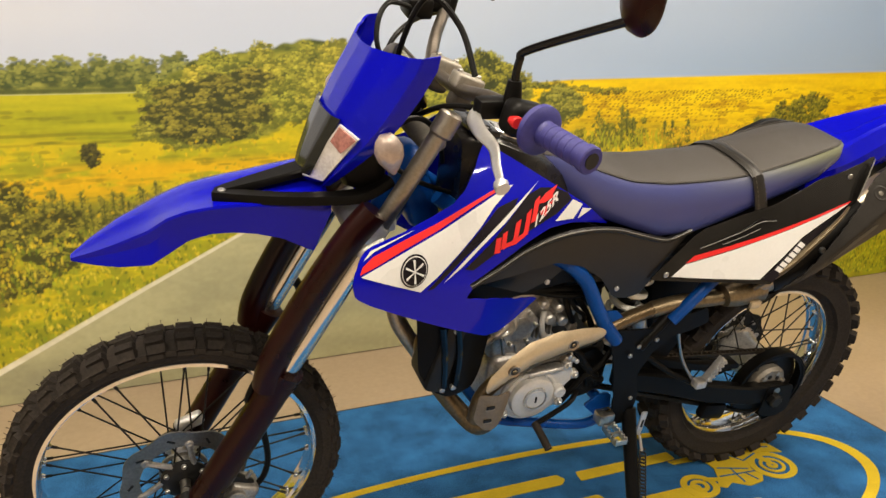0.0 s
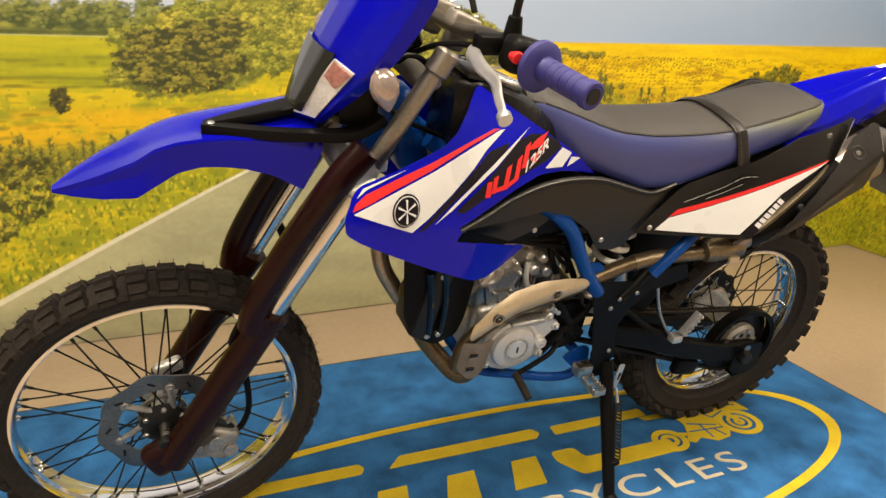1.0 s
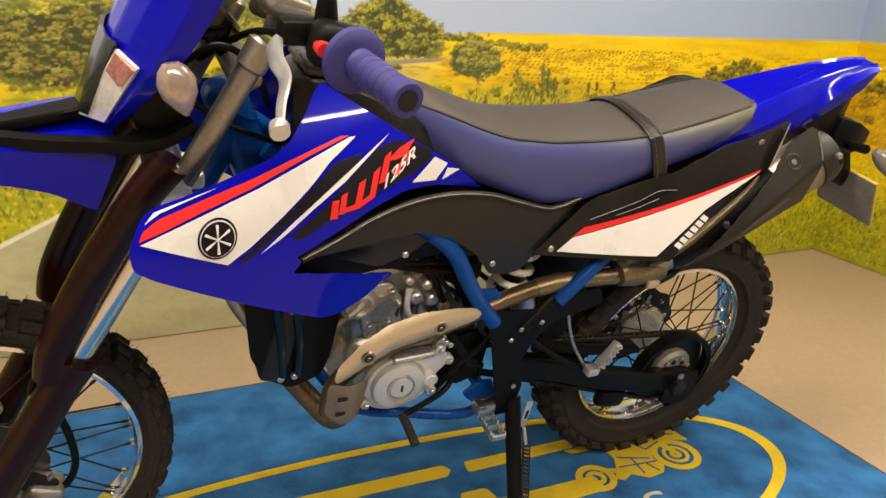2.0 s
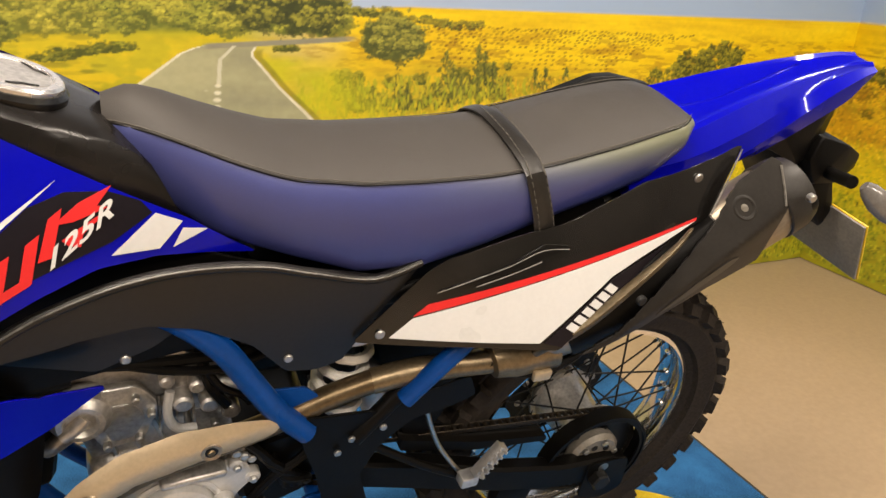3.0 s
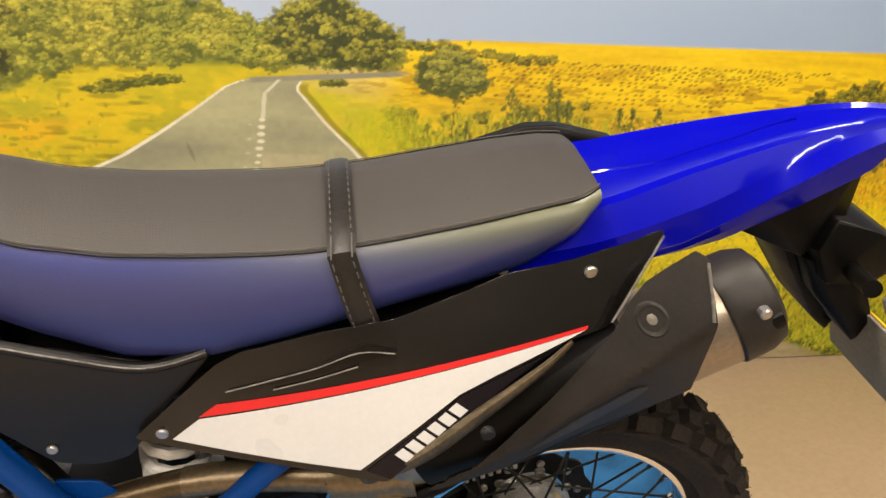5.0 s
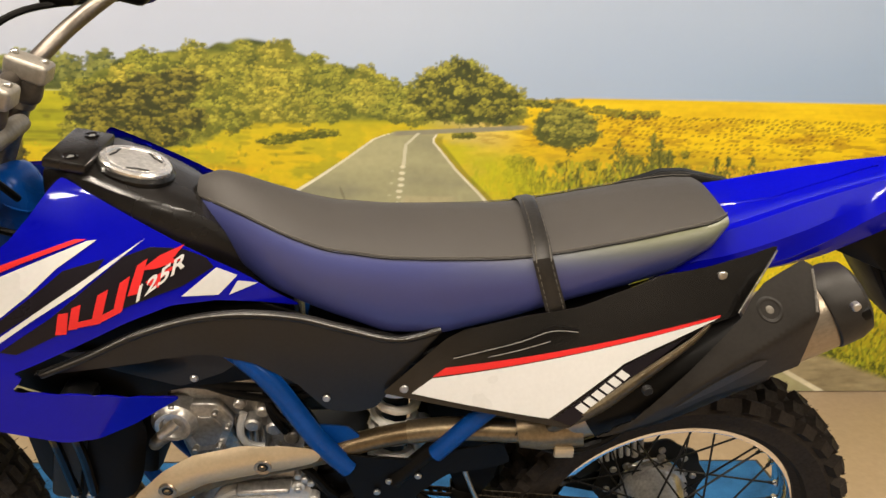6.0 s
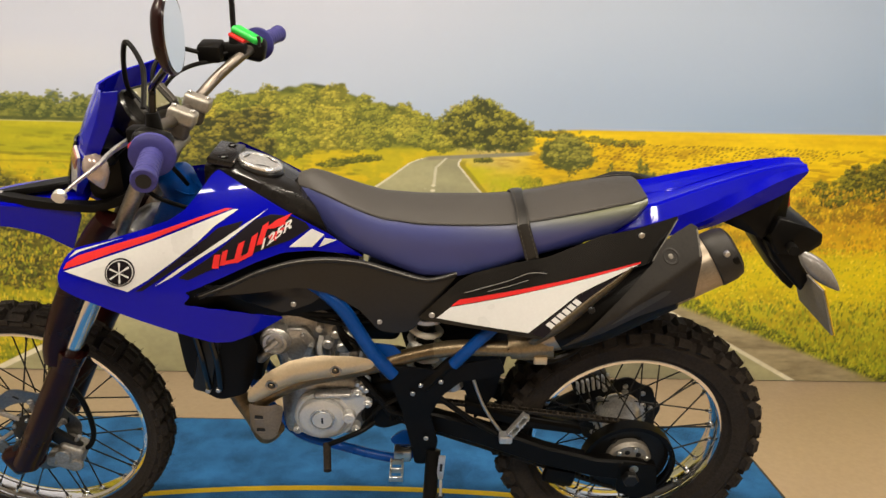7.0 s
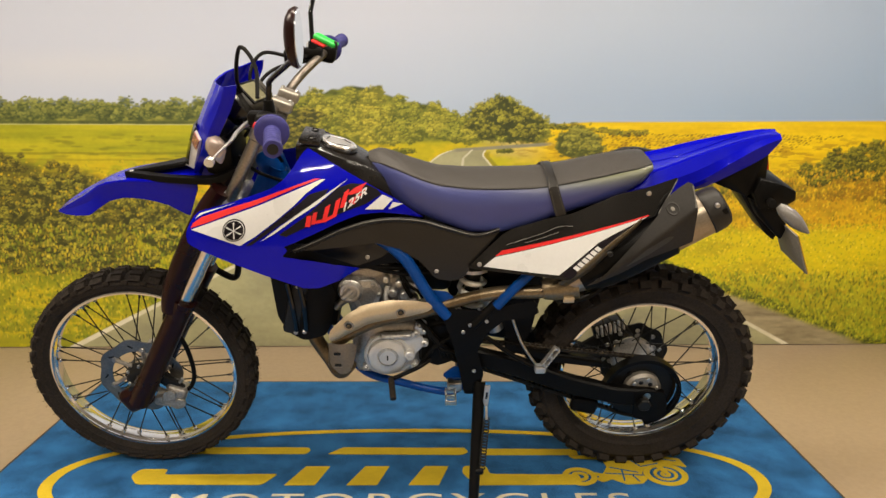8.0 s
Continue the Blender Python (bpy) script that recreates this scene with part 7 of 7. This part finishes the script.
part("inner_mudguard", panel(B(), [(1.30, 0.70), (1.44, 0.72), (1.46, 0.66), (1.43, 0.50), (1.385, 0.42), (1.36, 0.50)], lambda x, z: -0.075, 0.15, 0.008, 0.05, 0.01), M_BLACK, bike)
part("intake_duct", rbox(B(), (1.150, 0.005, 0.672), (0.115, 0.11, 0.11), 0.02, None, 3), M_DARK, bike, "black intake duct")
part("battery_tray", rbox(B(), (1.345, 0.03, 0.640), (0.11, 0.10, 0.13), 0.02, None, 2), M_BLACK, bike)
part("cover_backing", panel(B(), [(0.705, 0.735), (0.730, 0.850), (0.82, 0.880), (0.98, 0.905), (1.14, 0.850), (1.12, 0.745), (1.00, 0.725), (0.90, 0.705), (0.78, 0.700)], lambda x, z: -0.112 + 0.10 * max(0, 0.80 - z), 0.006, 0.004, 0.05, 0.01), M_BLACK, bike, "black plastic panel behind the side cover")
part("frame_gusset", panel(B(), [(1.150, 0.660), (1.165, 0.630), (1.198, 0.596), (1.232, 0.616), (1.195, 0.655)], lambda x, z: -0.122, 0.006, 0.003, 0.05, 0.006), M_FRAME, bike, "blue painted frame gusset")
part("crossmember", rod(B(), (1.235, -0.09, 0.37), (1.235, 0.09, 0.37), 0.013, 18), M_FRAME, bike, "blue painted crossmember")
part("lower_bracket", panel(B(), [(1.185, 0.375), (1.215, 0.400), (1.25, 0.40), (1.258, 0.35), (1.225, 0.335)], lambda x, z: -0.10, 0.010, 0.004, 0.05, 0.006), M_FRAME, bike, "blue painted peg bracket")

# ---- engine ----
part("crankcase", rbox(B(), (1.03, 0.0, 0.455), (0.20, 0.165, 0.18), 0.03, None, 3), M_ALLOY_DULL, bike, "dull cast alloy crankcase")
part("gearbox_case", rbox(B(), (1.165, -0.005, 0.47), (0.13, 0.15, 0.15), 0.03, None, 3), M_DARK, bike, "black gearbox casing")
for k in range(4):
    part("case_hose", tube(B(), [(1.10 + 0.02 * k, -0.085, 0.565 - 0.02 * k), (1.135 + 0.015 * k, -0.10, 0.54 - 0.025 * k), (1.165 + 0.015 * k, -0.098, 0.49 - 0.012 * k), (1.185 + 0.01 * k, -0.085, 0.43)], 0.0075, 8), M_BLACK, bike)
GEN = [(0.962, 0.440), (0.972, 0.476), (0.990, 0.502), (1.040, 0.510), (1.098, 0.512), (1.118, 0.506), (1.134, 0.490), (1.130, 0.472), (1.112, 0.455), (1.104, 0.434), (1.094, 0.406), (1.064, 0.386), (1.020, 0.378), (0.980, 0.394)]
cov = part("generator_cover", panel(B(), GEN, lambda x, z: -0.100, 0.030, 0.006, 0.02, 0.014), M_COVER, bike, "smooth silver generator cover")
part("cover_dome", lathe(B(), [(1e-4, -0.117), (0.030, -0.117), (0.046, -0.1165), (0.052, -0.113), (0.054, -0.100), (1e-4, -0.098)], (1.030, 0, 0.446), 44), M_COVER, cov, "round domed casting")
part("cover_step", lathe(B(), [(0.056, -0.1035), (0.060, -0.1040), (0.064, -0.1015), (0.064, -0.098), (0.056, -0.098)], (1.030, 0, 0.446), 44), M_COVER, cov)
part("cover_ring", lathe(B(), [(0.0255, -0.1215), (0.0285, -0.1215), (0.0295, -0.116), (0.0245, -0.116)], (1.032, 0, 0.449), 36), M_CASE, cov, "machined ring")
part("inspection_cap", disc(B(), (1.032, -0.1175, 0.449), 0.0235, 0.007, 32), M_COVER, cov)
part("cap_slot", rbox(B(), (1.032, -0.1215, 0.449), (0.004, 0.002, 0.015), 0), M_DARK, cov)
part("timing_plug", disc(B(), (1.093, -0.110, 0.453), 0.0145, 0.022, 26, "y", 0.003), M_COVER, cov, "round timing plug")
part("timing_slot", rbox(B(), (1.093, -0.1215, 0.453), (0.010, 0.002, 0.0025), 0), M_CASE, cov)
part("cover_ledge", rbox(B(), (1.056, -0.097, 0.508), (0.085, 0.026, 0.012), 0.005, Matrix.Rotation(radians(-3), 3, "Y"), 3), M_CASE, cov, "cast ledge along the cover")
for x, z in ((0.970, 0.404), (1.112, 0.511), (1.134, 0.482), (1.106, 0.410)):
    lug = part("cover_lug", disc(B(), (x, -0.092, z), 0.0105, 0.022, 16, "y", 0.002), M_COVER, cov)
    part("cover_bolt", disc(B(), (x, -0.105, z), 0.0058, 0.008, 6), M_SCREW, cov)
part("stator_boss", rbox(B(), (1.122, -0.080, 0.524), (0.030, 0.030, 0.040), 0.008, Matrix.Rotation(radians(25), 3, "Y"), 3), M_CASE, cov, "cast cable outlet")
for k in range(3):
    part("boss_rib", disc(B(), (1.112 + 0.010 * k, -0.098, 0.536 - 0.008 * k), 0.006, 0.012, 12), M_CASE, cov)
bm = B()
lean = Matrix.Rotation(radians(-14), 3, "Y")
rbox(bm, (0.99, 0, 0.585), (0.130, 0.125, 0.11), 0.014, lean, 3)
cyl = part("cylinder", bm, M_ALLOY_DULL, bike, "ribbed cast alloy cylinder")
for k in range(3):
    part("casting_rib", rbox(B(), (0.955 + 0.03 * k, -0.064, 0.59), (0.006, 0.012, 0.10), 0.002, lean), M_ALLOY_DULL, cyl)
bm = rbox(B(), (0.985, 0, 0.668), (0.155, 0.145, 0.095), 0.018, lean, 3)
head = part("cylinder_head", bm, M_ALLOY_DULL, bike, "cast alloy cylinder head")


def head_bit(name, bm, material=M_ALLOY_DULL, label=""):
    part(name, bm, material, head, label)


head_bit("cam_plate", panel(B(), [(0.950, 0.672), (0.999, 0.672), (1.021, 0.640), (1.000, 0.590), (0.956, 0.584), (0.940, 0.623)], lambda x, z: -0.094, 0.020, 0.003, 0.05, 0.008), M_CASE, "six-sided cast cam chain plate")
head_bit("plate_boss", panel(B(), [(0.962, 0.655), (0.992, 0.654), (1.006, 0.632), (0.990, 0.602), (0.966, 0.600), (0.956, 0.624)], lambda x, z: -0.099, 0.008, 0.002, 0.05, 0.006), M_ALLOY_DULL)
head_bit("pump_cover", lathe(B(), [(1e-4, -0.104), (0.016, -0.104), (0.020, -0.110), (0.026, -0.110), (0.030, -0.104), (0.034, -0.100), (0.034, -0.070), (1e-4, -0.070)], (0.936, 0, 0.648), 32), M_CASE, "round cast water pump cover")
head_bit("pump_outlet", tube(B(), [(0.940, -0.102, 0.652), (0.928, -0.108, 0.642), (0.916, -0.108, 0.632)], (0.009, 0.008), 14), M_CASE, "stubby water outlet")
head_bit("pump_elbow", tube(B(), [(0.925, -0.085, 0.618), (0.905, -0.088, 0.605), (0.895, -0.080, 0.590)], 0.012, 12))
head_bit("intake_boss", rbox(B(), (1.072, -0.050, 0.640), (0.075, 0.05, 0.085), 0.014, None, 3))
for x, z, r, h, m in ((1.066, 0.664, 0.010, 0.036, M_CASE), (1.049, 0.638, 0.012, 0.036, M_CASE), (1.080, 0.630, 0.012, 0.036, M_CASE), (1.106, 0.612, 0.012, 0.036, M_ALLOY_DULL), (1.032, 0.676, 0.009, 0.030, M_CASE), (1.098, 0.648, 0.010, 0.030, M_CASE)):
    head_bit("boss", disc(B(), (x, -0.080, z), r, h, 18, "y", 0.003), m)
head_bit("rocker_cover", rbox(B(), (1.030, -0.062, 0.702), (0.09, 0.03, 0.030), 0.010, Matrix.Rotation(radians(12), 3, "Y"), 2))
head_bit("oil_pipe", tube(B(), [(1.035, -0.085, 0.655), (1.030, -0.095, 0.625), (1.040, -0.095, 0.600), (1.062, -0.090, 0.590)], 0.006, 10), M_COVER)
head_bit("oil_pipe", tube(B(), [(1.085, -0.085, 0.664), (1.112, -0.092, 0.655), (1.128, -0.090, 0.630)], 0.006, 10), M_COVER)
head_bit("sensor_lead", tube(B(), [(0.985, -0.098, 0.720), (1.04, -0.112, 0.712), (1.10, -0.112, 0.704), (1.15, -0.10, 0.708)], 0.0055, 8), M_BLACK, "black cable across the head")
head_bit("sensor_lead", tube(B(), [(1.075, -0.105, 0.700), (1.092, -0.110, 0.672), (1.118, -0.108, 0.650), (1.128, -0.10, 0.628)], 0.005, 8), M_BLACK)
for q in range(5):
    head_bit("casting_rib", rbox(B(), (1.022 + 0.010 * q, -0.074, 0.610 - 0.003 * q), (0.0035, 0.02, 0.045), 0.0012))
for x, z in ((0.950, 0.664), (0.996, 0.664), (1.012, 0.636), (0.996, 0.598), (0.960, 0.593), (0.946, 0.626), (0.936, 0.678), (0.912, 0.664), (1.085, 0.600)):
    part("head_bolt", disc(B(), (x, -0.098, z), 0.0052, 0.012, 8), M_SCREW, head)
part("throttle_body", rod(B(), (1.06, -0.02, 0.70), (1.17, -0.02, 0.725), 0.03, 18), M_DARK, bike)
part("sprocket_cover", panel(B(), [(1.13, 0.52), (1.19, 0.535), (1.225, 0.50), (1.22, 0.42), (1.17, 0.40), (1.125, 0.42)], lambda x, z: -0.088, 0.03, 0.006, 0.05, 0.012), M_BLACK, bike, "black front sprocket cover")
for pts in ([(1.12, -0.09, 0.40), (1.16, -0.10, 0.47), (1.20, -0.10, 0.50), (1.23, -0.09, 0.53)], [(1.02, -0.06, 0.72), (1.10, -0.08, 0.69), (1.15, -0.09, 0.62), (1.17, -0.10, 0.56)], [(0.90, -0.08, 0.72), (1.0, -0.10, 0.72), (1.10, -0.10, 0.715), (1.17, -0.08, 0.70)], [(1.07, -0.08, 0.72), (1.08, -0.10, 0.67), (1.10, -0.10, 0.63)]):
    part("engine_hose", tube(B(), pts, 0.007, 8), M_BLACK, bike)
# radiator on the near side with its guard
bm = rbox(B(), (0.800, -0.100, 0.640), (0.045, 0.10, 0.20), 0.012, Matrix.Rotation(radians(14), 3, "Y"), 2)
rad = part("radiator", bm, M_DARK, bike, "black radiator")
part("radiator_duct", rbox(B(), (0.885, -0.025, 0.625), (0.055, 0.13, 0.19), 0.015, Matrix.Rotation(radians(10), 3, "Y"), 2), M_BLACK, rad)
RG_ = [(0.732, 0.735), (0.880, 0.715), (0.900, 0.645), (0.884, 0.560), (0.868, 0.528), (0.812, 0.520), (0.770, 0.545), (0.745, 0.590)]
part("radiator_guard", panel(B(), RG_, lambda x, z: -0.142 + 3 * (x - 0.80) ** 2, 0.010, 0.008, 0.03, 0.010), M_BLACK, rad, "black plastic radiator guard")
for k in range(2):
    part("guard_rib", tube(B(), [(0.780 + 0.03 * k, -0.149, 0.70), (0.790 + 0.03 * k, -0.150, 0.63), (0.795 + 0.025 * k, -0.147, 0.555)], 0.007, 8), M_BLACK_GLOSS, rad)
for x, z in ((0.808, 0.688), (0.815, 0.552), (0.792, 0.550)):
    part("guard_bolt", disc(B(), (x, -0.148, z), 0.0060, 0.010, 10), M_SCREW, rad)
part("coolant_hose", tube(B(), [(0.83, -0.07, 0.72), (0.88, -0.085, 0.70), (0.93, -0.08, 0.70)], 0.013, 12), M_BLACK, bike)
part("far_radiator_hose", tube(B(), [(0.735, 0.02, 0.69), (0.745, 0.0, 0.62), (0.80, -0.02, 0.53)], 0.018, 14), M_TITAN, bike)

# ---- swingarm, chain, rear brake ----
for s in (-1, 1):
    bm = B()
    arm = [(1.26, 0.438, 0.052), (1.40, 0.405, 0.060), (1.55, 0.345, 0.058), (1.68, 0.310, 0.056), (1.78, 0.300, 0.062), (1.825, 0.292, 0.050)]
    rings = []
    for x, z, h in arm:
        y = s * (0.100 if x > 1.35 else 0.085)
        rings.append([bm.verts.new((x, y + dy, z + dz * h / 2)) for dy, dz in ((-0.016, -0.8), (-0.010, -1), (0.010, -1), (0.016, -0.8), (0.016, 0.8), (0.010, 1), (-0.010, 1), (-0.016, 0.8))])
    join_rings(bm, rings)
    part("swingarm", bm, M_BLACK, bike, "black box-section swingarm", 20)
    part("axle_plate", panel(B(), [(1.735, 0.330), (1.825, 0.325), (1.835, 0.240), (1.790, 0.222), (1.735, 0.240)], lambda x, z: -0.120, 0.006, 0.003, 0.05, 0.012, mirror=s > 0), M_BLACK, bike)
    part("rear_axle_nut", disc(B(), (1.762, s * 0.128, 0.292), 0.020, 0.020, 6, "y", 0.003), M_DARK, bike, "dark hexagon axle nut")
part("rear_axle", rod(B(), (RW.x, -0.12, RW.z - 0.02), (RW.x, 0.12, RW.z - 0.02), 0.011), M_STEEL, bike)
SPR = Vector((1.760, -0.070, 0.312))
part("sprocket_web", lathe(B(), [(0.040, -0.066), (0.094, -0.066), (0.094, -0.062), (0.040, -0.062)], (SPR.x, 0, SPR.z), 48), M_DARK, rear, "dark sprocket web")
part("hub_drive", disc(B(), (1.764, -0.082, 0.318), 0.054, 0.03, 32, "y", 0.008), M_CLAMP_TOP, rear, "cast sprocket carrier")
for k in range(6):
    a = 0.3 + math.pi * k / 3
    part("carrier_bolt", disc(B(), (1.764 + 0.040 * math.cos(a), -0.099, 0.318 + 0.040 * math.sin(a)), 0.0065, 0.010, 6), M_SCREW, rear)
    part("carrier_pocket", disc(B(), (1.764 + 0.028 * math.cos(a + 0.52), -0.097, 0.318 + 0.028 * math.sin(a + 0.52)), 0.007, 0.003, 12), M_DARK, rear)
# chain run, sprocket, guard
bm = B()
n = 51
rings = [[], [], [], []]
for k in range(n * 4):
    a = 2 * math.pi * k / (n * 4)
    r = 0.098 + 0.006 * (1 if k % 4 in (1, 2) else -0.2)
    for q, (rr, yy) in enumerate(((0.060, -0.003), (r, -0.003), (r, 0.003), (0.060, 0.003))):
        rings[q].append(bm.verts.new(SPR + Vector((rr * math.cos(a), yy, rr * math.sin(a)))))
for a, b in zip(rings, rings[1:] + rings[:1]):
    m = len(a)
    for k in range(m):
        bm.faces.new((a[k], a[(k + 1) % m], b[(k + 1) % m], b[k]))
for k in range(6):
    a = 2 * math.pi * k / 6
    tube(bm, [SPR + Vector((0.03 * math.cos(a), 0, 0.03 * math.sin(a))), SPR + Vector((0.064 * math.cos(a + 0.1), 0, 0.064 * math.sin(a + 0.1)))], 0.009, 8)
part("rear_sprocket", bm, M_DARK, rear, "toothed black rear sprocket")
link = rbox(rbox(B(), (0, -0.006, 0), (0.0155, 0.002, 0.010), 0.001, None, 1), (0, 0.006, 0), (0.0155, 0.002, 0.010), 0.001, None, 1)
rod(link, (-0.004, -0.007, 0), (-0.004, 0.007, 0), 0.0042, 8)
link_mesh = finish(link, "chain_link", M_CHAIN)
FS, fr, rr = Vector((1.185, -0.070, 0.455)), 0.030, 0.101
span = SPR - FS
beta = math.atan2(span.z, span.x)
off = math.asin((rr - fr) / math.hypot(span.x, span.z))
loop = []
for sgn in (1, -1):
    na = beta + sgn * (math.pi / 2 + (off if sgn > 0 else off))
    nv = Vector((math.cos(na), 0, math.sin(na)))
    loop.append((FS + nv * fr, SPR + nv * rr))
path = [loop[0][0].lerp(loop[0][1], t) for t in np.linspace(0, 1, 40)]
a0 = math.atan2((loop[0][1] - SPR).z, (loop[0][1] - SPR).x)
a1 = math.atan2((loop[1][1] - SPR).z, (loop[1][1] - SPR).x)
while a1 > a0:
    a1 -= 2 * math.pi
path += [SPR + rr * Vector((math.cos(a), 0, math.sin(a))) for a in np.linspace(a0, a1, 24)[1:-1]]
path += [loop[1][1].lerp(loop[1][0], t) for t in np.linspace(0, 1, 40)]
chain = None
for k in range(len(path) - 1):
    p, q = path[k], path[k + 1]
    d = q - p
    if chain is None:
        bmc = rod(B(), p, q, 0.003, 6)
        chain = part("drive_chain", bmc, M_CHAIN, bike, "oily steel drive chain")
    ob = new("chain_link", link_mesh)
    ob.parent = chain
    ob.matrix_local = Matrix.Translation((p + q) / 2) @ Matrix.Rotation(-math.atan2(d.z, d.x), 4, "Y")
bm = B()
ring_o = []
for a in np.linspace(radians(-80), radians(175), 30):
    ring_o.append([bm.verts.new(SPR + Vector((r * math.cos(a), y, r * math.sin(a)))) for r, y in ((0.1095, -0.034), (0.114, -0.034), (0.114, -0.004), (0.1095, -0.004))])
join_rings(bm, ring_o)
part("sprocket_guard", bm, M_BLACK, bike, "black chain and sprocket guard")
GP = [SPR + Vector((r * math.cos(a), 0, r * math.sin(a))) for r, a in [(0.113, radians(t)) for t in np.linspace(-80, 175, 22)]] + [SPR + Vector((r * math.cos(a), 0, r * math.sin(a))) for r, a in [(0.102, radians(t)) for t in np.linspace(175, -80, 22)]]
part("guard_face", panel(B(), [(p.x, p.z) for p in GP], lambda x, z: -0.102, 0.004, 0.002, 0.03, 0), M_BLACK, bike)
part("chain_guide", rbox(B(), (1.60, -0.085, 0.262), (0.08, 0.03, 0.05), 0.012, Matrix.Rotation(radians(12), 3, "Y")), M_BLACK, bike)
part("chain_guard", panel(B(), [(1.36, 0.475), (1.50, 0.43), (1.64, 0.405), (1.64, 0.392), (1.50, 0.412), (1.36, 0.452)], lambda x, z: -0.090, 0.04, 0.003, 0.05, 0.004), M_BLACK, bike)
rear_caliper = part("rear_caliper", rbox(B(), (1.690, 0.085, 0.425), (0.095, 0.05, 0.045), 0.012, Matrix.Rotation(radians(-18), 3, "Y"), 3), M_DARK, bike, "dark rear brake caliper with bright fins")
for k in range(7):
    part("caliper_fin", rbox(B(), (1.655 + 0.0125 * k, 0.056, 0.420 + 0.0045 * k), (0.0075, 0.014, 0.034), 0.002, Matrix.Rotation(radians(-10), 3, "Y")), M_COVER, rear_caliper)
for k in range(10):
    a = 0.2 + 2 * math.pi * k / 10
    part("disc_rivet", disc(B(), (RW.x + 0.086 * math.cos(a), 0.066, RW.z + 0.086 * math.sin(a)), 0.007, 0.006, 12), M_CASE, rear)
part("caliper_bracket", rbox(B(), (1.66, 0.088, 0.37), (0.10, 0.02, 0.04), 0.01, Matrix.Rotation(radians(-35), 3, "Y")), M_DARK, bike)
# shock with a pale spring
bm = B()
A0, A1 = Vector((1.266, -0.062, 0.690)), Vector((1.256, -0.040, 0.48))
pts = []
for k in range(6 * 12 + 1):
    t = k / 72
    a = 2 * math.pi * 6 * t
    pts.append(A0.lerp(A1, t) + 0.034 * Vector((math.cos(a), math.sin(a), 0)))
part("shock_spring", tube(bm, pts, 0.0075, 8, 1), M_SHOCK, bike, "pale coil shock spring")
part("shock_body", rod(B(), A0, A1, 0.021, 16), M_DARK, bike)
part("shock_collar", disc(B(), A0 + Vector((0, 0, 0.012)), 0.042, 0.012, 28, "z"), M_ALLOY, bike)
part("shock_reservoir", rod(B(), (1.30, -0.05, 0.60), (1.335, -0.05, 0.50), 0.024, 18), M_ALLOY, bike)

# ---- side stand and gear lever ----
ST, SB = Vector((1.288, -0.125, 0.372)), Vector((1.268, -0.295, 0.082))
part("side_stand", tube(tube(B(), [ST, ST.lerp(SB, 0.6), SB], (0.0175, 0.0140), 16), [SB + Vector((0.0, 0.004, 0.012)), SB - Vector((0.0, 0.012, -0.002))], (0.015, 0.022), 14), M_BLACK, bike, "black steel side stand")
tab = part("stand_tab", rbox(B(), (1.306, -0.160, 0.350), (0.016, 0.006, 0.070), 0.003, Matrix.Rotation(radians(4), 3, "Y")), M_ALLOY, bike, "bare metal stand tab")
part("tab_hole", rbox(B(), (1.306, -0.1635, 0.352), (0.006, 0.002, 0.022), 0.0008, Matrix.Rotation(radians(4), 3, "Y")), M_DARK, tab)
part("tab_rod", rod(B(), (1.306, -0.166, 0.318), (1.306, -0.186, 0.288), 0.0035, 10), M_ALLOY, tab, "thin bare link rod")
bm, pts = B(), []
q0, q1 = Vector((1.306, -0.188, 0.290)), Vector((1.292, -0.252, 0.175))
for k in range(16 * 8 + 1):
    t = k / 128
    a = 2 * math.pi * 16 * t
    pts.append(q0.lerp(q1, t) + 0.0085 * Vector((math.cos(a), math.sin(a) * 0.9, math.sin(a) * 0.3)))
part("stand_spring", tube(bm, pts, 0.0022, 6, 1), M_DARK, bike, "dark coiled return spring")
part("spring_hook", rbox(B(), (1.285, -0.256, 0.166), (0.024, 0.016, 0.016), 0.005), M_BLACK, bike)
part("gear_lever", tube(B(), [(1.150, -0.100, 0.430), (1.122, -0.120, 0.421), (1.080, -0.124, 0.400), (1.041, -0.126, 0.382)], 0.0062, 10), M_BLACK, bike, "black gear shift lever")
part("shift_peg", tube(B(), [(1.040, -0.122, 0.382), (1.044, -0.150, 0.370), (1.048, -0.182, 0.356)], 0.0090, 12), M_RUBBER, bike, "black rubber shift peg")
